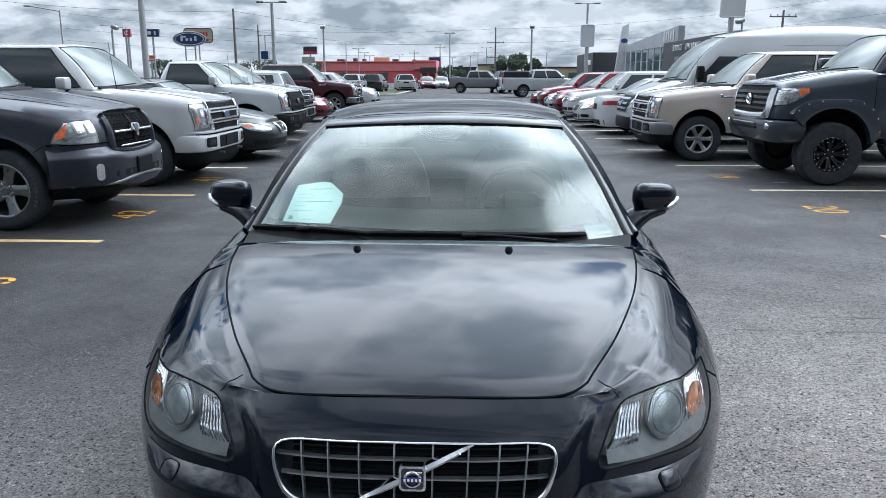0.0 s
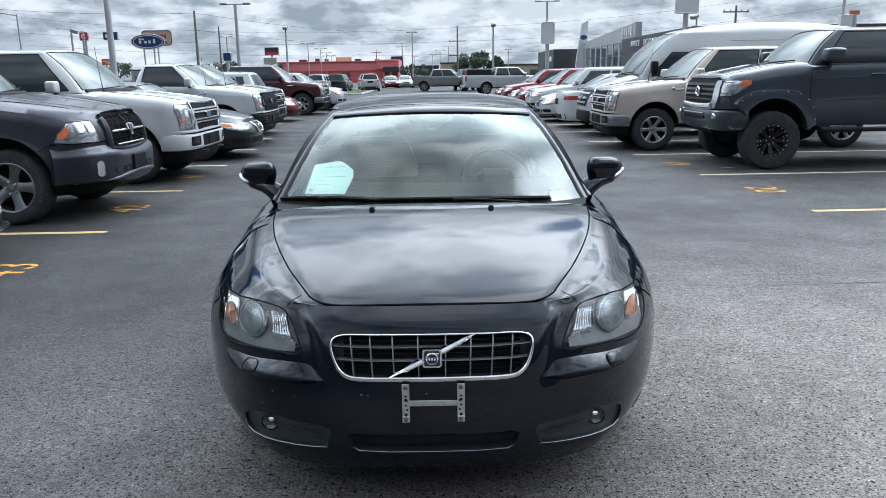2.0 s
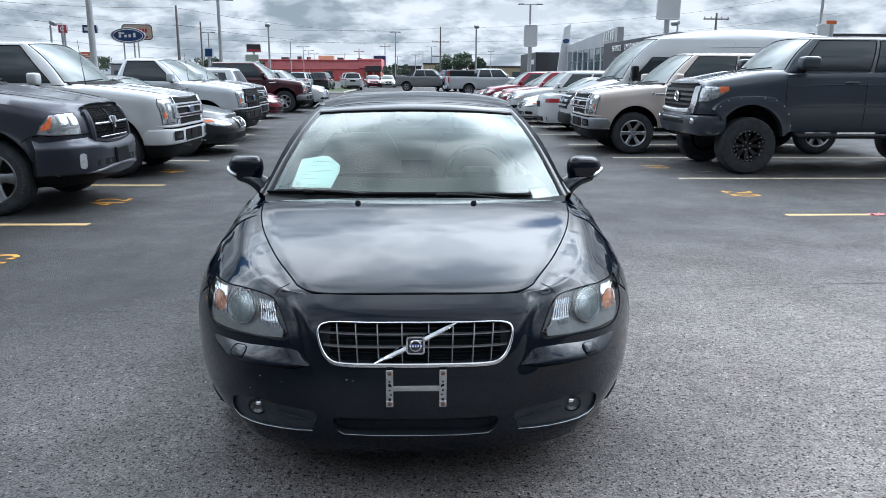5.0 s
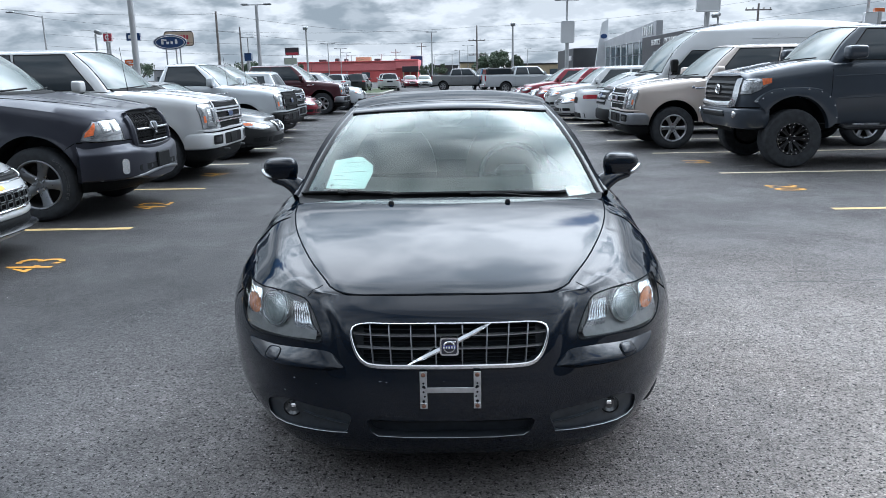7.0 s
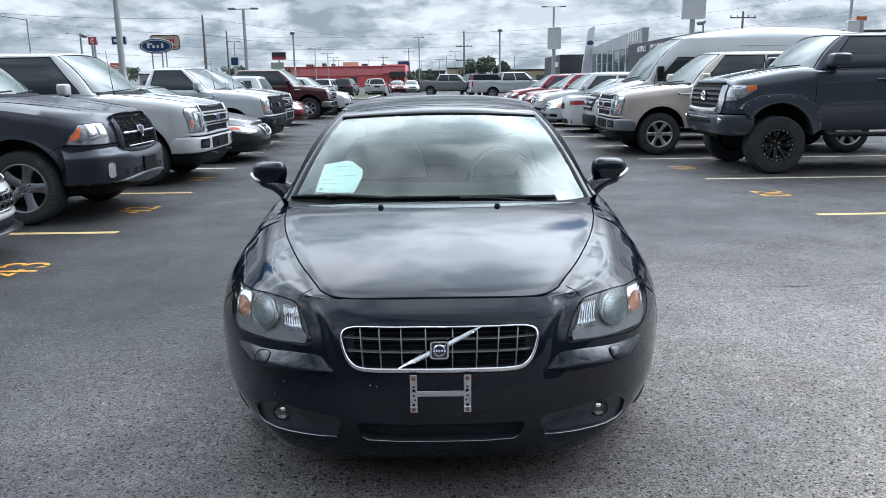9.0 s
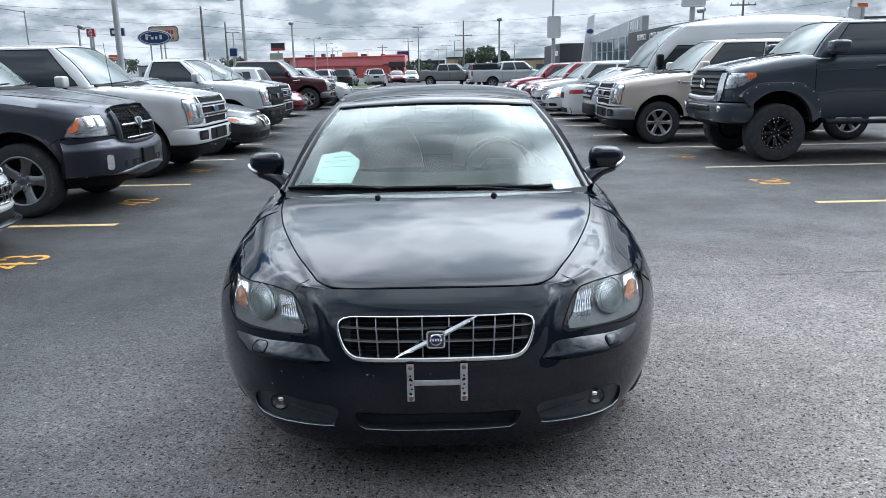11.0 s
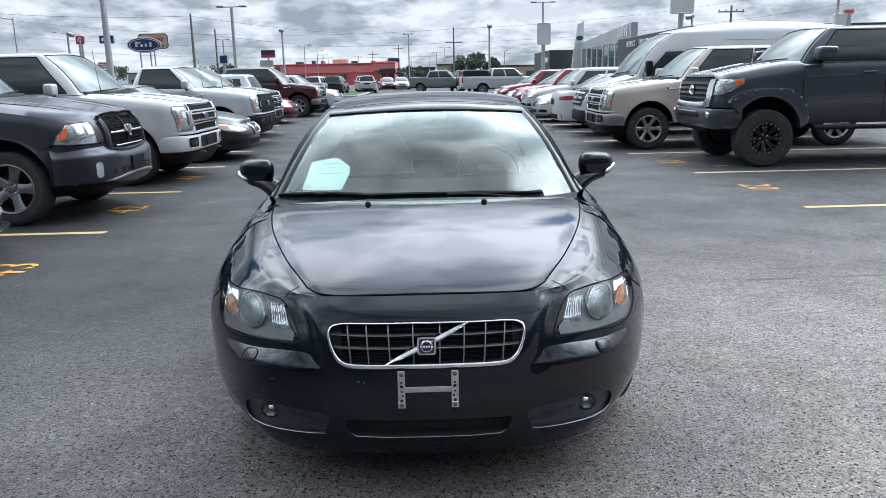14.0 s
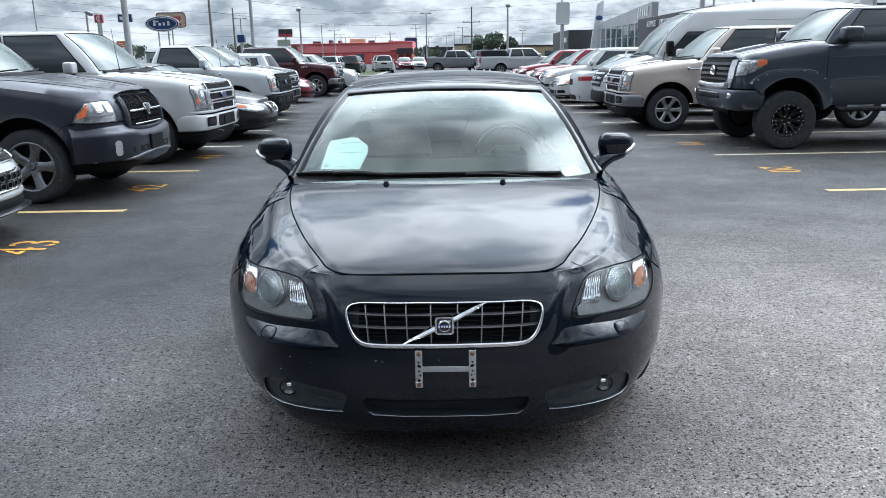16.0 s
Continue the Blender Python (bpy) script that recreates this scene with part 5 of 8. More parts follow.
def dress_twin_bar(car, s, col, hf, hs, ht, hr, at):
    z = s["face"]
    chrome = s.get("bar_mat", M_BRIGHT)
    frame_mat = s.get("frame_mat", chrome)
    o = poly([(-0.66, z + 0.185), (0.66, z + 0.185), (0.63, z - 0.06), (0.56, z - 0.235), (-0.56, z - 0.235), (-0.63, z - 0.06)], 4)
    grille = part("grille", Build().patch(hf, o, 0.010, 0.03, 4), M_PLASTIC, car, "black grille with two broad bars")
    rows = []
    for a, b in o:
        p, n = hf(a, b)
        w = Vector((-a, 0, (z - 0.02 - b) * 2)).normalized()
        rows.append([p + w * x + n * d for x, d in ((-0.008, 0.0), (-0.004, 0.022), (0.006, 0.028), (0.030, 0.024), (0.038, 0.008))])
    rows.append(rows[0])
    part("grille_frame", Build().grid(rows), frame_mat, grille)
    for k in range(12):
        part("grille_slat", Build().patch(hf, rrect(0, z - 0.205 + 0.034 * k, 1.16 if k > 4 else 1.06, 0.010, 0.004), 0.018, 0.012, 3), M_SEAL, grille)
    for dz in (0.072, -0.072):
        bar = part("grille_bar", Build().patch(hf, rrect(0, z - 0.02 + dz, 1.40, 0.062, 0.02), 0.034, 0.04, 3), chrome, grille)
        part("bar_insert", Build().patch(hf, rrect(0, z - 0.02 + dz, 1.16, 0.022, 0.009), 0.038, 0.02, 3), M_PLASTIC, bar)
    for sd in (1, -1):
        part("grille_bracket", Build().patch(hf, rrect(sd * 0.70, z - 0.02, 0.085, 0.205, 0.03), 0.030, 0.04, 3), chrome, grille)
        part("bracket_insert", Build().patch(hf, rrect(sd * 0.71, z - 0.02, 0.035, 0.12, 0.015), 0.034, 0.02, 3), M_BEZEL, grille)
    badge = part("oval_badge", Build().patch(hf, [(0.125 * math.cos(a), z - 0.02 + 0.052 * math.sin(a)) for a in [2 * math.pi * i / 24 for i in range(24)]], 0.045, 0.03, 3), M_CHROME, grille)
    part("badge_field", Build().patch(hf, [(0.113 * math.cos(a), z - 0.02 + 0.042 * math.sin(a)) for a in [2 * math.pi * i / 24 for i in range(24)]], 0.049, 0.01, 3), M_BADGE, badge)
    for sd, lamp in lamps(car, hf, poly([(0.655, z + 0.155), (0.930, z + 0.155), (0.955, z + 0.08), (0.945, z + 0.03), (0.935, z - 0.20), (0.655, z - 0.20)], 4), M_LAMP, 0.008):
        box = part("lamp_box", Build().patch(hf, [(sd * a, b) for a, b in rrect(0.815, z + 0.03, 0.10, 0.15, 0.03)], 0.013, 0.02, 3), M_BEZEL, lamp)
        part("lamp_lens", Build().patch(hf, [(sd * a, b) for a, b in rrect(0.815, z + 0.03, 0.062, 0.10, 0.025)], 0.018, 0.02, 3), M_REFLECT, box)
        part("marker_lens", Build().patch(hf, [(sd * a, b) for a, b in rrect(0.897, z - 0.07, 0.030, 0.10, 0.012)], 0.012, 0.02, 3), M_TURN, lamp)
        part("lamp_shade", Build().patch(hf, [(sd * a, b) for a, b in rrect(0.80, z - 0.15, 0.15, 0.05, 0.02)], 0.012, 0.02, 3), M_BEZEL, lamp)
    n = s["nose"]
    me = sweep_front(s["W"], n[0], n[1], n[2], 0.40, rounded(0.47, 0.715, 0.12, 0.045), 0.045).data("bumper", s.get("bumper_mat", M_SATIN), 35)
    bf = surface(me)[0]
    bump = part("bumper", me, None, car)
    part("bumper_cap", sweep_front(s["W"] - 0.04, n[0], n[1], n[2], 0.30, rounded(0.722, 0.765, 0.10, 0.02), 0.030), s.get("cap_mat", col), bump)
    part("bumper_gap", sweep_front(s["W"] - 0.06, n[0], n[1], n[2], 0.30, rounded(0.70, 0.74, 0.08, 0.01), 0.022), M_SHUT, bump)
    part("valance", sweep_front(s["W"] - 0.08, n[0], n[1], n[2], 0.40, [(0.16, 0.30), (0.10, 0.29), (0.06, 0.32), (0.015, 0.40), (0.0, 0.475), (0.16, 0.475)], 0.0), M_PLASTIC, car)
    part("plate_recess", Build().patch(bf, rrect(0, 0.595, 0.86, 0.165, 0.02), 0.003, 0.01, 3), M_SEAL, bump)
    part("plate_mount", Build().patch(bf, rrect(0, 0.59, 0.32, 0.14, 0.01), 0.014, 0.02, 2), M_PLASTIC, bump)
    for sd in (1, -1):
        fo = [(sd * a, b) for a, b in rrect(0.70, 0.60, 0.30, 0.15, 0.03)]
        rec = part("fog_recess", Build().patch(bf, fo, 0.003, 0.01, 4), M_SEAL, bump)
        part("recess_rim", Build().tube([bf(a, b)[0] + bf(a, b)[1] * 0.003 for a, b in fo], 0.008, 6, closed=True), s.get("bumper_mat", M_SATIN), rec)
        part("fog_lens", Build().patch(bf, [(sd * a, b) for a, b in rrect(0.70, 0.605, 0.20, 0.08, 0.02)], 0.006, 0.01, 3), M_TRIM, rec)
        part("tow_hook", Build().tube([(sd * 0.4, -0.02, 0.44), (sd * 0.4, -0.09, 0.44), (sd * 0.44, -0.09, 0.44), (sd * 0.44, -0.02, 0.44)], 0.016, 6), M_HOUSING, bump)
        pickup_side(car, s, col, hs, sd)
        q = hs(sd)(1.36, 1.16)
        part("fender_badge", Build().box((q[0].x, 1.36, 1.16), (0.016, 0.20, 0.032), 0.006).box((q[0].x, 1.22, 1.175), (0.016, 0.05, 0.055), 0.006), M_BRIGHT, car)
    part("antenna", Build().tube([(-0.82, 1.22, 1.27), (-0.82, 1.26, 1.60), (-0.82, 1.29, 1.97)], [0.008, 0.004, 0.003], 6), M_PLASTIC, car)
    bonnet_lines(car, ht, s)
    creases(car, col, hs, ht, s)
    wipers(car, s, at)


def bonnet_lines(car, ht, s, x0=0.70, x1=0.80, y0=0.16, y1=1.25):
    for sd in (1, -1):
        pts = [ht(sd * lerp(x0, x1, k / 8), lerp(y0, y1, k / 8)) for k in range(9)]
        part("bonnet_line", Build().tube([q[0] for q in pts], 0.005, 6), M_SHUT, car)


def creases(car, col, hs, ht, s, x0=0.42, x1=0.56, y0=0.14, y1=1.15):
    """Pressed ridges along the bonnet and the flanks."""
    for sd in (1, -1):
        q = [ht(sd * lerp(x0, x1, k / 10), lerp(y0, y1, k / 10)) for k in range(11)]
        part("bonnet_ridge", Build().tube([p[0] + p[1] * -0.012 for p in q if p], [0.010] + [0.022] * 9 + [0.016], 8), col, car)
        for dz, y_a, y_b in ((0.17, s["wheels"][0] + s["arch"] + 0.06, s["L"] - 0.3), (0.50, s["wheels"][0] + s["arch"] + 0.12, s["wheels"][1] - s["arch"] - 0.12)):
            q = [hs(sd)(y, curve(y, *s["shoulder"]) - dz) for y in [lerp(y_a, y_b, k / 12) for k in range(13)]]
            part("flank_crease", Build().tube([p[0] - p[1] * 0.006 for p in q if p], 0.012, 6), col, car)


def wipers(car, s, at):
    for u0, u1 in ((-0.75, -0.05), (0.0, 0.7)):
        part("wiper", Build().tube([at(lerp(u0, u1, t), 0.03 + 0.05 * t) + Vector((0, -0.03, 0.02)) for t in (0, 0.25, 0.5, 0.75, 1)], 0.010, 6), M_PLASTIC, car)


def pickup_side(car, s, col, hs, sd):
    if s.get("step", True):
        y0, y1 = s["wheels"][0] + s["arch"] + 0.15, s["wheels"][1] - s["arch"] - 0.15
        part("side_step", Build().tube([(sd * (s["W"] / 2 - 0.15), y0, s["bottom"] - 0.02), (sd * (s["W"] / 2 + 0.03), y0 + 0.12, s["bottom"] - 0.06), (sd * (s["W"] / 2 + 0.03), y1 - 0.12, s["bottom"] - 0.06), (sd * (s["W"] / 2 - 0.15), y1, s["bottom"] - 0.02)], 0.04, 8), s.get("step_mat", M_PLASTIC), car)
    if s.get("bed"):
        y0, y1 = s["bed"], s["L"] - 0.12
        zr = curve(y1, *s["shoulder"])
        if sd > 0:
            part("bed_cover", Build().box((0, (y0 + y1) / 2, zr + 0.035), (s["W"] - 0.22, y1 - y0, 0.04), 0.015), M_PLASTIC, car)
            part("tailgate_line", Build().tube([(-0.75, s["L"] + 0.002, zr - 0.05), (0.75, s["L"] + 0.002, zr - 0.05)], 0.006, 6), M_SHUT, car)
            part("rear_bumper", Build().box((0, s["L"] + 0.05, 0.62), (s["W"] - 0.12, 0.16, 0.2), 0.04), M_CHROME, car)
        part("tail_light", Build().box((sd * (s["W"] / 2 - 0.10), s["L"] - 0.03, zr - 0.25), (0.15, 0.10, 0.40), 0.03), M_RED, car)


def dress_cross_grille(car, s, col, hf, hs, ht, hr, at):
    o = loop([(-0.40, 1.140), (0, 1.158), (0.40, 1.140), (0.450, 1.10), (0.462, 0.95), (0.455, 0.81), (0.41, 0.785), (0, 0.77), (-0.41, 0.785), (-0.455, 0.81), (-0.462, 0.95), (-0.450, 1.10)], 4)
    g = part("grille", Build().patch(hf, o, 0.004, 0.02, 4), M_PLASTIC, car, "black mesh grille framed in body colour with chrome cross strips")
    rows = []
    for a, b in o:
        p, n = hf(a, b)
        w = Vector((a, 0, b - 0.96))
        w = w.normalized() * (0.35 if b > 1.10 else 1.0)
        rows.append([p + w * x + n * d for x, d in ((-0.005, 0.0), (0.0, 0.026), (0.012, 0.036), (0.045, 0.034), (0.075, 0.012), (0.085, -0.02))])
    rows.append(rows[0])
    part("grille_frame", Build().grid(rows), col, g)
    for z, w, r in ((0.945, 0.88, 0.014), (0.80, 0.74, 0.010)):
        part("grille_strip", Build().tube([hf(x * w / 2, z)[0] + hf(x * w / 2, z)[1] * 0.028 for x in (-1, -0.5, 0, 0.5, 1)], r, 6), M_BRIGHT, g)
    part("grille_bar", Build().patch(hf, rrect(0, 0.945, 0.05, 0.33, 0.02), 0.020, 0.03, 3), M_SEAL, g)
    for k in range(11):
        z = 0.81 + 0.031 * k
        part("mesh_wire", Build().tube([hf(x, z)[0] + hf(x, z)[1] * (0.010 + 0.005 * (i % 2)) for i, x in enumerate([-0.42 + 0.035 * j for j in range(25)])], 0.004, 4), M_SEAL, g)
    for k in range(-11, 12):
        part("mesh_wire", Build().tube([hf(0.036 * k, z)[0] + hf(0.036 * k, z)[1] * 0.012 for z in (0.80, 0.88, 0.96, 1.04, 1.12)], 0.004, 4), M_SEAL, g)
    badge = part("badge", Build().patch(hf, loop([(-0.095, 0.990), (-0.040, 1.005), (0.040, 1.005), (0.095, 0.990), (0.085, 0.950), (0.045, 0.930), (0.022, 0.885), (-0.022, 0.885), (-0.045, 0.930), (-0.085, 0.950)], 3), 0.05, 0.03, 3), M_BRIGHT, g, "plain chrome shield badge")
    part("badge_field", Build().patch(hf, loop([(-0.045, 0.99), (0, 0.985), (0.045, 0.99), (0.02, 0.91), (-0.02, 0.91)], 3), 0.056, 0.008, 3), M_HOUSING, badge)
    for sd, lamp in lamps(car, hf, poly([(0.655, 1.078), (0.80, 1.078), (0.885, 1.064), (0.955, 0.96), (0.978, 0.872), (0.90, 0.858), (0.655, 0.858)], 4), M_LAMP):
        part("marker_lens", Build().patch(hf, [(sd * a, b) for a, b in poly([(0.872, 1.052), (0.888, 1.044), (0.948, 0.955), (0.962, 0.905), (0.912, 0.925)], 3)], 0.018, 0.02, 3), M_TURN, lamp)
        part("lamp_visor", Build().patch(hf, [(sd * a, b) for a, b in poly([(0.67, 0.955), (0.86, 0.935), (0.93, 0.90), (0.86, 0.905), (0.67, 0.93)], 3)], 0.017, 0.02, 3), M_SATIN, lamp)
        for x in (0.715, 0.81):
            bowl = part("lamp_bowl", Build().patch(hf, [(sd * a, b) for a, b in rrect(x, 1.005, 0.075, 0.09, 0.03)], 0.019, 0.02, 3), M_REFLECT, lamp)
            part("lamp_slot", Build().patch(hf, [(sd * a, b) for a, b in rrect(x + 0.03, 1.0, 0.016, 0.10, 0.006)], 0.021, 0.02, 2), M_BEZEL, bowl)
    n = s["nose"]
    dip = lambda x: -0.055 * (1 - (abs(x) / 0.5) ** 4) if abs(x) < 0.5 else 0.0
    prof = [(0.16, 0.425), (0.03, 0.425), (0.008, 0.44), (0.0, 0.47), (0.0, 0.70), (0.004, 0.725), (0.016, 0.745), (0.05, 0.775), (0.085, 0.815), (0.10, 0.85), (0.16, 0.85)]
    me = sweep_front(s["W"], n[0], n[1], n[2], 0.44, prof, 0.085, dip).data("bumper", col, 35)
    pf = surface(me)[0]
    bump = part("bumper", me, None, car)
    part("bumper_gap", sweep_front(s["W"] - 0.01, n[0], n[1], n[2], 0.43, rounded(0.846, 0.858, 0.08, 0.003), 0.006), M_SHUT, bump)
    part("lower_opening", Build().patch(pf, rrect(0, 0.53, 1.15, 0.07, 0.03), 0.003, 0.01, 3), M_PLASTIC, bump)
    part("plate_recess", Build().box((0, -0.092, 0.585), (0.36, 0.03, 0.18), 0.012), M_PLASTIC, bump)
    part("skid_lip", sweep_front(s["W"] - 0.16, n[0], n[1], n[2], 0.32, rounded(0.425, 0.462, 0.14, 0.015), 0.10, lambda x: 0.04 * (1 - (abs(x) / 0.5) ** 2) if abs(x) < 0.5 else 0.0), M_SATIN, bump)
    part("valance", sweep_front(s["W"] - 0.14, n[0], n[1], n[2], 0.45, [(0.2, 0.30), (0.14, 0.29), (0.09, 0.31), (0.03, 0.38), (0.0, 0.435), (0.2, 0.435)], 0.0), M_PLASTIC, car)
    for sd in (1, -1):
        part("fog_lamp", Build().patch(pf, rrect(sd * 0.76, 0.57, 0.075, 0.17, 0.035), 0.008, 0.03, 3), M_BRIGHT, bump, "upright silver fog lamp")
        pickup_side(car, s, col, hs, sd)
        line = [hs(sd)(0.46 + 0.03 * k, 0.85 - 0.02 * k) for k in range(7)]
        part("panel_joint", Build().tube([q[0] for q in line if q], 0.004, 6), M_SHUT, car)
    creases(car, col, hs, ht, s, 0.34, 0.52, 0.22, 1.25)
    # thin raised pale bars round part of the tyre walls
    mark, mark_rng = Build(), random.Random(8)
    for k in range(11):
        a, half, tall = radians(-24 + 7.4 * k), mark_rng.uniform(0.026, 0.042), mark_rng.uniform(0.011, 0.015)
        ring = [(s["tyre_w"] / 2 * 1.03 + 0.0005, (s["tyre"] * 0.86 + dr * tall) * math.cos(a + da * half), (s["tyre"] * 0.86 + dr * tall) * math.sin(a + da * half)) for dr, da in ((-1, -1), (1, -0.8), (1, 1), (-0.2, 0.9), (-1, 0.7))]
        mark.tube(ring, 0.0022, 4, closed=True)
    mark_me = mark.data("tyre_mark", M_TYREMARK)
    for w in [c for c in car.children if c.name.startswith("wheel") and "_" not in c.name]:
        part("tyre_mark", mark_me, None, w)
    bonnet_lines(car, ht, s, 0.62, 0.84, 0.24, 1.35)
    wipers(car, s, at)


def dress_lifted(car, s, col, hf, hs, ht, hr, at):
    z = s["face"]
    g = part("grille", Build().patch(hf, poly([(-0.70, z + 0.16), (0.70, z + 0.16), (0.68, z - 0.10), (0.60, z - 0.20), (-0.60, z - 0.20), (-0.68, z - 0.10)], 4), 0.012, 0.02, 4), M_PLASTIC, car, "black barred grille in a chrome surround")
    for k in range(4):
        part("grille_slat", Build().patch(hf, rrect(0, z - 0.125 + 0.075 * k, 1.32, 0.036, 0.014), 0.032, 0.03, 3), M_TRIM, g)
    scoop = part("bonnet_scoop", Build().patch(hf, rrect(0, z + 0.180, 1.36, 0.04, 0.015), 0.008, 0.04, 3), M_PLASTIC, g)
    part("scoop_lip", Build().tube([hf(x, z + 0.205)[0] + hf(x, z + 0.205)[1] * 0.03 for x in [-0.68 + 0.136 * k for k in range(11)]], 0.010, 8), col, scoop)
    for sd in (1, -1):
        part("chrome_surround", Build().patch(hf, [(sd * a, c) for a, c in poly([(0.665, z + 0.145), (0.795, z + 0.155), (0.795, z - 0.09), (0.74, z - 0.25), (0.60, z - 0.275), (0.56, z - 0.20), (0.64, z - 0.12)], 3)], 0.035, 0.05, 3), M_BRIGHT, g)
    part("chrome_bar", Build().tube([hf(x, z - 0.225)[0] + hf(x, z - 0.225)[1] * 0.02 + Vector((0, 0, -0.02 * (1 - (x / 0.62) ** 2))) for x in [-0.62 + 0.124 * k for k in range(11)]], 0.056, 10), M_BRIGHT, g)
    part("badge", Build().tube([hf(0, z)[0] + Vector((0.095 * math.cos(a), -0.05, 0.068 * math.sin(a))) for a in [2 * math.pi * i / 20 for i in range(20)]], 0.013, 6, closed=True).tube([hf(0, z)[0] + Vector((0.036 * math.cos(a), -0.05, 0.058 * math.sin(a))) for a in [2 * math.pi * i / 16 for i in range(16)]], 0.009, 6, closed=True).tube([hf(0, z)[0] + Vector((0.058 * math.cos(a), -0.05, 0.028 + 0.026 * math.sin(a))) for a in [2 * math.pi * i / 16 for i in range(16)]], 0.009, 6, closed=True), M_BRIGHT, g, "plain chrome oval badge")
    for sd, lamp in lamps(car, hf, poly([(0.80, z + 0.135), (0.945, z + 0.135), (0.962, z + 0.05), (0.955, z - 0.06), (0.80, z - 0.075)], 3), M_LAMP):
        wing = part("lamp_wing", Build().patch(hs(sd), poly([(0.11, z + 0.158), (0.43, z + 0.165), (0.43, z + 0.10), (0.24, z - 0.02), (0.11, z - 0.07)], 4), 0.010, 0.02, 4), M_LAMP, lamp)
        part("marker_lens", Build().patch(hs(sd), poly([(0.29, z + 0.158), (0.43, z + 0.162), (0.43, z + 0.10), (0.30, z + 0.06)], 3), 0.016, 0.02, 3), M_TURN, wing)
        part("lamp_bowl", Build().patch(hf, [(sd * a, b) for a, b in rrect(0.875, z + 0.045, 0.11, 0.13, 0.04)], 0.018, 0.02, 3), M_REFLECT, lamp)
        part("lamp_bowl", Build().patch(hs(sd), rrect(0.20, z + 0.07, 0.10, 0.10, 0.03), 0.016, 0.02, 3), M_REFLECT, lamp)
        pts = [hs(sd)(a, b) for a, b in poly([(0.11, z + 0.158), (0.43, z + 0.165), (0.43, z + 0.10), (0.24, z - 0.02), (0.11, z - 0.07)], 2)]
        part("lamp_rim", Build().tube([q[0] + q[1] * 0.01 for q in pts if q], 0.006, 5, closed=True), M_HOUSING, lamp)
    n = s["nose"]
    prof = [(0.18, z - 0.60), (0.10, z - 0.60), (0.055, z - 0.575), (0.022, z - 0.50), (0.006, z - 0.44), (0.0, z - 0.40), (0.0, z - 0.325), (0.008, z - 0.300), (0.03, z - 0.285), (0.10, z - 0.275), (0.18, z - 0.275)]
    bump = part("bumper", sweep_front(s["W"] + 0.02, n[0], n[1], n[2], 0.42, prof, 0.08), col, car)
    part("bumper_slot", Build().box((0, -0.083, z - 0.40), (1.0, 0.02, 0.05), 0.012), M_PLASTIC, bump)
    part("bumper_gap", sweep_front(s["W"], n[0], n[1], n[2], 0.42, rounded(z - 0.282, z - 0.262, 0.08, 0.004), 0.02), M_SHUT, bump)
    part("light_bar", Build().box((0, -0.09, z - 0.345), (0.9, 0.03, 0.030), 0.01), M_SATIN, bump)
    part("skid_plate", Build().grid([[(x, -0.02, z - 0.54), (x * 0.9, 0.10, z - 0.66), (x * 0.85, 0.3, z - 0.70)] for x in (-0.5, -0.25, 0, 0.25, 0.5)]), M_PLASTIC, bump)
    for sd in (1, -1):
        q = hs(sd)(0.10, z - 0.2)
        part("fog_lamp", Build().lathe([(0.0, -0.02), (0.04, -0.012), (0.05, 0.0), (0.05, 0.05)], 16, 0, (sd * 0.80, -0.050, z - 0.375), "y"), M_BRIGHT, bump)
        pickup_side(car, s, col, hs, sd)
    creases(car, col, hs, ht, s, 0.36, 0.52, 0.14, 1.0)
    # squared arch flares with rivets
    for sd in (1, -1):
        for yw in s["wheels"]:
            zc, r = s["tyre"] + s["arch_up"], s["arch"] - 0.02
            rows, outer = [], []
            for k in range(25):
                a = math.pi * (0.02 + (0.80 if yw < 2 else 0.96) * k / 24)
                ca, sa = math.cos(a), math.sin(a)
                e = 0.62
                ox, oz = (r + 0.14) * math.copysign(abs(ca) ** e, ca), (r + 0.13) * math.copysign(abs(sa) ** e, sa)
                x = sd * s["W"] / 2
                p = [(x - sd * 0.04, yw + r * ca, zc + r * sa), (x + sd * 0.055, yw + (r + 0.01) * ca, zc + (r + 0.01) * sa), (x + sd * 0.06, yw + lerp(r * ca, ox, 0.35), zc + lerp(r * sa, oz, 0.35)), (x + sd * 0.035, yw + ox, zc + oz), (x - sd * 0.03, yw + ox * 1.03, zc + oz * 1.03)]
                rows.append(p)
                outer.append(Vector((x + sd * 0.045, yw + lerp(r * ca, ox, 0.86), zc + lerp(r * sa, oz, 0.86))))
            f = part("wheel_arch_flare", Build().grid(rows), col, car)
            for k in range(1, 24, 3):
                part("rivet", Build().lathe([(0.0, 0.014), (0.009, 0.010), (0.012, 0.0)], 8, 0, (0, 0, 0)), M_BRIGHT, f).matrix_local = pose(*outer[k], 0, 0, 0 if sd > 0 else 180)
    wipers(car, s, at)


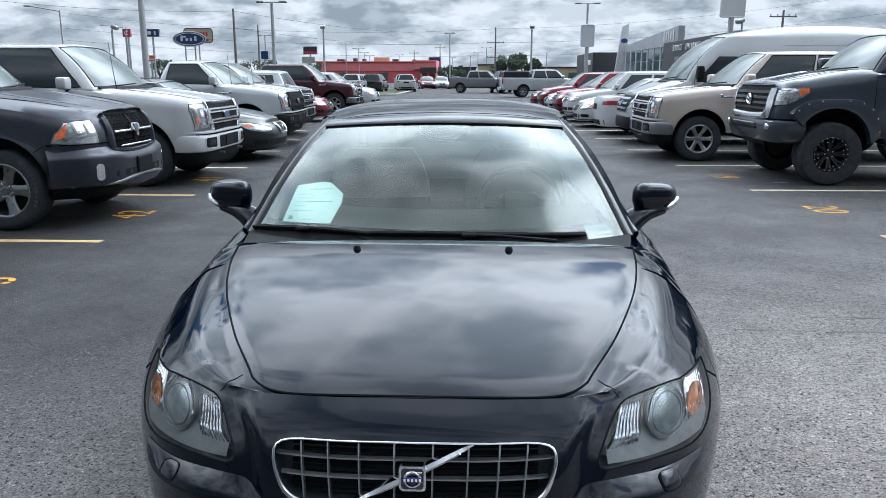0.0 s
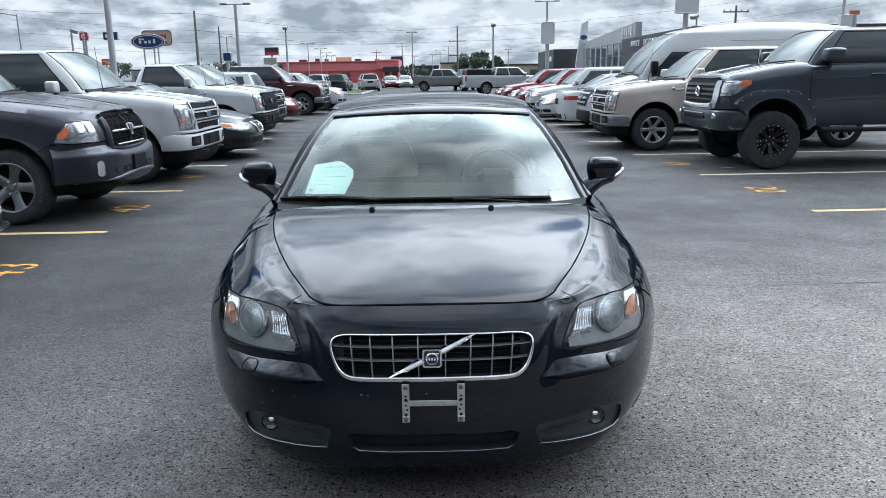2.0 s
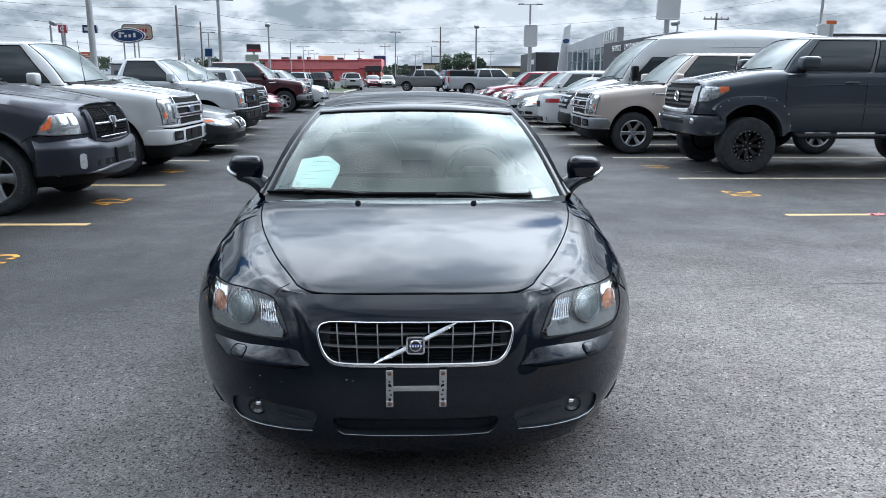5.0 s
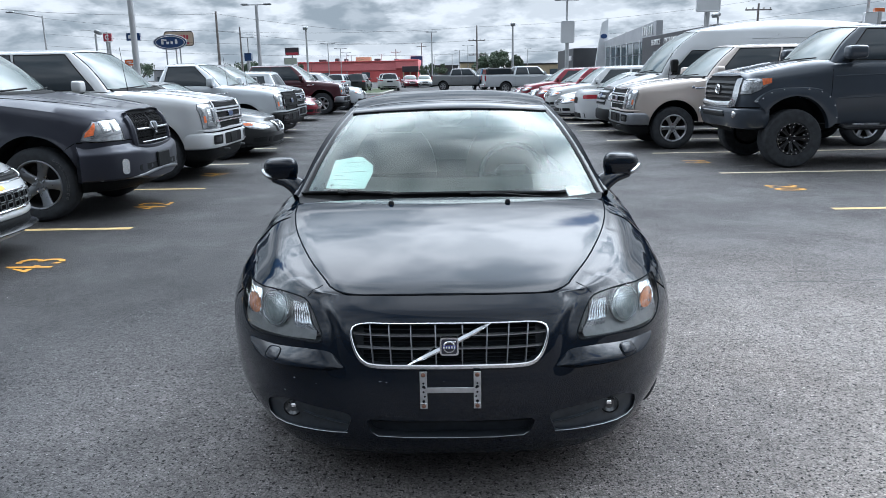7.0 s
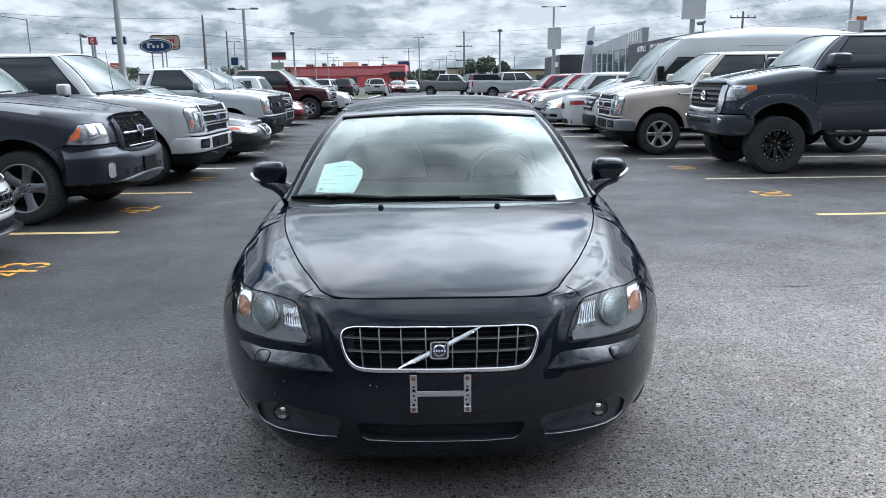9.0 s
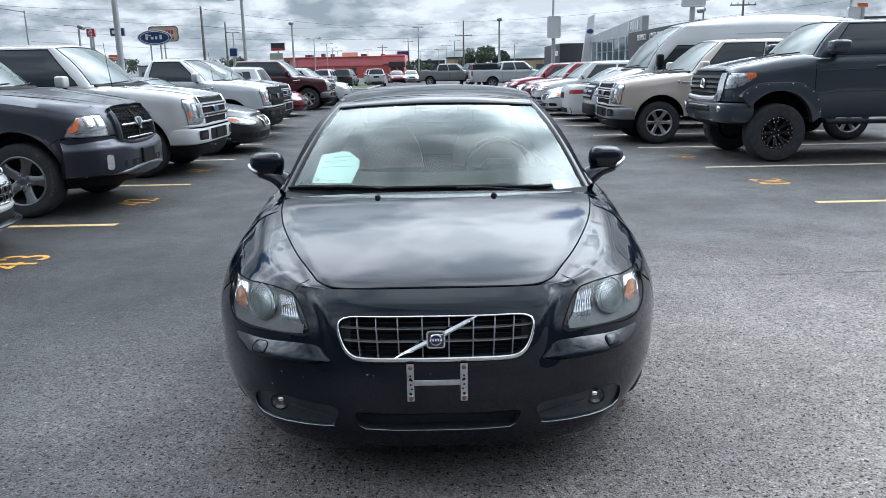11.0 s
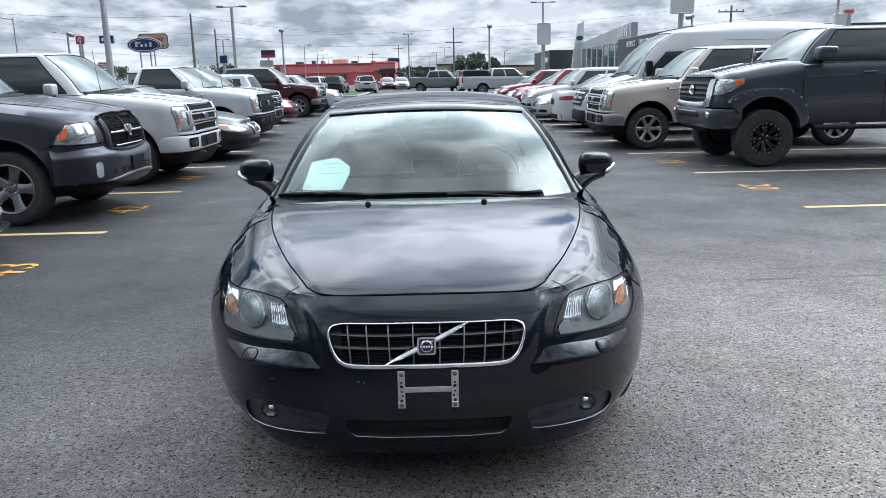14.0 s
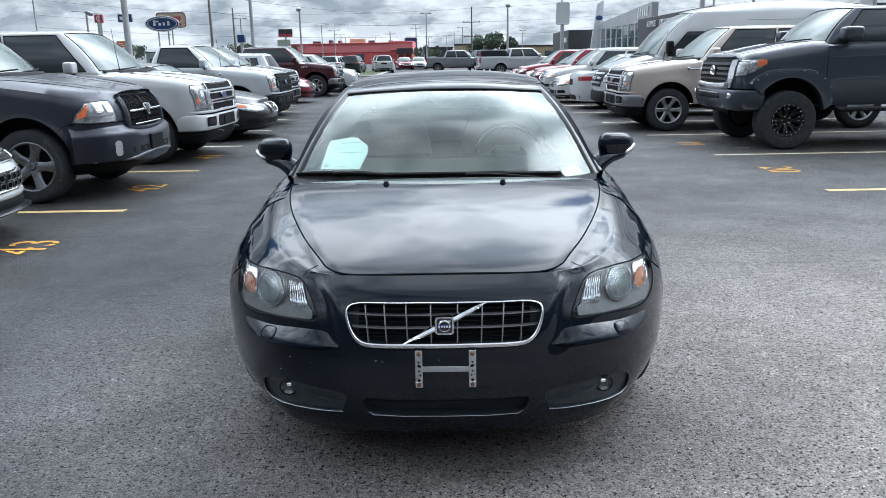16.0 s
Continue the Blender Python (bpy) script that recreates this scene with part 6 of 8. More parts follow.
def dress_sedan(car, s, col, hf, hs, ht, hr, at):
    z = s["face"]
    gm = s.get("frame_mat", M_CHROME)
    gw = s.get("grille_w", 0.40)
    o = poly([(-gw, z + 0.06), (gw, z + 0.06), (gw * 0.8, z - 0.11), (-gw * 0.8, z - 0.11)], 4)
    g = part("grille", Build().patch(hf, o, 0.008, 0.02, 4), M_PLASTIC, car)
    part("grille_frame", Build().tube([hf(a, b)[0] + hf(a, b)[1] * 0.01 for a, b in o], s.get("frame_r", 0.014), 6, closed=True), gm, g)
    for k in range(s.get("bars", 3)):
        part("grille_slat", Build().patch(hf, rrect(0, z - 0.07 + 0.045 * k, gw * 1.6, 0.014, 0.006), 0.014, 0.02, 3), s.get("slat_mat", M_HOUSING), g)
    part("badge", Build().lathe([(0.0, -0.012), (0.045, -0.008), (0.052, 0.0)], 16, 0, hf(0, z - 0.02)[0] + Vector((0, -0.014, 0)), "y"), M_CHROME, g)
    w = s["W"] / 2
    for sd, lamp in lamps(car, hf, loop([(w * 0.52, z - 0.02), (w * 0.70, z + 0.06), (w * 0.90, z + 0.11), (w * 0.955, z + 0.08), (w * 0.90, z - 0.02), (w * 0.72, z - 0.06)], 3), M_LAMP, 0.006):
        part("marker_lens", Build().patch(hf, [(sd * a, b) for a, b in rrect(w * 0.88, z + 0.045, 0.09, 0.05, 0.02)], 0.012, 0.01, 3), M_TURN, lamp)
    n = s["nose"]
    lowz = s.get("low", 0.33)
    part("lower_grille", Build().patch(hf, rrect(0, lowz + 0.02, w * 1.2, 0.11, 0.04), 0.006, 0.02, 3), M_PLASTIC, car)
    part("chin_strip", sweep_front(s["W"] - 0.06, n[0], n[1], n[2], n[0] * 0.6, rounded(lowz - 0.10, lowz - 0.075, 0.05, 0.01), 0.0), s.get("chin_mat", M_PLASTIC), car)
    for sd in (1, -1):
        part("fog_recess", Build().patch(hf, rrect(sd * w * 0.76, lowz + 0.03, 0.2, 0.09, 0.03), 0.005, 0.02, 3), M_PLASTIC, car)
        part("tail_light", Build().patch(hr, rrect(sd * w * 0.80, s["tail_z"], w * 0.26, 0.10, 0.03), 0.004, 0.02, 4), M_RED, car, "red tail light")
        part("tail_light", Build().patch(hs(sd), rrect(s["L"] - 0.36, s["tail_z"] + 0.01, 0.34, 0.11, 0.03), 0.004, 0.02, 4), M_RED, car)
    part("plate_recess", Build().patch(hr, rrect(0, s["tail_z"] - 0.1, 0.55, 0.16, 0.03), 0.004, 0.02, 3), s.get("plate_mat", M_PLASTIC), car)
    part("rear_diffuser", Build().patch(hr, rrect(0, s["bottom"] + 0.1, w * 1.5, 0.13, 0.03), 0.006, 0.02, 3), M_PLASTIC, car)
    wipers(car, s, at)


def dress_mesh(car, s, col, hf, hs, ht, hr, at):
    """A saloon nose with a slim upper grille, a gold badge, a large mesh below and a dark splitter."""
    ring = lambda o, r, d, k=1.0: Build().tube([hf(a, b)[0] + hf(a, b)[1] * d for a, b in o], r, 6, closed=True, flat=k)
    o = poly([(-0.62, 0.735), (0.62, 0.735), (0.58, 0.690), (0.46, 0.672), (-0.46, 0.672), (-0.58, 0.690)], 4)
    upper = part("upper_grille", Build().patch(hf, o, 0.006, 0.02, 4), M_PLASTIC, car)
    part("chrome_edge", ring(o, 0.009, 0.010), M_CHROME, upper)
    for z in (0.690, 0.712):
        part("grille_bar", Build().tube([hf(x, z)[0] + hf(x, z)[1] * 0.010 for x in [-0.52 + 0.104 * k for k in range(11)]], 0.004, 5), M_TRIM, upper)
    part("badge", Build().patch(hf, poly([(-0.085, 0.624), (-0.030, 0.624), (-0.026, 0.608), (0.036, 0.608), (0.032, 0.624), (0.085, 0.624), (0.076, 0.648), (0.028, 0.648), (0.026, 0.664), (-0.034, 0.664), (-0.032, 0.648), (-0.076, 0.648)], 1), 0.016, 0.03, 2), M_GOLD, car, "plain gold cross badge")
    o = poly([(-0.66, 0.602), (0.66, 0.602), (0.76, 0.575), (0.78, 0.50), (0.66, 0.445), (-0.66, 0.445), (-0.78, 0.50), (-0.76, 0.575)], 4)
    mesh = part("mesh_grille", Build().patch(hf, o, 0.004, 0.02, 4), M_PLASTIC, car)
    part("grille_frame", ring(o, 0.013, 0.010), M_BRIGHT, mesh)
    for k in range(-6, 7):
        for z, h in ((0.553, 0.052), (0.487, 0.046)):
            cell = rrect(0.108 * k, z, 0.074, h, 0.012)
            part("mesh_cell", Build().patch(hf, cell, 0.007, 0.01, 2), M_SHUT, mesh)
            part("mesh_rim", ring(cell, 0.0045, 0.008), M_HOUSING, mesh)
    for sd, lamp in lamps(car, hf, loop([(0.66, 0.700), (0.70, 0.755), (0.80, 0.790), (0.88, 0.775), (0.87, 0.715), (0.76, 0.690)], 3), M_LAMP, 0.006):
        part("marker_lens", Build().patch(hf, [(sd * a, b) for a, b in rrect(0.82, 0.75, 0.06, 0.03, 0.01)], 0.012, 0.01, 2), M_TURN, lamp)
    n = s["nose"]
    part("bumper_lip", sweep_front(s["W"], n[0], n[1], n[2], n[0] * 0.7, rounded(0.375, 0.435, 0.10, 0.025), 0.014), col, car)
    part("lower_panel", sweep_front(s["W"] - 0.02, n[0], n[1], n[2], n[0] * 0.7, rounded(0.29, 0.375, 0.12, 0.02), 0.0), M_PLASTIC, car)
    part("splitter", sweep_front(s["W"], n[0], n[1], n[2], n[0] * 0.7, [(0.16, 0.262), (0.0, 0.258), (-0.012, 0.270), (0.03, 0.296), (0.16, 0.300)], 0.05), M_TRIM, car)
    wipers(car, s, at)


def dress_van(car, s, col, hf, hs, ht, hr, at):
    z = s["face"]
    o = poly([(-0.52, z + 0.16), (0.52, z + 0.16), (0.60, z - 0.02), (0.46, z - 0.20), (-0.46, z - 0.20), (-0.60, z - 0.02)], 3)
    g = part("grille", Build().patch(hf, o, 0.01, 0.02, 4), M_PLASTIC, car, "six-sided black grille with three bars")
    part("grille_frame", Build().tube([hf(a, b)[0] + hf(a, b)[1] * 0.012 for a, b in o], 0.014, 6, closed=True), M_HOUSING, g)
    for k in range(3):
        part("grille_bar", Build().patch(hf, rrect(0, z - 0.12 + 0.10 * k, 0.98, 0.04, 0.015), 0.03, 0.03, 3), M_STEEL, g)
    badge = part("oval_badge", Build().patch(hf, [(0.13 * math.cos(a), z - 0.02 + 0.055 * math.sin(a)) for a in [2 * math.pi * i / 24 for i in range(24)]], 0.045, 0.03, 3), M_BADGE, g)
    for sd, lamp in lamps(car, hf, loop([(0.62, z - 0.08), (0.62, z + 0.14), (0.78, z + 0.27), (0.92, z + 0.30), (0.95, z + 0.10), (0.80, z - 0.08)], 3), M_LAMP, 0.008):
        part("marker_lens", Build().patch(hf, [(sd * a, b) for a, b in rrect(0.86, z + 0.2, 0.08, 0.1, 0.02)], 0.014, 0.01, 3), M_TURN, lamp)
    n = s["nose"]
    part("bumper", sweep_front(s["W"], n[0], n[1], n[2], 0.5, rounded(0.34, 0.62, 0.12, 0.06), 0.04), M_PLASTIC, car)
    for sd in (1, -1):
        line = [hs(sd)(y, 0.85) for y in [1.9 + 0.4 * k for k in range(10)]]
        part("rub_strip", Build().tube([q[0] for q in line if q], 0.03, 6), M_PLASTIC, car)
        for v in (0.45, 0.80):
            part("side_groove", Build().tube([at(sd * u, v) + Vector((sd * 0.001, 0, 0)) for u in (1.3, 1.45, 1.6, 1.75, 1.9)], 0.007, 6), col, car)
        part("door_line", Build().tube([at(sd * 1.42, v) for v in (0, 0.3, 0.6, 0.9)], 0.003, 6), M_SHUT, car)
    wipers(car, s, at)


def pickup(**over):
    s = dict(W=2.03, L=5.89, nose=(0.36, 6.5, 2.0, 16), tail=(0.12, 8, 2.0, 5), wheels=(0.88, 4.56), arch=0.475, tyre=0.408, tyre_w=0.275, rim=0.255, spokes=6, rim_mat=M_ALLOY, bottom=0.52, chin=0.46,
             shoulder=((0, 1.14), (0.3, 1.165), (1.25, 1.27), (1.7, 1.325), (3.9, 1.35), (4.2, 1.385), (5.9, 1.395)), hood=((0, 1.16), (0.15, 1.20), (0.5, 1.26), (1.0, 1.315), (1.35, 1.345), (4.0, 1.345), (4.1, 1.25), (5.9, 1.25)), edge=0.16, crest=0.045, arch_up=0.06,
             cabin=dict(z0=1.335, xb=0.935, y0=1.27, ya=1.53, yb=3.95, y1=4.04, z1=1.925, xr=0.70, r0=2.06, r1=3.76, crown=0.03, windows=((1.05, 1.51, 0.05, 0.93), (1.54, 1.96, 0.05, 0.93))),
             doors=(1.50, 2.75, 3.82), handles=(2.52, 3.60), mirror=(0.22, 0.20), mirror_z=0.02, face=0.98, bed=4.15, dress=dress_twin_bar, seen=-1, front_inset=0.075)
    s.update(over)
    return s


def sedan(**over):
    s = dict(W=1.84, L=4.85, nose=(0.75, 3.0, 1.8, 16), tail=(0.55, 3.2, 1.9, 10), wheels=(0.95, 3.78), arch=0.36, tyre=0.33, tyre_w=0.22, rim=0.225, spokes=5, rim_mat=M_ALLOY, bottom=0.22, chin=0.2,
             shoulder=((0, 0.68), (0.3, 0.70), (0.9, 0.80), (1.5, 0.90), (3.0, 0.95), (4.2, 0.99), (4.85, 0.97)), hood=((0, 0.70), (0.2, 0.76), (0.7, 0.87), (1.3, 0.96), (1.6, 0.99), (4.0, 1.0), (4.6, 1.02), (4.85, 0.98)),
             cabin=dict(z0=0.95, xb=0.80, y0=1.32, ya=1.62, yb=3.95, y1=4.15, z1=1.40, xr=0.56, r0=2.12, r1=3.28, crown=0.03, windows=((1.08, 1.46, 0.06, 0.88), (1.50, 1.86, 0.06, 0.88))),
             doors=(1.72, 2.75, 3.6), handles=(2.55, 3.45), mirror=(0.16, 0.12), face=0.60, tail_z=0.82, dress=dress_sedan, seen=-1, front_inset=0.16)
    s.update(over)
    return s


def suv(**over):
    s = sedan(W=1.88, L=4.75, nose=(0.55, 3.4, 1.8, 16), tail=(0.3, 4, 2, 8), wheels=(0.93, 3.63), arch=0.40, tyre=0.36, bottom=0.30, chin=0.26,
              shoulder=((0, 0.84), (0.3, 0.87), (0.9, 0.97), (1.5, 1.04), (3.0, 1.08), (4.75, 1.10)), hood=((0, 0.86), (0.2, 0.94), (0.7, 1.02), (1.2, 1.08), (1.5, 1.10), (4.75, 1.10)),
              cabin=dict(z0=1.07, xb=0.83, y0=1.18, ya=1.50, yb=4.45, y1=4.62, z1=1.62, xr=0.60, r0=1.98, r1=4.25, crown=0.04, windows=((1.08, 1.38, 0.06, 0.88), (1.41, 1.68, 0.06, 0.88), (1.71, 1.92, 0.12, 0.85))),
              doors=(1.6, 2.55, 3.4), handles=(2.4, 3.25), face=0.74, low=0.42, tail_z=1.0)
    s.update(over)
    return s


P_GREY = paint("granite_metallic_paint", (0.031, 0.033, 0.045), 0.5, 0.4, 0.45)
P_WHITE = paint("white_paint", (0.51, 0.52, 0.53))
P_SILVER = paint("silver_metallic_paint", (0.52, 0.55, 0.58), 0.2)
P_TAN = paint("pale_gold_metallic_paint", (0.50, 0.44, 0.40), 0.15)
P_VAN = paint("pale_silver_paint", (0.46, 0.475, 0.49), 0.1)
P_DARK = paint("dark_grey_metallic_paint", (0.03, 0.032, 0.036), 0.4)
P_NIGHT = paint("black_truck_paint", (0.034, 0.044, 0.060), 0.1)
P_JET = paint("black_saloon_paint", (0.006, 0.007, 0.008), 0.0)
P_MAROON = paint("maroon_metallic_paint", (0.050, 0.006, 0.012), 0.3)
P_RED = paint("red_metallic_paint", (0.19, 0.008, 0.022), 0.3)
P_BLUE = paint("blue_paint", (0.04, 0.11, 0.20), 0.3)
P_MID = paint("grey_metallic_paint", (0.25, 0.26, 0.27), 0.3)


def left(x, y, turn=0):
    return pose(x, y, 0, 0, 0, 90 + turn)


def right(x, y, turn=0):
    return pose(x, y, 0, 0, 0, -90 + turn)


ROW = "vehicles parked in rows"
grey_cab = dict(z0=1.355, xb=0.93, y0=1.40, ya=1.68, yb=3.98, y1=4.08, z1=1.92, xr=0.70, r0=2.22, r1=3.82, crown=0.03, windows=((1.05, 1.51, 0.05, 0.93), (1.54, 1.96, 0.05, 0.93)))
vehicle("pickup_truck", "dark grey crew-cab pickup with crosshair grille and five-spoke wheels", "pickup", left(-3.58, 6.62), P_GREY,
        pickup(dress=dress_cross_grille, mirror_y=0.32, rim_mat=M_GREYALLOY, spokes=5, rim=0.27, tyre=0.405, nose=(0.60, 3.5, 1.85, 20), cabin=grey_cab, arch=0.475, arch_up=0.06, shoulder=((0, 1.10), (0.3, 1.125), (0.9, 1.215), (1.5, 1.295), (1.9, 1.34), (3.9, 1.37), (4.2, 1.40), (5.9, 1.41)), hood=((0, 1.13), (0.2, 1.185), (0.7, 1.27), (1.45, 1.365), (4.0, 1.365), (4.1, 1.27), (5.9, 1.27)), edge=0.28, wheels=(0.93, 4.50), seen=1, front_inset=0.11), ROW)
vehicle("pickup_truck", "white crew-cab pickup with chrome barred grille and painted bumper", "pickup", left(-3.57, 9.72), P_WHITE, pickup(bumper_mat=P_WHITE, seen=1, mirror_y=0.16, mirror=(0.20, 0.17), mirror_z=0.0), ROW)
vehicle("sedan", "black saloon with chrome-framed grille between two pickups", "car", left(-3.43, 12.65), P_JET, sedan(grille_w=0.24, frame_r=0.022, seen=1), ROW)
reg = dict(z0=1.30, xb=0.935, y0=1.15, ya=1.40, yb=2.80, y1=2.88, z1=1.80, xr=0.70, r0=1.92, r1=2.66, crown=0.03, windows=((1.07, 1.90, 0.05, 0.93),))
vehicle("pickup_truck", "silver single-cab pickup with black grille and black bumper", "pickup", left(-3.84, 15.7), P_SILVER, pickup(cabin=reg, bar_mat=M_PLASTIC, frame_mat=M_PLASTIC, bumper_mat=M_PLASTIC, doors=(1.36, 2.72), handles=(2.45,), bed=3.0, seen=1), ROW)
vehicle("pickup_truck", "dark grey pickup with bright chrome grille and bumper", "pickup", left(-4.22, 18.7), P_DARK, pickup(cabin=reg, doors=(1.36, 2.72), handles=(2.45,), bed=3.0, seen=1), ROW, 1)
vehicle("suv", "silver sport utility wagon parked tail-out in the row", "suv", left(-9.82, 21.6, 180), P_SILVER, suv(seen=-1), ROW, 1)
vehicle("sedan", "bright red saloon in the row of trucks", "car", left(-4.72, 24.6), P_RED, sedan(seen=1), ROW, 1)
vehicle("pickup_truck", "tall maroon crew-cab pickup with chrome front", "pickup", left(-4.42, 29.4), P_MAROON, pickup(tyre=0.43, arch=0.5, seen=1), ROW, 1)
vehicle("suv", "silver sport utility wagon beyond a maroon pickup", "suv", left(-4.1, 33.0), P_SILVER, suv(slat_mat=M_CHROME, seen=1), ROW, 1)
vehicle("sedan", "white saloon nose with gold badge and black mesh grille", "car", left(-3.75, 3.72), P_WHITE, sedan(dress=dress_mesh, seen=1, W=1.86, shoulder=((0, 0.745), (0.3, 0.77), (0.9, 0.84), (1.5, 0.91), (3.0, 0.95), (4.2, 0.99), (4.85, 0.97)), hood=((0, 0.765), (0.2, 0.83), (0.7, 0.92), (1.3, 0.98), (1.6, 1.0), (4.0, 1.0), (4.6, 1.02), (4.85, 0.98))), ROW)

vehicle("pickup_truck", "black lifted pickup with riveted arch flares and black wheels", "pickup", right(4.38, 10.3), P_NIGHT,
        pickup(dress=dress_lifted, tyre=0.445, tyre_w=0.32, rim=0.245, rim_mat=M_DARKALLOY, spokes=8, style="twin", dish=0.05, arch=0.53, arch_up=0.12, bottom=0.66, chin=0.66, face=1.19, wheel_in=-0.05, wheels=(0.80, 4.50), L=5.70, mirror=(0.25, 0.20), mirror_d=0.30, mirror_y=0.12, mirror_z=0.04, doors=(1.34, 2.60, 3.75), handles=(2.36, 3.50),
               shoulder=((0, 1.37), (0.3, 1.40), (1.0, 1.49), (1.5, 1.545), (3.9, 1.58), (4.2, 1.60), (5.9, 1.61)), hood=((0, 1.39), (0.15, 1.44), (0.6, 1.53), (1.0, 1.595), (1.3, 1.615), (4.0, 1.59), (4.1, 1.46), (5.9, 1.46)),
               cabin=dict(z0=1.575, xb=0.93, y0=1.10, ya=1.36, yb=3.90, y1=4.0, z1=2.10, xr=0.69, r0=1.80, r1=3.84, crown=0.03, windows=((1.05, 1.51, 0.05, 0.93), (1.54, 1.96, 0.05, 0.93))), step_mat=M_TRIM), ROW)
vehicle("pickup_truck", "pale gold crew-cab pickup with chrome grille and bumper", "pickup", right(3.36, 13.35), P_TAN, pickup(seen=-1), ROW)
vehicle("van", "silver high-roof cargo van with black six-sided grille", "van", right(3.62, 16.6), P_VAN,
        sedan(W=2.06, L=5.98, nose=(0.62, 4.0, 1.9, 16), tail=(0.12, 8, 2, 5), wheels=(1.0, 4.75), arch=0.42, tyre=0.355, bottom=0.34, chin=0.34, dress=dress_van, face=0.92, rim_mat=M_STEEL, rim=0.21,
              shoulder=((0, 1.06), (0.3, 1.10), (0.9, 1.30), (1.3, 1.40), (5.98, 1.40)), hood=((0, 1.08), (0.3, 1.18), (0.8, 1.36), (1.1, 1.43), (5.98, 1.43)),
              cabin=dict(z0=1.38, xb=0.97, y0=0.92, ya=1.25, yb=5.85, y1=5.95, z1=2.38, xr=0.78, r0=2.08, r1=6.6, crown=0.22, arc=0.75, bulge=0.09, windows=((1.035, 1.215, 0.02, 0.55, -0.17),), rear_window=False),
              doors=(1.55,), handles=(2.55,), mirror=(0.2, 0.3), mirror_mat=M_PLASTIC, front_inset=0.2), ROW)
vehicle("sedan", "white saloon parked nose-in with red tail lights", "car", right(3.45 + 4.85, 19.4, 180), P_WHITE, sedan(seen=1), ROW, 1)
vehicle("sedan", "small white saloon with a black lower grille", "car", right(3.25, 22.2), P_WHITE, sedan(L=4.6, grille_w=0.5), ROW, 1)
vehicle("suv", "white sport utility wagon with barred chrome grille", "suv", right(3.25, 25.0), P_WHITE, suv(slat_mat=M_CHROME, bars=4, grille_w=0.5), ROW, 1)
vehicle("suv", "red sport utility wagon in the row", "suv", right(3.2, 28.0), P_RED, suv(), ROW, 1)
vehicle("sedan", "silver saloon between two red cars", "car", right(3.15, 30.9), P_SILVER, sedan(), ROW, 1)
vehicle("suv", "second red sport utility wagon in the row", "suv", right(3.1, 33.8), P_RED, suv(), ROW, 1)
vehicle("sedan", "red saloon far down the row", "car", right(3.0, 36.8), P_RED, sedan(), ROW, 1)

# ---- ground ----


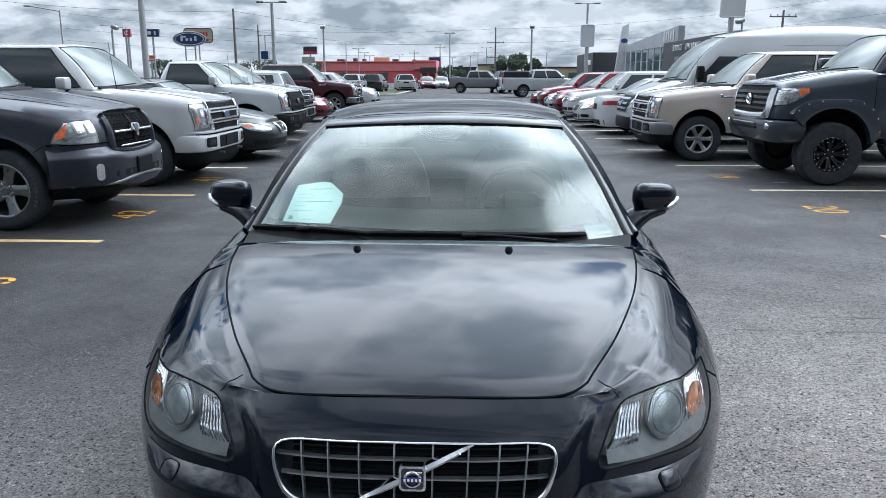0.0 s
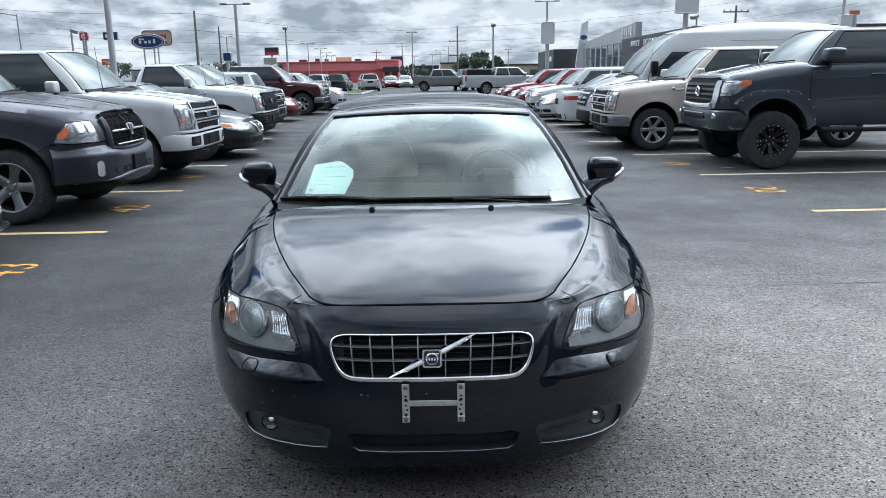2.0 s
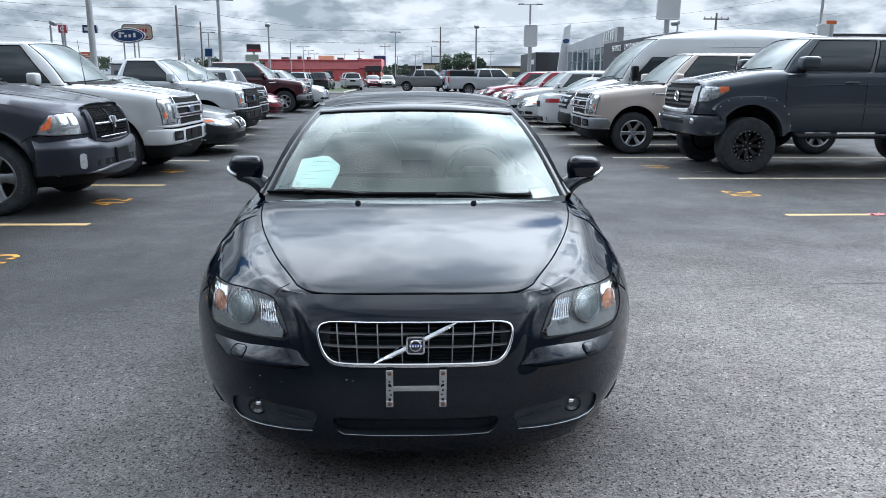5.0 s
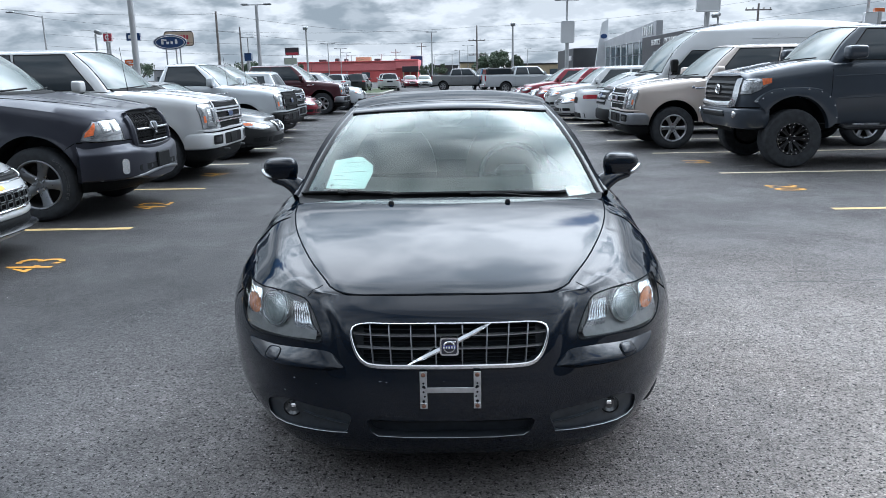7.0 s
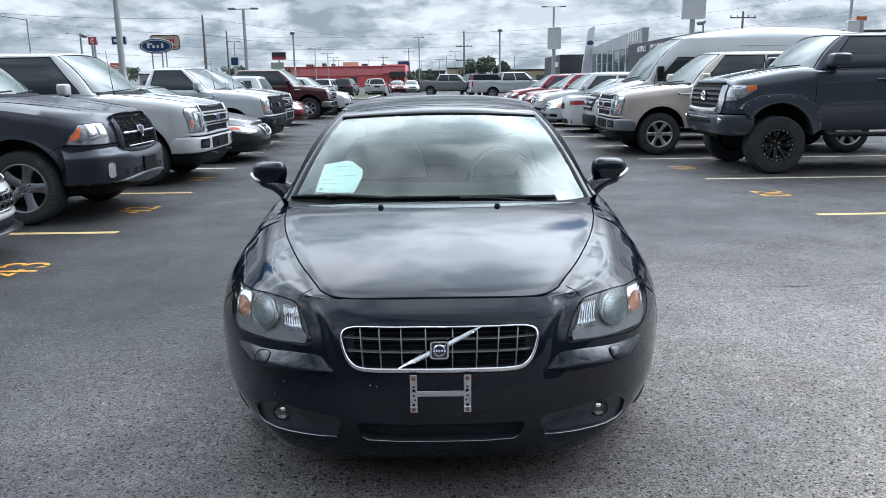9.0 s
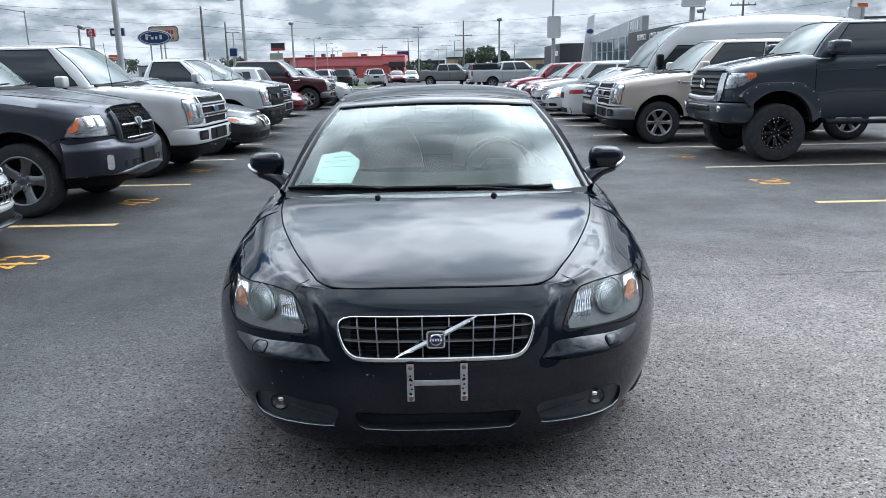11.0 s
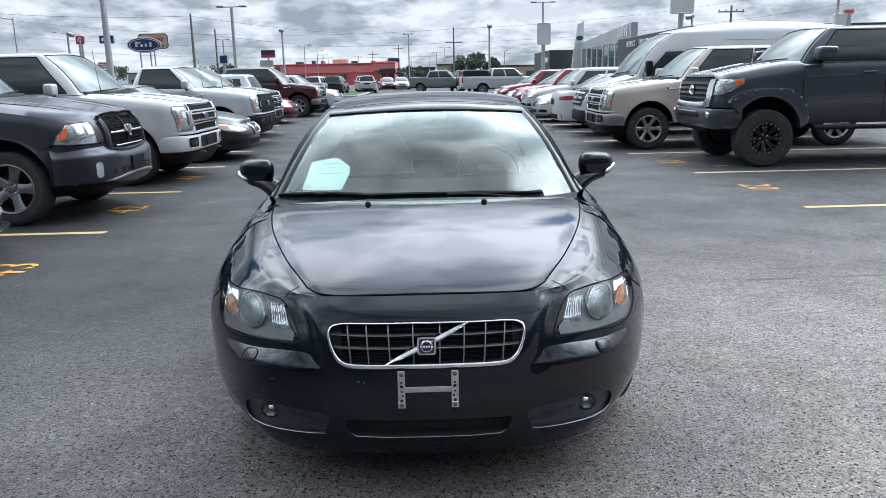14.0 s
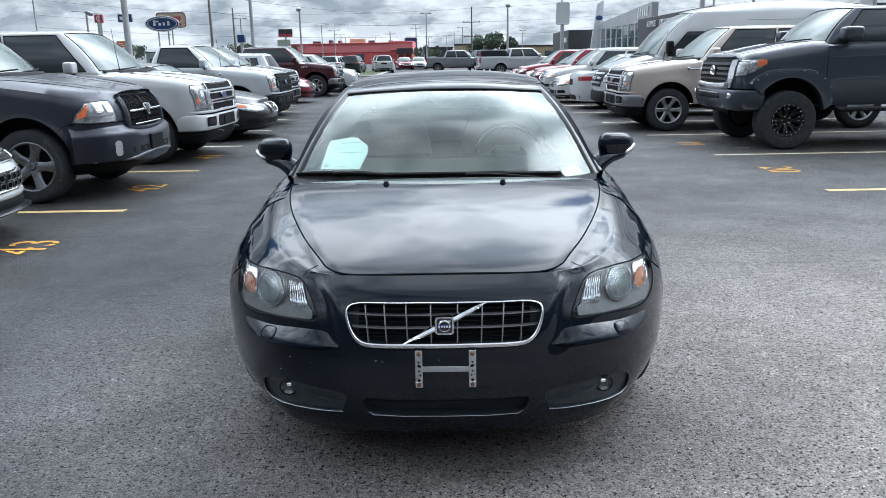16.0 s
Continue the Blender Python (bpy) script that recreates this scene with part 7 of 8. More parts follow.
def asphalt():
    m = pbr("asphalt", (0.078, 0.080, 0.085), 0.62, var=0.0, spec=0.28)
    nt = m.node_tree
    b = nt.nodes["Principled BSDF"]
    tc = nt.nodes.new("ShaderNodeTexCoord")

    def tex(kind, scale, detail=3.0):
        n = nt.nodes.new("ShaderNodeTex" + kind)
        n.inputs["Scale"].default_value = scale
        if kind == "Noise":
            n.inputs["Detail"].default_value = detail
        nt.links.new(tc.outputs["Object"], n.inputs["Vector"])
        return n

    def ramp(out, f0, f1, t0, t1):
        r = nt.nodes.new("ShaderNodeMapRange")
        for key, value in (("From Min", f0), ("From Max", f1), ("To Min", t0), ("To Max", t1)):
            r.inputs[key].default_value = value
        nt.links.new(out, r.inputs["Value"])
        r.clamp = True
        return r.outputs["Result"]

    def math2(op, a, c):
        n = nt.nodes.new("ShaderNodeMath")
        n.operation = op
        nt.links.new(a, n.inputs[0])
        nt.links.new(c, n.inputs[1])
        return n.outputs[0]

    grain = tex("Voronoi", 105.0)
    stone = nt.nodes.new("ShaderNodeSeparateColor")
    nt.links.new(grain.outputs["Color"], stone.inputs[0])
    shade = ramp(stone.outputs[0], 0.0, 1.0, 0.72, 1.34)
    pits = math2("MULTIPLY", ramp(tex("Noise", 52.0, 2.0).outputs["Fac"], 0.36, 0.39, 0.04, 1.0), ramp(tex("Noise", 95.0, 1.0).outputs["Fac"], 0.33, 0.37, 0.15, 1.0))
    gap = math2("MULTIPLY", ramp(grain.outputs["Distance"], 0.40, 0.75, 1.0, 0.6), math2("MULTIPLY", pits, ramp(tex("Noise", 17.0, 4.0).outputs["Fac"], 0.30, 0.62, 0.80, 1.12)))
    blotch = ramp(tex("Noise", 0.45, 6.0).outputs["Fac"], 0.3, 0.7, 0.78, 1.22)
    wear = ramp(tex("Noise", 3.0, 8.0).outputs["Fac"], 0.35, 0.65, 0.9, 1.1)
    # the surface turns paler and warmer to the right and towards the front
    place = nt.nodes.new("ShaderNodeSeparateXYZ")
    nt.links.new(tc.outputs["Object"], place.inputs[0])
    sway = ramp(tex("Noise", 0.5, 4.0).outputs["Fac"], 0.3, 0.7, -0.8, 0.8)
    pale_zone = math2("MULTIPLY", ramp(math2("ADD", place.outputs[0], sway), -2.4, 1.5, 0.0, 1.0), ramp(math2("ADD", place.outputs[1], sway), 1.6, 5.5, 1.0, 0.15))
    fleck = tex("Voronoi", 62.0)
    pale = nt.nodes.new("ShaderNodeSeparateColor")
    nt.links.new(fleck.outputs["Color"], pale.inputs[0])
    shade = math2("ADD", shade, math2("MULTIPLY", ramp(pale.outputs[1], 0.82, 0.90, 0.0, 1.5), ramp(fleck.outputs["Distance"], 0.18, 0.30, 1.0, 0.0)))
    value = math2("MULTIPLY", math2("MULTIPLY", shade, gap), math2("MULTIPLY", math2("MULTIPLY", blotch, wear), ramp(pale_zone, 0.0, 1.0, 0.42, 1.86)))
    hsv = nt.nodes.new("ShaderNodeHueSaturation")
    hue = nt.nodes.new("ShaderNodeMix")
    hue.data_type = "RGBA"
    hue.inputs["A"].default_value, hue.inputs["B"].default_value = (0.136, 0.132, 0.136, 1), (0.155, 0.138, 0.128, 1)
    nt.links.new(pale_zone, hue.inputs["Factor"])
    nt.links.new(hue.outputs["Result"], hsv.inputs["Color"])
    nt.links.new(value, hsv.inputs["Value"])
    nt.links.new(hsv.outputs[0], b.inputs["Base Color"])
    height = math2("ADD", ramp(grain.outputs["Distance"], 0.0, 0.8, 1.0, 0.0), ramp(tex("Noise", 260.0, 4.0).outputs["Fac"], 0.3, 0.7, 0.0, 0.5))
    bump = nt.nodes.new("ShaderNodeBump")
    bump.inputs["Strength"].default_value, bump.inputs["Distance"].default_value = 0.75, 0.006
    nt.links.new(height, bump.inputs["Height"])
    nt.links.new(bump.outputs[0], b.inputs["Normal"])
    nt.links.new(ramp(tex("Noise", 1.3, 5.0).outputs["Fac"], 0.3, 0.7, 0.5, 0.75), b.inputs["Roughness"])
    return m


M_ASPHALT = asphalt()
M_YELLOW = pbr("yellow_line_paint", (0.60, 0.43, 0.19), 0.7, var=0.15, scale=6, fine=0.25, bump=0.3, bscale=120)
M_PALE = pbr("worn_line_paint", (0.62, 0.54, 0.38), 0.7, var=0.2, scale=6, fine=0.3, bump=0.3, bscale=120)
M_STENCIL = pbr("orange_stencil_paint", (0.66, 0.33, 0.04), 0.7, var=0.2, scale=14, fine=0.35, bump=0.3, bscale=120)
M_CHIP = pbr("pale_scuff", (0.27, 0.275, 0.28), 0.8, var=0.3, scale=20)
M_GRIT = pbr("pale_grit", (0.50, 0.50, 0.49), 0.8, var=0.4, scale=30)
M_TAR = pbr("tar_joint", (0.085, 0.085, 0.087), 0.8, var=0.3, scale=8)
g = Build()
ext = [-900, -250, -120, -60, -30, -15, -6, 0, 6, 15, 30, 60, 120, 250, 900]
g.grid([[(x, y + 20, 0) for x in ext] for y in ext])
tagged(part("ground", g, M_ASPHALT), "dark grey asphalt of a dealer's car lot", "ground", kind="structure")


def flat_strip(name, pts, width, mat, label, z=0.004):
    """A painted strip on the ground with slightly ragged edges."""
    rng = random.Random(name + str(pts[0]))
    rows = []
    n = 24
    for i in range(n + 1):
        t = i / n
        p = Vector(pts[0]).lerp(Vector(pts[1]), t)
        d = (Vector(pts[1]) - Vector(pts[0])).normalized()
        s = Vector((-d.y, d.x))
        a, b = (width / 2 * (1 + 0.12 * rng.uniform(-1, 1)) for _ in range(2))
        rows.append([(p.x + s.x * a, p.y + s.y * a, z), (p.x - s.x * b, p.y - s.y * b, z)])
    return tagged(part(name, Build().grid(rows), mat), label, "line marking", "parking bay lines", "structure")


L_TIPS = ((5.19, -3.34), (8.0, -3.48), (11.0, -3.67), (13.9, -3.83), (16.9, -4.1), (19.9, -4.6), (22.9, -5.05), (25.9, -5.35), (28.9, -5.4), (31.9, -5.4), (34.9, -5.4))
R_TIPS = ((2.75, 4.25), (5.72, 4.12), (8.77, 3.94), (11.68, 3.68), (14.5, 3.40), (17.4, 3.17), (20.3, 3.05), (23.2, 3.0), (26.1, 3.0), (29.0, 3.0), (31.9, 3.0), (34.8, 3.0))
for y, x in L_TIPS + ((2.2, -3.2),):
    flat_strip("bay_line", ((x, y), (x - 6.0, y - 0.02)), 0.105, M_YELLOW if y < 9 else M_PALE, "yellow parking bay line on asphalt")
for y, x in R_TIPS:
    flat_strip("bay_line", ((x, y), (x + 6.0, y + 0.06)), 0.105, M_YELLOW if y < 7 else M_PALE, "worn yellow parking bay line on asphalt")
flat_strip("bay_dash", ((4.53, 9.55), (4.75, 9.57)), 0.07, M_CHIP, "short pale paint dash on asphalt")


def text_mesh(body, size, mat, extrude=0.0, spacing=1.0):
    cu = bpy.data.curves.new("writing", "FONT")
    cu.body, cu.size, cu.extrude, cu.align_x, cu.align_y, cu.space_character = body, size, extrude, "CENTER", "CENTER", spacing
    ob = new("writing", cu)
    me = bpy.data.meshes.new_from_object(ob.evaluated_get(bpy.context.evaluated_depsgraph_get()))
    bpy.data.objects.remove(ob)
    me.materials.clear()
    me.materials.append(mat)
    return me


def bridged(me):
    """Cuts the narrow gaps of a stencil through each of two digits."""
    xs = [v.co.x for v in me.vertices]
    x0, x1 = min(xs), max(xs)
    out = bpy.data.meshes.new(me.name)
    whole = bmesh.new()
    cuts = [lerp(x0, x1, 0.26), lerp(x0, x1, 0.76)]
    edges = [x0 - 1] + [c + d for c in cuts for d in (-0.014, 0.014)] + [x1 + 1]
    for lo, hi in zip(edges[::2], edges[1::2]):
        piece = bmesh.new()
        piece.from_mesh(me)
        for co, way in ((lo, -1), (hi, 1)):
            bmesh.ops.bisect_plane(piece, geom=piece.verts[:] + piece.edges[:] + piece.faces[:], plane_co=(co, 0, 0), plane_no=(way, 0, 0), clear_outer=True)
        cut = bpy.data.meshes.new("cut")
        piece.to_mesh(cut)
        piece.free()
        whole.from_mesh(cut)
        bpy.data.meshes.remove(cut)
    whole.to_mesh(out)
    whole.free()
    out.materials.append(me.materials[0])
    return out


for word, x, y, turn in (("43", -3.50, 3.66, 90), ("42", -3.66, 6.60, 90), ("41", -3.82, 9.56, 90), ("20", 4.25, 7.26, -90), ("19", 4.02, 10.25, -90)):
    ob = new("bay_number", bridged(text_mesh(word, 0.60, M_STENCIL, 0, 1.05)))
    ob.matrix_world = pose(x, y, 0.005, 0, 0, turn) @ Matrix.Diagonal((0.82, 0.95, 1, 1))
    tagged(ob, "orange stencilled bay number " + word + " on asphalt", "bay number", "bay numbers", "structure")

# scuffed trails and a tar joint
rng = random.Random(5)
scuff = Build()
for (x0, y0), (x1, y1), bend, count, wide in (((-3.9, 2.1), (-1.6, 4.9), 0.25, 900, 0.17), ((-2.6, 1.6), (-1.5, 2.6), 0.1, 400, 0.14), ((-2.3, 4.6), (-1.3, 5.8), 0.1, 300, 0.16), ((-1.6, -0.7), (0.6, -0.2), 0.15, 260, 0.30), ((0.3, -0.6), (1.4, 0.2), 0.1, 120, 0.25), ((2.0, 3.2), (5.5, 4.0), 0.1, 160, 0.20)):
    for _ in range(count):
        t = rng.random()
        x = lerp(x0, x1, t) + rng.gauss(0, wide * 0.5)
        y = lerp(y0, y1, t) + bend * math.sin(math.pi * t) + rng.gauss(0, wide * 0.5)
        r = rng.uniform(0.0015, 0.0048)
        a = rng.random() * 6.28
        scuff.add([(x + r * rng.uniform(0.5, 1.4) * math.cos(a + k * 1.571), y + r * rng.uniform(0.5, 1.4) * math.sin(a + k * 1.571), 0.0045) for k in range(4)], [(0, 1, 2, 3)])
tagged(part("scuff_marks", scuff, M_CHIP, smooth=False), "pale scuffed chips trailing across the asphalt", "scuff marks", kind="stuff")
for x0, y0, count, step in ((1.70, 3.14, 60, 0.16), (1.72, 2.85, 34, 0.09)):
    rows = []
    for i in range(count):
        x = x0 + step * i
        w = max(0.001, 0.004 + 0.003 * rng.gauss(0, 1)) * (1.0 if 0 < i < count - 1 else 0.1)
        y = y0 + 0.018 * math.sin(3.1 * x + y0) + 0.012 * (x - x0) + 0.006 * rng.gauss(0, 1)
        rows.append([(x, y - w, 0.003), (x, y + w, 0.003)])
    tagged(part("paving_joint", Build().grid(rows), M_TAR), "thin uneven dark paving joint in the asphalt", "joint", kind="structure")
# stones and grit near the walk
grit = Build()
clumps = [(rng.gauss(-0.1, 0.6), rng.gauss(-0.42, 0.18), rng.uniform(0.05, 0.22)) for _ in range(14)]
for k in range(2600):
    if k < 700:
        x, y, r = rng.uniform(-3.2, 3.2), rng.uniform(-1.2, 4.5), rng.uniform(0.001, 0.0034)
    else:
        cx, cy, spread = clumps[k % 14] if k % 3 else (0.1, -0.35, 0.6)
        x, y, r = rng.gauss(cx, spread), rng.gauss(cy, spread * 0.5), rng.uniform(0.0008, 0.0028)
    grit.add([(x + r * math.cos(k * 2.1), y + r * math.sin(k * 2.1), 0.0) for k in range(3)] + [(x, y, r)], [(0, 1, 3), (1, 2, 3), (2, 0, 3)])
tagged(part("grit", grit, M_GRIT, smooth=False), "loose pale grit scattered on the asphalt", "grit", kind="stuff")
# a crumpled strip of pink tape
M_TAPE = pbr("pink_tape", (0.75, 0.25, 0.27), 0.6, var=0.25, scale=30)
rows = [[(5.05 + 0.025 * i, 5.70 + 0.03 * math.sin(i * 1.3) + dy, 0.012 + 0.012 * math.sin(i * 2.1 + dy * 40)) for dy in (-0.035, -0.012, 0.012, 0.035)] for i in range(18)]
tagged(part("tape", Build().grid(rows), M_TAPE), "crumpled strip of pink tape lying on a bay line", "tape")

# ---- far side of the lot: poles, signs, buildings, trees ----
M_POLE = pbr("grey_pole_paint", (0.46, 0.47, 0.48), 0.5, 0.2, var=0.1, scale=2)
M_WOOD = pbr("weathered_pole_wood", (0.22, 0.20, 0.19), 0.9, var=0.25, scale=4, bump=0.3, bscale=30)
M_WIRE = pbr("wire", (0.03, 0.03, 0.03), 0.7, var=0)
M_HEAD = pbr("lamp_head_metal", (0.30, 0.31, 0.32), 0.5, 0.4, var=0.1)
M_SIGNWHITE = pbr("white_sign_face", (0.72, 0.74, 0.76), 0.4, var=0.06, scale=1)
M_SIGNBLUE = pbr("blue_sign_face", (0.022, 0.06, 0.17), 0.35, var=0.06, scale=1)
M_SIGNRED = pbr("red_sign_face", (0.50, 0.06, 0.09), 0.4, var=0.06, scale=1)
M_SIGNTAN = pbr("tan_sign_face", (0.55, 0.44, 0.33), 0.5, var=0.1, scale=1)
M_SIGNORANGE = pbr("orange_sign_face", (0.70, 0.17, 0.05), 0.5, var=0.08, scale=1)
M_SIGNDARK = pbr("dark_sign_face", (0.06, 0.05, 0.06), 0.5, var=0.1, scale=1)
M_SALMON = pbr("salmon_wall_paint", (0.850, 0.260, 0.273), 0.7, var=0.08, scale=0.4, fine=0.05)
M_BRICKRED = pbr("red_roof_metal", (0.700, 0.138, 0.138), 0.55, var=0.1, scale=0.5)
M_GREYPANEL = pbr("grey_metal_panel", (0.446, 0.459, 0.486), 0.4, 0.4, var=0.06, scale=0.5, rvar=0.08)
M_CHARCOAL = pbr("charcoal_cladding", (0.06, 0.062, 0.068), 0.5, var=0.1, scale=0.6)
M_BEIGE = pbr("beige_render", (0.500, 0.413, 0.275), 0.85, var=0.1, scale=0.5, bump=0.2, bscale=10)
M_WINDOW = pbr("shop_glass", (0.10, 0.13, 0.15), 0.06, var=0.4, scale=0.5, spec=0.9)
M_LETTER = pbr("white_letters", (0.8, 0.8, 0.8), 0.5, var=0)
M_GRASS = pbr("verge_grass", (0.055, 0.08, 0.03), 0.9, var=0.35, scale=1.5, fine=0.3)
M_KERB = pbr("concrete_kerb", (0.42, 0.41, 0.38), 0.85, var=0.15, scale=2)
M_BARK = pbr("bark", (0.09, 0.075, 0.06), 0.95, var=0.3, scale=6, bump=0.4, bscale=20)
M_LEAF = pbr("tree_leaves", (0.11, 0.15, 0.10), 0.7, var=0.35, scale=0.9, fine=0.2)


def pole_lamp(x, y, top, r=0.09, heads="tee", arm=0.9, turn=0, label="grey steel lot light pole with two flat heads"):
    p = thing("light_pole", label, "light pole", "light poles", at=pose(x, y, 0, 0, 0, turn))
    part("pole", Build().lathe([(r, 0.0), (r, 0.6), (r * 0.98, 1.0), (r * 0.7, top)], 12, axis="z"), M_POLE, p)
    part("base", Build().lathe([(0, 0.62), (r * 2.2, 0.6), (r * 2.4, 0.5), (r * 2.4, 0.0)], 14, axis="z"), M_KERB, p)
    if heads == "tee":
        part("cross_arm", Build().box((0, 0, top), (2 * arm, 0.06, 0.06), 0.015), M_POLE, p)
        for s in (-1, 1):
            part("lamp_head", Build().box((s * arm * 0.85, 0, top + 0.02), (arm * 0.55, 0.32, 0.10), 0.03), M_HEAD, p)
    elif heads == "flood":
        part("bracket", Build().tube([(0, 0, top), (0, -0.15, top + 0.12)], 0.03, 6), M_HEAD, p)
        part("lamp_head", Build().box((0.0, -0.25, top + 0.16), (arm, 0.45, 0.30), 0.06, 0, pose(0, 0, 0, 25, 0, 0)), M_HEAD, p)
    elif heads == "street":
        part("bracket_arm", Build().tube([(0, 0, top - 0.1), (-arm * 0.5, 0, top + 0.10), (-arm, 0, top + 0.3)], 0.045, 8), M_POLE, p)
        part("lamp_head", Build().box((-arm - 0.25, 0, top + 0.32), (0.6, 0.25, 0.12), 0.04), M_HEAD, p)
    return p


pole_lamp(-11.65, 26.0, 7.6, 0.125, arm=1.1)
pole_lamp(-11.1, 42.0, 5.5, 0.12, arm=0.75)
for x, y, z, a in ((-2.75, 95.0, 6.6, 0.6), (-23.1, 85, 5.9, 0.65), (-21.4, 130, 6.9, 1.1), (-22.2, 150, 6.7, 1.1), (-23.9, 170, 6.5, 1.0), (-25.4, 190, 6.4, 1.0), (2.7, 150, 6.8, 1.0), (1.2, 170, 6.55, 1.0), (-0.5, 190, 6.3, 0.9), (-5.2, 200, 6.1, 0.9), (-17.0, 180, 6.3, 0.8)):
    pole_lamp(x, y, z, 0.09, arm=a)
pole_lamp(-14.6, 75.0, 6.0, 0.12, "flood", 0.45, label="grey pole with one square floodlight")
pole_lamp(5.82, 75.0, 6.0, 0.12, "flood", 0.45, label="grey pole with one square floodlight")
pole_lamp(-28.7, 60.0, 5.1, 0.11, "flood", 0.6, 90, label="grey pole with one square floodlight")
pole_lamp(20.2, 58.0, 5.35, 0.10, "flood", 0.6, -60, label="grey pole with one square floodlight")
pole_lamp(-32.8, 60.0, 6.6, 0.08, "street", 2.3, label="tall street lamp with a long arm")
pole_lamp(-50.0, 110.0, 8.3, 0.09, "street", 3.2, label="tall street lamp with a long arm")
pole_lamp(12.5, 130.0, 5.4, 0.08, "tee", 0.5)


def utility_pole(x, y, top, arms):
    p = thing("utility_pole", "weathered wooden utility pole with crossarms", "utility pole", "utility poles", at=pose(x, y, 0))
    part("pole", Build().lathe([(0.15, 0), (0.13, top * 0.5), (0.09, top)], 10, axis="z"), M_WOOD, p)
    for z in arms:
        arm = part("crossarm", Build().box((0, 0, z), (2.4, 0.12, 0.12), 0.02), M_WOOD, p)
        for k in (-1, -0.45, 0.45, 1):
            part("insulator", Build().lathe([(0, 0.18), (0.05, 0.16), (0.06, 0.06), (0.03, 0.0)], 8, 0, (k * 1.1, 0, z + 0.05), "z"), M_KERB, arm)


utility_pole(3.3, 110, 8.2, (6.1, 4.1))
utility_pole(-21.9, 70, 7.5, ())
utility_pole(-28.0, 100, 8.0, ())
utility_pole(-8.0, 190, 9.0, (8.2,))
utility_pole(27.8, 70, 7.25, (6.7,))
utility_pole(-14.0, 185, 7.5, (6.8,))
for a, b, sag in (((-60, 112, 10.5), (3.3, 110, 8.0), 1.4), ((3.3, 110, 8.0), (60, 108, 13.5), 1.2), ((-60, 112, 8.3), (3.3, 110, 6.1), 1.0), ((3.3, 110, 6.1), (60, 108, 10.4), 1.0), ((-60, 112, 6.6), (3.3, 110, 4.3), 0.8), ((3.3, 110, 4.3), (50, 108, 7.6), 0.8), ((-21.9, 70, 7.3), (-3, 130, 8.6), 0.7), ((-21.9, 70, 5.8), (-3, 130, 6.8), 0.7), ((-50, 68, 9.0), (-21.9, 70, 7.3), 0.6)):
    pts = [Vector(a).lerp(Vector(b), k / 20) - Vector((0, 0, sag * 4 * (k / 20) * (1 - k / 20))) for k in range(21)]
    tagged(part("power_line", Build().tube(pts, 0.013, 5), M_WIRE), "thin dark power line sagging between poles", "power line", "power lines")


def board(name, label, category, x, y, z, w, h, mat, posts=1, depth=0.35, shape="rect", bars=(), bar_mat=None, turn=0, back=None, post_mat=None):
    """A sign on posts: a face of some depth, a rim and plain bars for its writing."""
    t = thing(name, label, category, at=pose(x, y, 0, 0, 0, turn))
    if shape == "oval":
        o = [(w / 2 * math.cos(a), z + h / 2 * math.sin(a)) for a in [2 * math.pi * i / 40 for i in range(40)]]
    else:
        o = rrect(0, z, w, h, 0.08 * h if shape == "rect" else 0.22 * h)
    plane = lambda d: lambda a, b: (Vector((a, d, b)), Vector((0, -1, 0)))
    panel = part("panel", Build().patch(plane(-depth / 2), o, 0.0, depth, 3).patch(plane(depth / 2), o, 0.0, 0.001, 2), mat, t)
    part("rim", Build().tube([(a, -depth / 2, b) for a, b in o], 0.03 * h, 6, closed=True), back or M_SIGNWHITE, panel)
    for bx, bz, bw, bh in bars:
        part("bar", Build().box((bx, -depth / 2 - 0.03, z + bz), (bw, 0.05, bh), min(bw, bh) * 0.25), bar_mat or M_LETTER, panel)
    for k in range(posts):
        px = 0 if posts == 1 else (k - (posts - 1) / 2) * w * 0.3
        part("post", Build().lathe([(0.16, 0), (0.16, z - h / 2 + 0.02)], 10, 0, (px, 0, 0), "z"), post_mat or M_POLE, t)
    return t


oval = board("oval_sign", "blue oval dealer sign with a white inner line on two posts", "sign", -59.1, 160, 8.95, 6.9, 3.0, M_SIGNBLUE, 2, 0.6, "oval", [(-1.6, 0.15, 0.5, 1.1), (-1.2, 0.45, 1.0, 0.3), (-0.5, -0.1, 0.55, 0.5), (0.35, -0.05, 0.45, 0.6), (1.3, 0.1, 0.5, 0.9)])
part("inner_line", Build().tube([(3.0 * math.cos(a), -0.34, 8.95 + 1.2 * math.sin(a)) for a in [2 * math.pi * i / 40 for i in range(40)]], 0.07, 6, closed=True), M_LETTER, oval)
board("restaurant_sign", "tan rounded sign board with red writing bars", "sign", -62.5, 175, 10.4, 6.6, 3.2, M_SIGNTAN, 1, 0.5, "round", [(-2.0 + 0.66 * k, 0.35, 0.46, 0.9) for k in range(7)] + [(0.6, -1.0, 3.4, 0.4)], M_SIGNRED, back=M_SIGNDARK)
c = board("square_sign", "small red square sign with a white ring", "sign", -54.4, 120, 8.05, 1.3, 1.25, M_SIGNRED, 2, 0.3)
part("ring", Build().tube([(0.3 * math.cos(a), -0.2, 8.05 + 0.3 * math.sin(a)) for a in [0.7 + 4.9 * i / 20 for i in range(21)]], 0.07, 6), M_LETTER, c)
board("banner_sign", "small dark blue sign beside the street", "sign", -50.3, 120, 8.05, 2.2, 1.2, M_SIGNBLUE, 1, 0.3, "rect", [(-0.5, 0, 0.6, 0.5), (0.4, 0, 0.3, 0.6)])
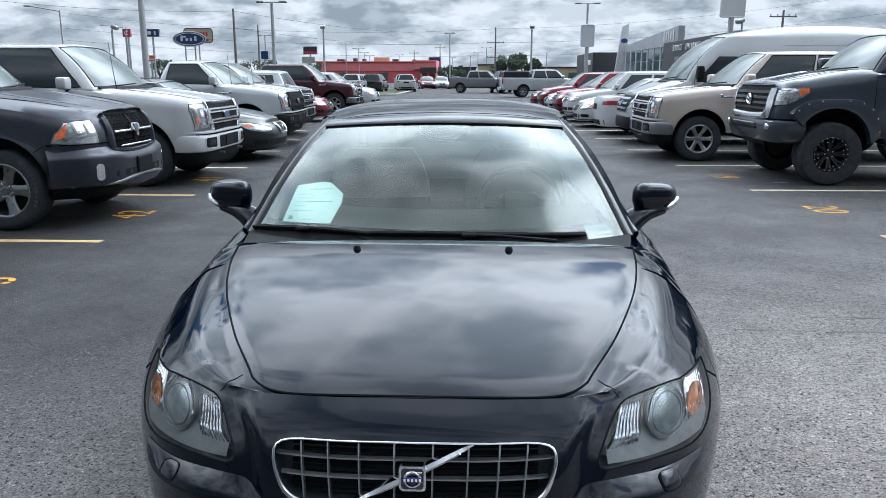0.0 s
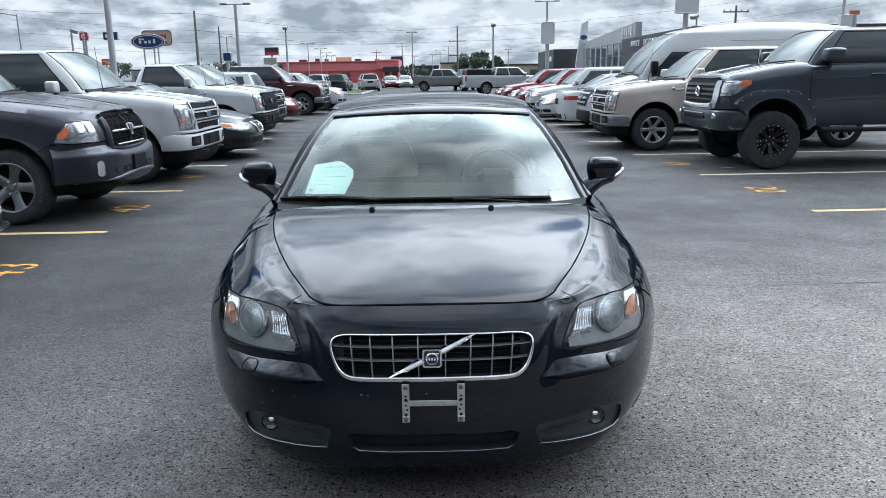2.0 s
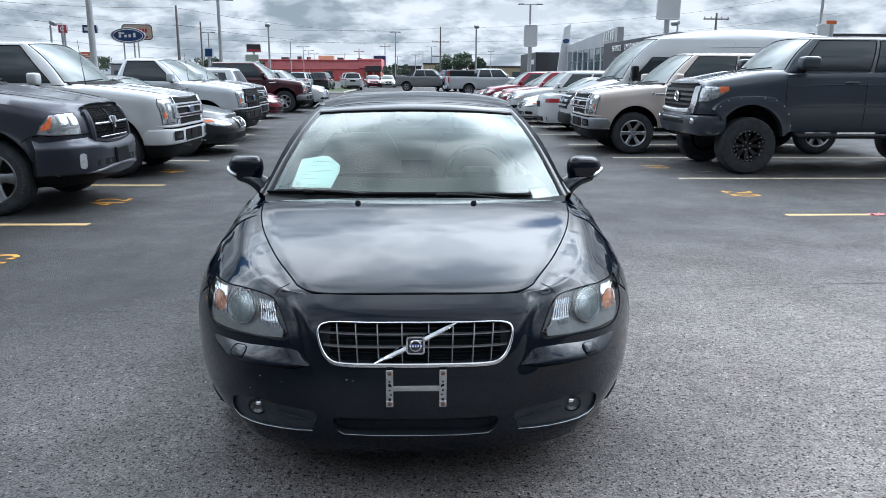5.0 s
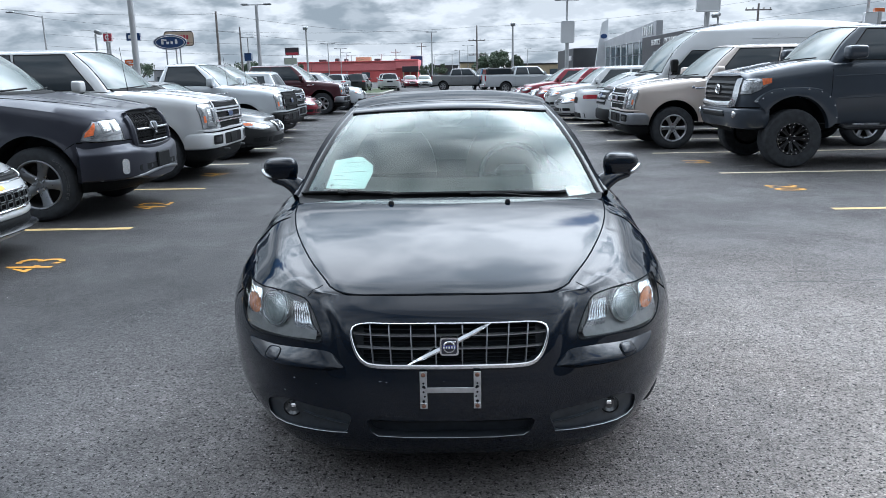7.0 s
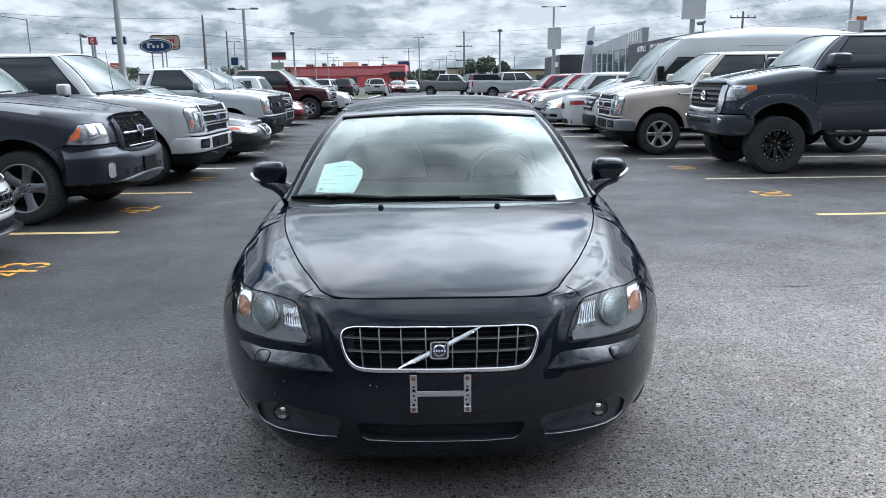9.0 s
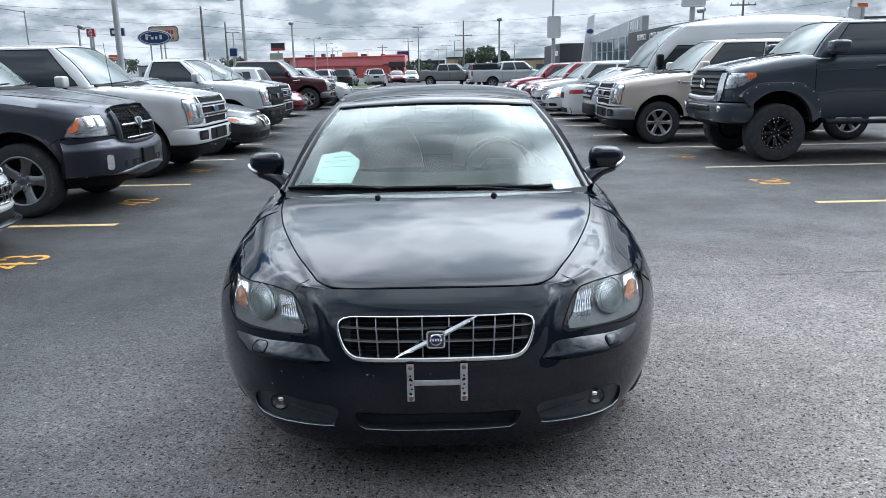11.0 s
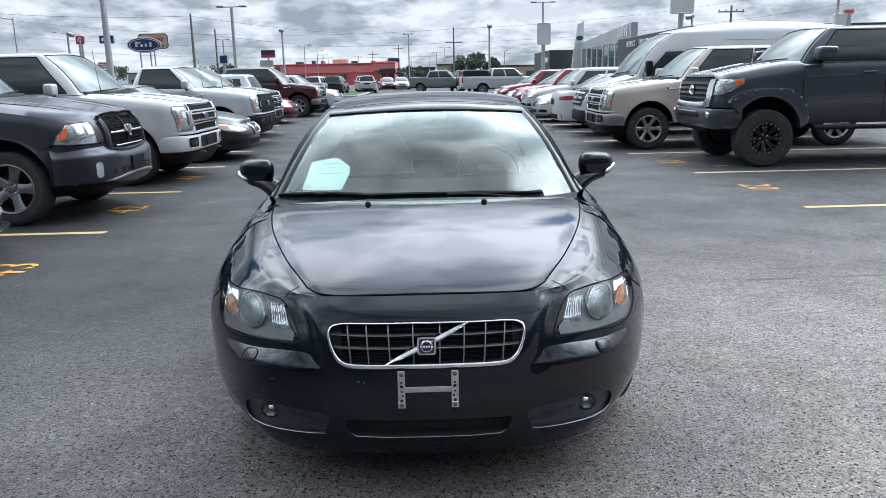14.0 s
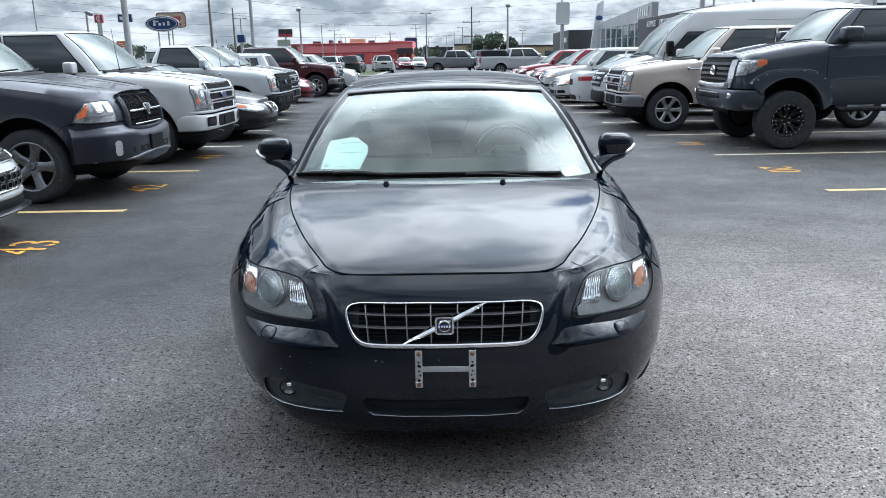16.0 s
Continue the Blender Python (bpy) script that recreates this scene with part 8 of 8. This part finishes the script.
board("low_sign", "orange roadside sign with pale bars", "sign", -51.1, 120, 4.15, 1.9, 0.95, M_SIGNORANGE, 2, 0.3, "rect", [(-0.3, 0.1, 0.9, 0.15), (0.2, -0.15, 1.1, 0.15)])
board("billboard", "dark billboard with a pink lower band", "sign", -31.7, 150, 6.35, 2.7, 1.45, M_SIGNDARK, 1, 0.4, "rect", [(0, -0.45, 2.5, 0.45)], M_SIGNRED)
board("low_billboard", "pale green sign board below a billboard", "sign", -32.1, 150, 4.5, 2.5, 1.2, pbr("pale_green_sign", (0.45, 0.5, 0.42), 0.5, var=0.15), 2, 0.3)
board("blue_sign", "dark blue upright sign", "sign", -20.5, 75, 3.5, 0.75, 0.8, M_SIGNBLUE, 1, 0.3)
board("box_sign", "blank white box sign on a tall grey pole", "sign", 10.33, 69, 5.02, 1.15, 1.85, M_SIGNWHITE, 1, 0.3)
pole_lamp(10.30, 69.3, 7.8, 0.13, arm=1.0)
board("box_sign", "blank white box sign on a tall grey pole", "sign", 16.8, 50, 5.95, 1.5, 1.45, M_SIGNWHITE, 1, 0.3)
pole_lamp(16.8, 50.3, 9.0, 0.12, arm=1.0)
board("flag_sign", "small orange and white sign on a pole", "sign", 22.7, 40, 4.42, 0.55, 0.22, M_SIGNORANGE, 1, 0.1)
pole_lamp(22.25, 40.3, 6.5, 0.10, arm=0.9)
board("box_sign", "small blank white box sign on a grey pole", "sign", 22.25, 40, 4.0, 0.62, 0.6, M_SIGNWHITE, 1, 0.3)
board("street_sign", "blue gas station sign board beyond the lot", "sign", -9.3, 190, 4.4, 3.0, 3.2, M_SIGNBLUE, 1, 0.4)


def block(t, name, x0, x1, y0, y1, z0, z1, mat, r=0.03, parent=None, label=""):
    return part(name, Build().box(((x0 + x1) / 2, (y0 + y1) / 2, (z0 + z1) / 2), (x1 - x0, y1 - y0, z1 - z0), r), mat, parent or t, label)


# red restaurant
t = thing("restaurant", "low salmon-red restaurant with flat roof and dark porch", "building")
w = block(t, "wall", -34.6, -8.3, 170, 186, 0, 4.35, M_BRICKRED)
block(t, "parapet", -34.8, -12.9, 169.85, 186.1, 2.55, 4.45, M_SALMON)
block(t, "parapet", -13.0, -8.0, 169.7, 186.2, 2.9, 4.85, M_SALMON)
block(t, "cornice", -34.9, -7.9, 169.6, 170.1, 4.75 - 0.35, 4.62, M_BRICKRED)
block(t, "porch_roof", -11.4, -7.9, 167.6, 170, 2.1, 3.3, M_SIGNDARK)
for x in (-11.2, -9.7, -8.1):
    block(t, "porch_post", x - 0.12, x + 0.12, 167.7, 167.95, 0, 2.1, M_BEIGE)
for k in (1, 4):
    block(t, "window", -32.6 + 3.0 * k, -30.8 + 3.0 * k, 169.9, 170.1, 0.9, 2.2, M_WINDOW)
for x, wdt, h in ((-30.5, 1.6, 0.7), (-26.9, 0.8, 0.9), (-24.8, 0.7, 0.8), (-22.2, 3.4, 1.1), (-18.0, 1.3, 0.7), (-13.5, 0.9, 0.6)):
    block(t, "roof_unit", x, x + wdt, 173, 175, 4.3, 4.45 + h, M_CHARCOAL if wdt < 3 else M_BEIGE)

# dealership showroom with pylon and service entrance
t = thing("showroom", "grey panelled car showroom with glass front and dark service block", "building")
block(t, "wall", 18.8, 45, 69.9, 95, 0, 4.45, M_GREYPANEL)
part("parapet", Build().grid([[(x, 70.0, 4.3), (x, 95.0, 4.3), (x, 95.0, 5.05), (x, 70.0, 5.95)] for x in (18.6, 19.2)], wrap=True).add([(x, y, z) for x in (18.6, 19.2) for y, z in ((70.0, 4.3), (95.0, 4.3), (95.0, 5.05), (70.0, 5.95))], [(0, 1, 2, 3), (4, 5, 6, 7)]), M_GREYPANEL, t, angle=20)
for k in range(8):
    for j in range(3):
        block(t, "window", 18.66, 18.8, 70.6 + 2.9 * k, 73.3 + 2.9 * k, 0.5 + 1.3 * j, 1.7 + 1.3 * j, M_WINDOW)
for k in range(9):
    block(t, "mullion", 18.58, 18.72, 70.35 + 2.9 * k, 70.55 + 2.9 * k, 0.3, 4.45, M_SIGNWHITE)
for k in range(5):
    part("sign_bar", Build().box((18.55, 71.4 + 0.85 * k, 5.2), (0.08, 0.42, 0.75 if k % 2 else 0.95), 0.03), M_LETTER, t)
s = block(t, "service_block", 17.3, 34, 50, 69.7, 0, 4.4, M_CHARCOAL)
for k in range(3):
    block(t, "garage_door", 17.18, 17.32, 52.5 + 4.6 * k, 56 + 4.6 * k, 0, 3.1, M_WINDOW)
for word, y in (("SERVICE", 64.6), ("ENTRANCE", 60.0)):
    wr = part("writing", text_mesh(word, 0.68, M_LETTER, 0.03, 1.2), None, t, "white raised letters " + word)
    wr.matrix_local = pose(17.22, y, 3.80, 90, 0, -90)
block(t, "side_wing", 15.2, 30, 97.2, 112, 0, 4.4, M_CHARCOAL)
block(t, "wing_sign", 15.1, 15.22, 98.5, 100.5, 2.9, 3.5, M_LETTER)
p = thing("pylon", "tall white slanting blade pylon with a blue oval", "sign pylon", at=pose(18.2, 95.0, 0))
rows = []
for k in range(9):
    v = k / 8
    x0, x1 = lerp(-0.75, 0.1, v**1.3), lerp(0.75, 0.85, v)
    z0 = lerp(0, 7.35, v)
    rows.append([(x0, -0.25, z0), (x1, -0.25, z0 + 0.4 * v), (x1, 0.25, z0 + 0.4 * v), (x0, 0.25, z0)])
b = Build().grid(rows, wrap=True)
b.add(rows[-1], [(0, 1, 2, 3)])
part("blade", b, M_SIGNWHITE, p, angle=25)
part("oval_badge", Build().patch(lambda a, c: (Vector((a, -0.25, c)), Vector((0, -1, 0))), [(0.35 + 0.42 * math.cos(a), 5.7 + 0.28 * math.sin(a)) for a in [2 * math.pi * i / 24 for i in range(24)]], 0.04, 0.05, 2), M_SIGNBLUE, p)

# beige sheds and dark far buildings
for name, x0, x1, y0, z, mat, label in (("shed", 10.5, 26, 140, 2.9, M_BEIGE, "long low beige building with flat roof"), ("shed", 1.2, 4.6, 150, 3.5, M_BEIGE, "small beige building behind the poles"), ("far_shop", -6.5, 1.0, 205, 3.6, M_CHARCOAL, "dark low shop beyond the road"), ("far_shop", -46, -37, 165, 3.2, M_BEIGE, "pale low shop beyond the road"), ("far_shop", -75, -62, 190, 3.5, M_GREYPANEL, "grey low shop beyond the road")):
    t = thing(name, label, "building")
    block(t, "wall", x0, x1, y0, y0 + 10, 0, z, mat)
    block(t, "roof_edge", x0 - 0.15, x1 + 0.15, y0 - 0.15, y0 + 10.1, z, z + 0.25, M_CHARCOAL)
    n = max(2, int((x1 - x0) / 3))
    for k in range(n):
        xa = x0 + (k + 0.25) * (x1 - x0) / n
        block(t, "window", xa, xa + 0.5 * (x1 - x0) / n, y0 - 0.06, y0 + 0.05, 0.8, 2.1, M_WINDOW)


def tree(x, y, h, spread, seed, leaves=1500):
    rng = random.Random(seed)
    t = thing("tree", "broad green tree with an uneven leafy crown", "tree", "far trees", at=pose(x, y, 0))
    trunk = Build().tube([(0, 0, 0), (0.05, 0.05, h * 0.25), (-0.05, 0.1, h * 0.5)], [0.22, 0.17, 0.12], 8)
    tips = []
    for k in range(9):
        a, e = rng.random() * 6.28, rng.uniform(0.35, 0.95)
        tip = Vector((spread * e * math.cos(a), spread * e * math.sin(a), h * rng.uniform(0.5, 0.95)))
        trunk.tube([(0, 0.05, h * 0.3), tip * 0.5 + Vector((0, 0, h * 0.15)), tip], [0.1, 0.06, 0.02], 6)
        tips.append((tip, rng.uniform(0.25, 0.5) * spread))
    part("trunk", trunk, M_BARK, t)
    crown = Build()
    for _ in range(leaves):
        c, r = rng.choice(tips)
        d = Vector((rng.gauss(0, 1), rng.gauss(0, 1), rng.gauss(0, 0.75)))
        p = c + d.normalized() * r * rng.random() ** 0.4
        if p.z < h * 0.25:
            continue
        s = rng.uniform(0.12, 0.28)
        m = Euler((rng.random() * 6.28, rng.random() * 6.28, 0)).to_matrix()
        crown.add([p + m @ Vector(q) * s for q in ((-1, 0, 0), (0, -0.5, 0.1), (1, 0, 0), (0, 0.5, 0.1))], [(0, 1, 2, 3)])
    part("crown", crown, M_LEAF, t, smooth=False)


tree(6.2, 122, 4.7, 2.4, 1, 2200)
tree(8.8, 121, 4.4, 2.2, 2, 2000)
tree(4.6, 124, 3.6, 1.6, 3, 900)
tree(-46, 150, 3.8, 2.2, 4, 900)
tree(-40.5, 150, 4.2, 2.4, 5, 1100)
tree(-62, 150, 4.6, 2.4, 6, 900)
tree(-5.5, 160, 3.6, 1.8, 7, 700)
tree(-3.2, 165, 3.4, 1.6, 8, 700)
tree(-33, 158, 4.0, 2.0, 9, 700)

# verge at the end of the lot
rows = [[(x, y, 0.14 + 0.02 * math.sin(x * 1.7 + y)) for x in [-16 + k for k in range(11)]] for y in (59, 63, 68, 74, 80)]
tagged(part("verge", Build().grid(rows), M_GRASS), "mown grass verge at the end of the lot", "grass", kind="stuff")
tagged(part("kerb", Build().tube([(-16.1, 80.1, 0.07), (-16.1, 58.9, 0.07), (-5.9, 58.9, 0.07), (-5.9, 80.1, 0.07), (-16.1, 80.1, 0.07)], 0.1, 6), M_KERB), "pale concrete kerb round a grass verge", "kerb", kind="structure")
far_row = "far parked vehicles"
vehicle("suv", "white sport utility wagon seen from behind at the lot's end", "suv", pose(-6.6, 72 + 4.4, 0, 0, 0, 185), P_WHITE, suv(), far_row, 1)
vehicle("pickup_truck", "grey pickup crossing the far end of the lot", "pickup", pose(3.6, 69, 0, 0, 0, 85), P_MID, pickup(L=5.6), far_row, 1)
shell_truck = vehicle("pickup_truck", "silver pickup with a dark-windowed bed canopy side on", "pickup", pose(8.2, 56.0, 0, 0, 0, 97), P_SILVER, pickup(L=6.1, W=1.95), far_row, 1)
canopy = part("canopy", Build().box((0, 5.02, 1.60), (1.66, 1.90, 0.56), 0.10), P_DARK, shell_truck)
for sd in (-1, 1):
    part("canopy_window", Build().box((sd * 0.835, 5.02, 1.62), (0.02, 1.60, 0.34), 0.01), M_TINT, canopy)
vehicle("pickup_truck", "blue pickup behind a silver wagon", "pickup", pose(2.6, 72, 0, 0, 0, 190), P_BLUE, pickup(), far_row, 1)
for x, y, a, col, lab in ((-8.8, 72, 178, P_DARK, "dark grey"), (-9.9, 70, 172, P_SILVER, "silver"), (-7.6, 84, 185, P_SILVER, "pale silver"), (-11.5, 66, 0, P_SILVER, "silver"), (-4.9, 88, 10, P_RED, "red"), (-3.4, 88, 5, P_WHITE, "white"), (-13.8, 67, 0, P_WHITE, "white"), (-16.2, 66, 8, P_SILVER, "silver"), (-1.9, 90, 0, P_DARK, "black")):
    vehicle("suv" if abs(a) > 100 else "sedan", lab + " car parked far beyond the verge", "car", pose(x, y, 0, 0, 0, a), col, suv() if abs(a) > 100 else sedan(), far_row, 1)

# an added wall, out of view behind, shows dark in the car's reflections
tagged(part("wall_south", Build().box((0, -22.2, 4.0), (90, 0.4, 8.0), 0.05), M_CHARCOAL), "plain dark wall closing the lot behind", "wall", kind="structure")
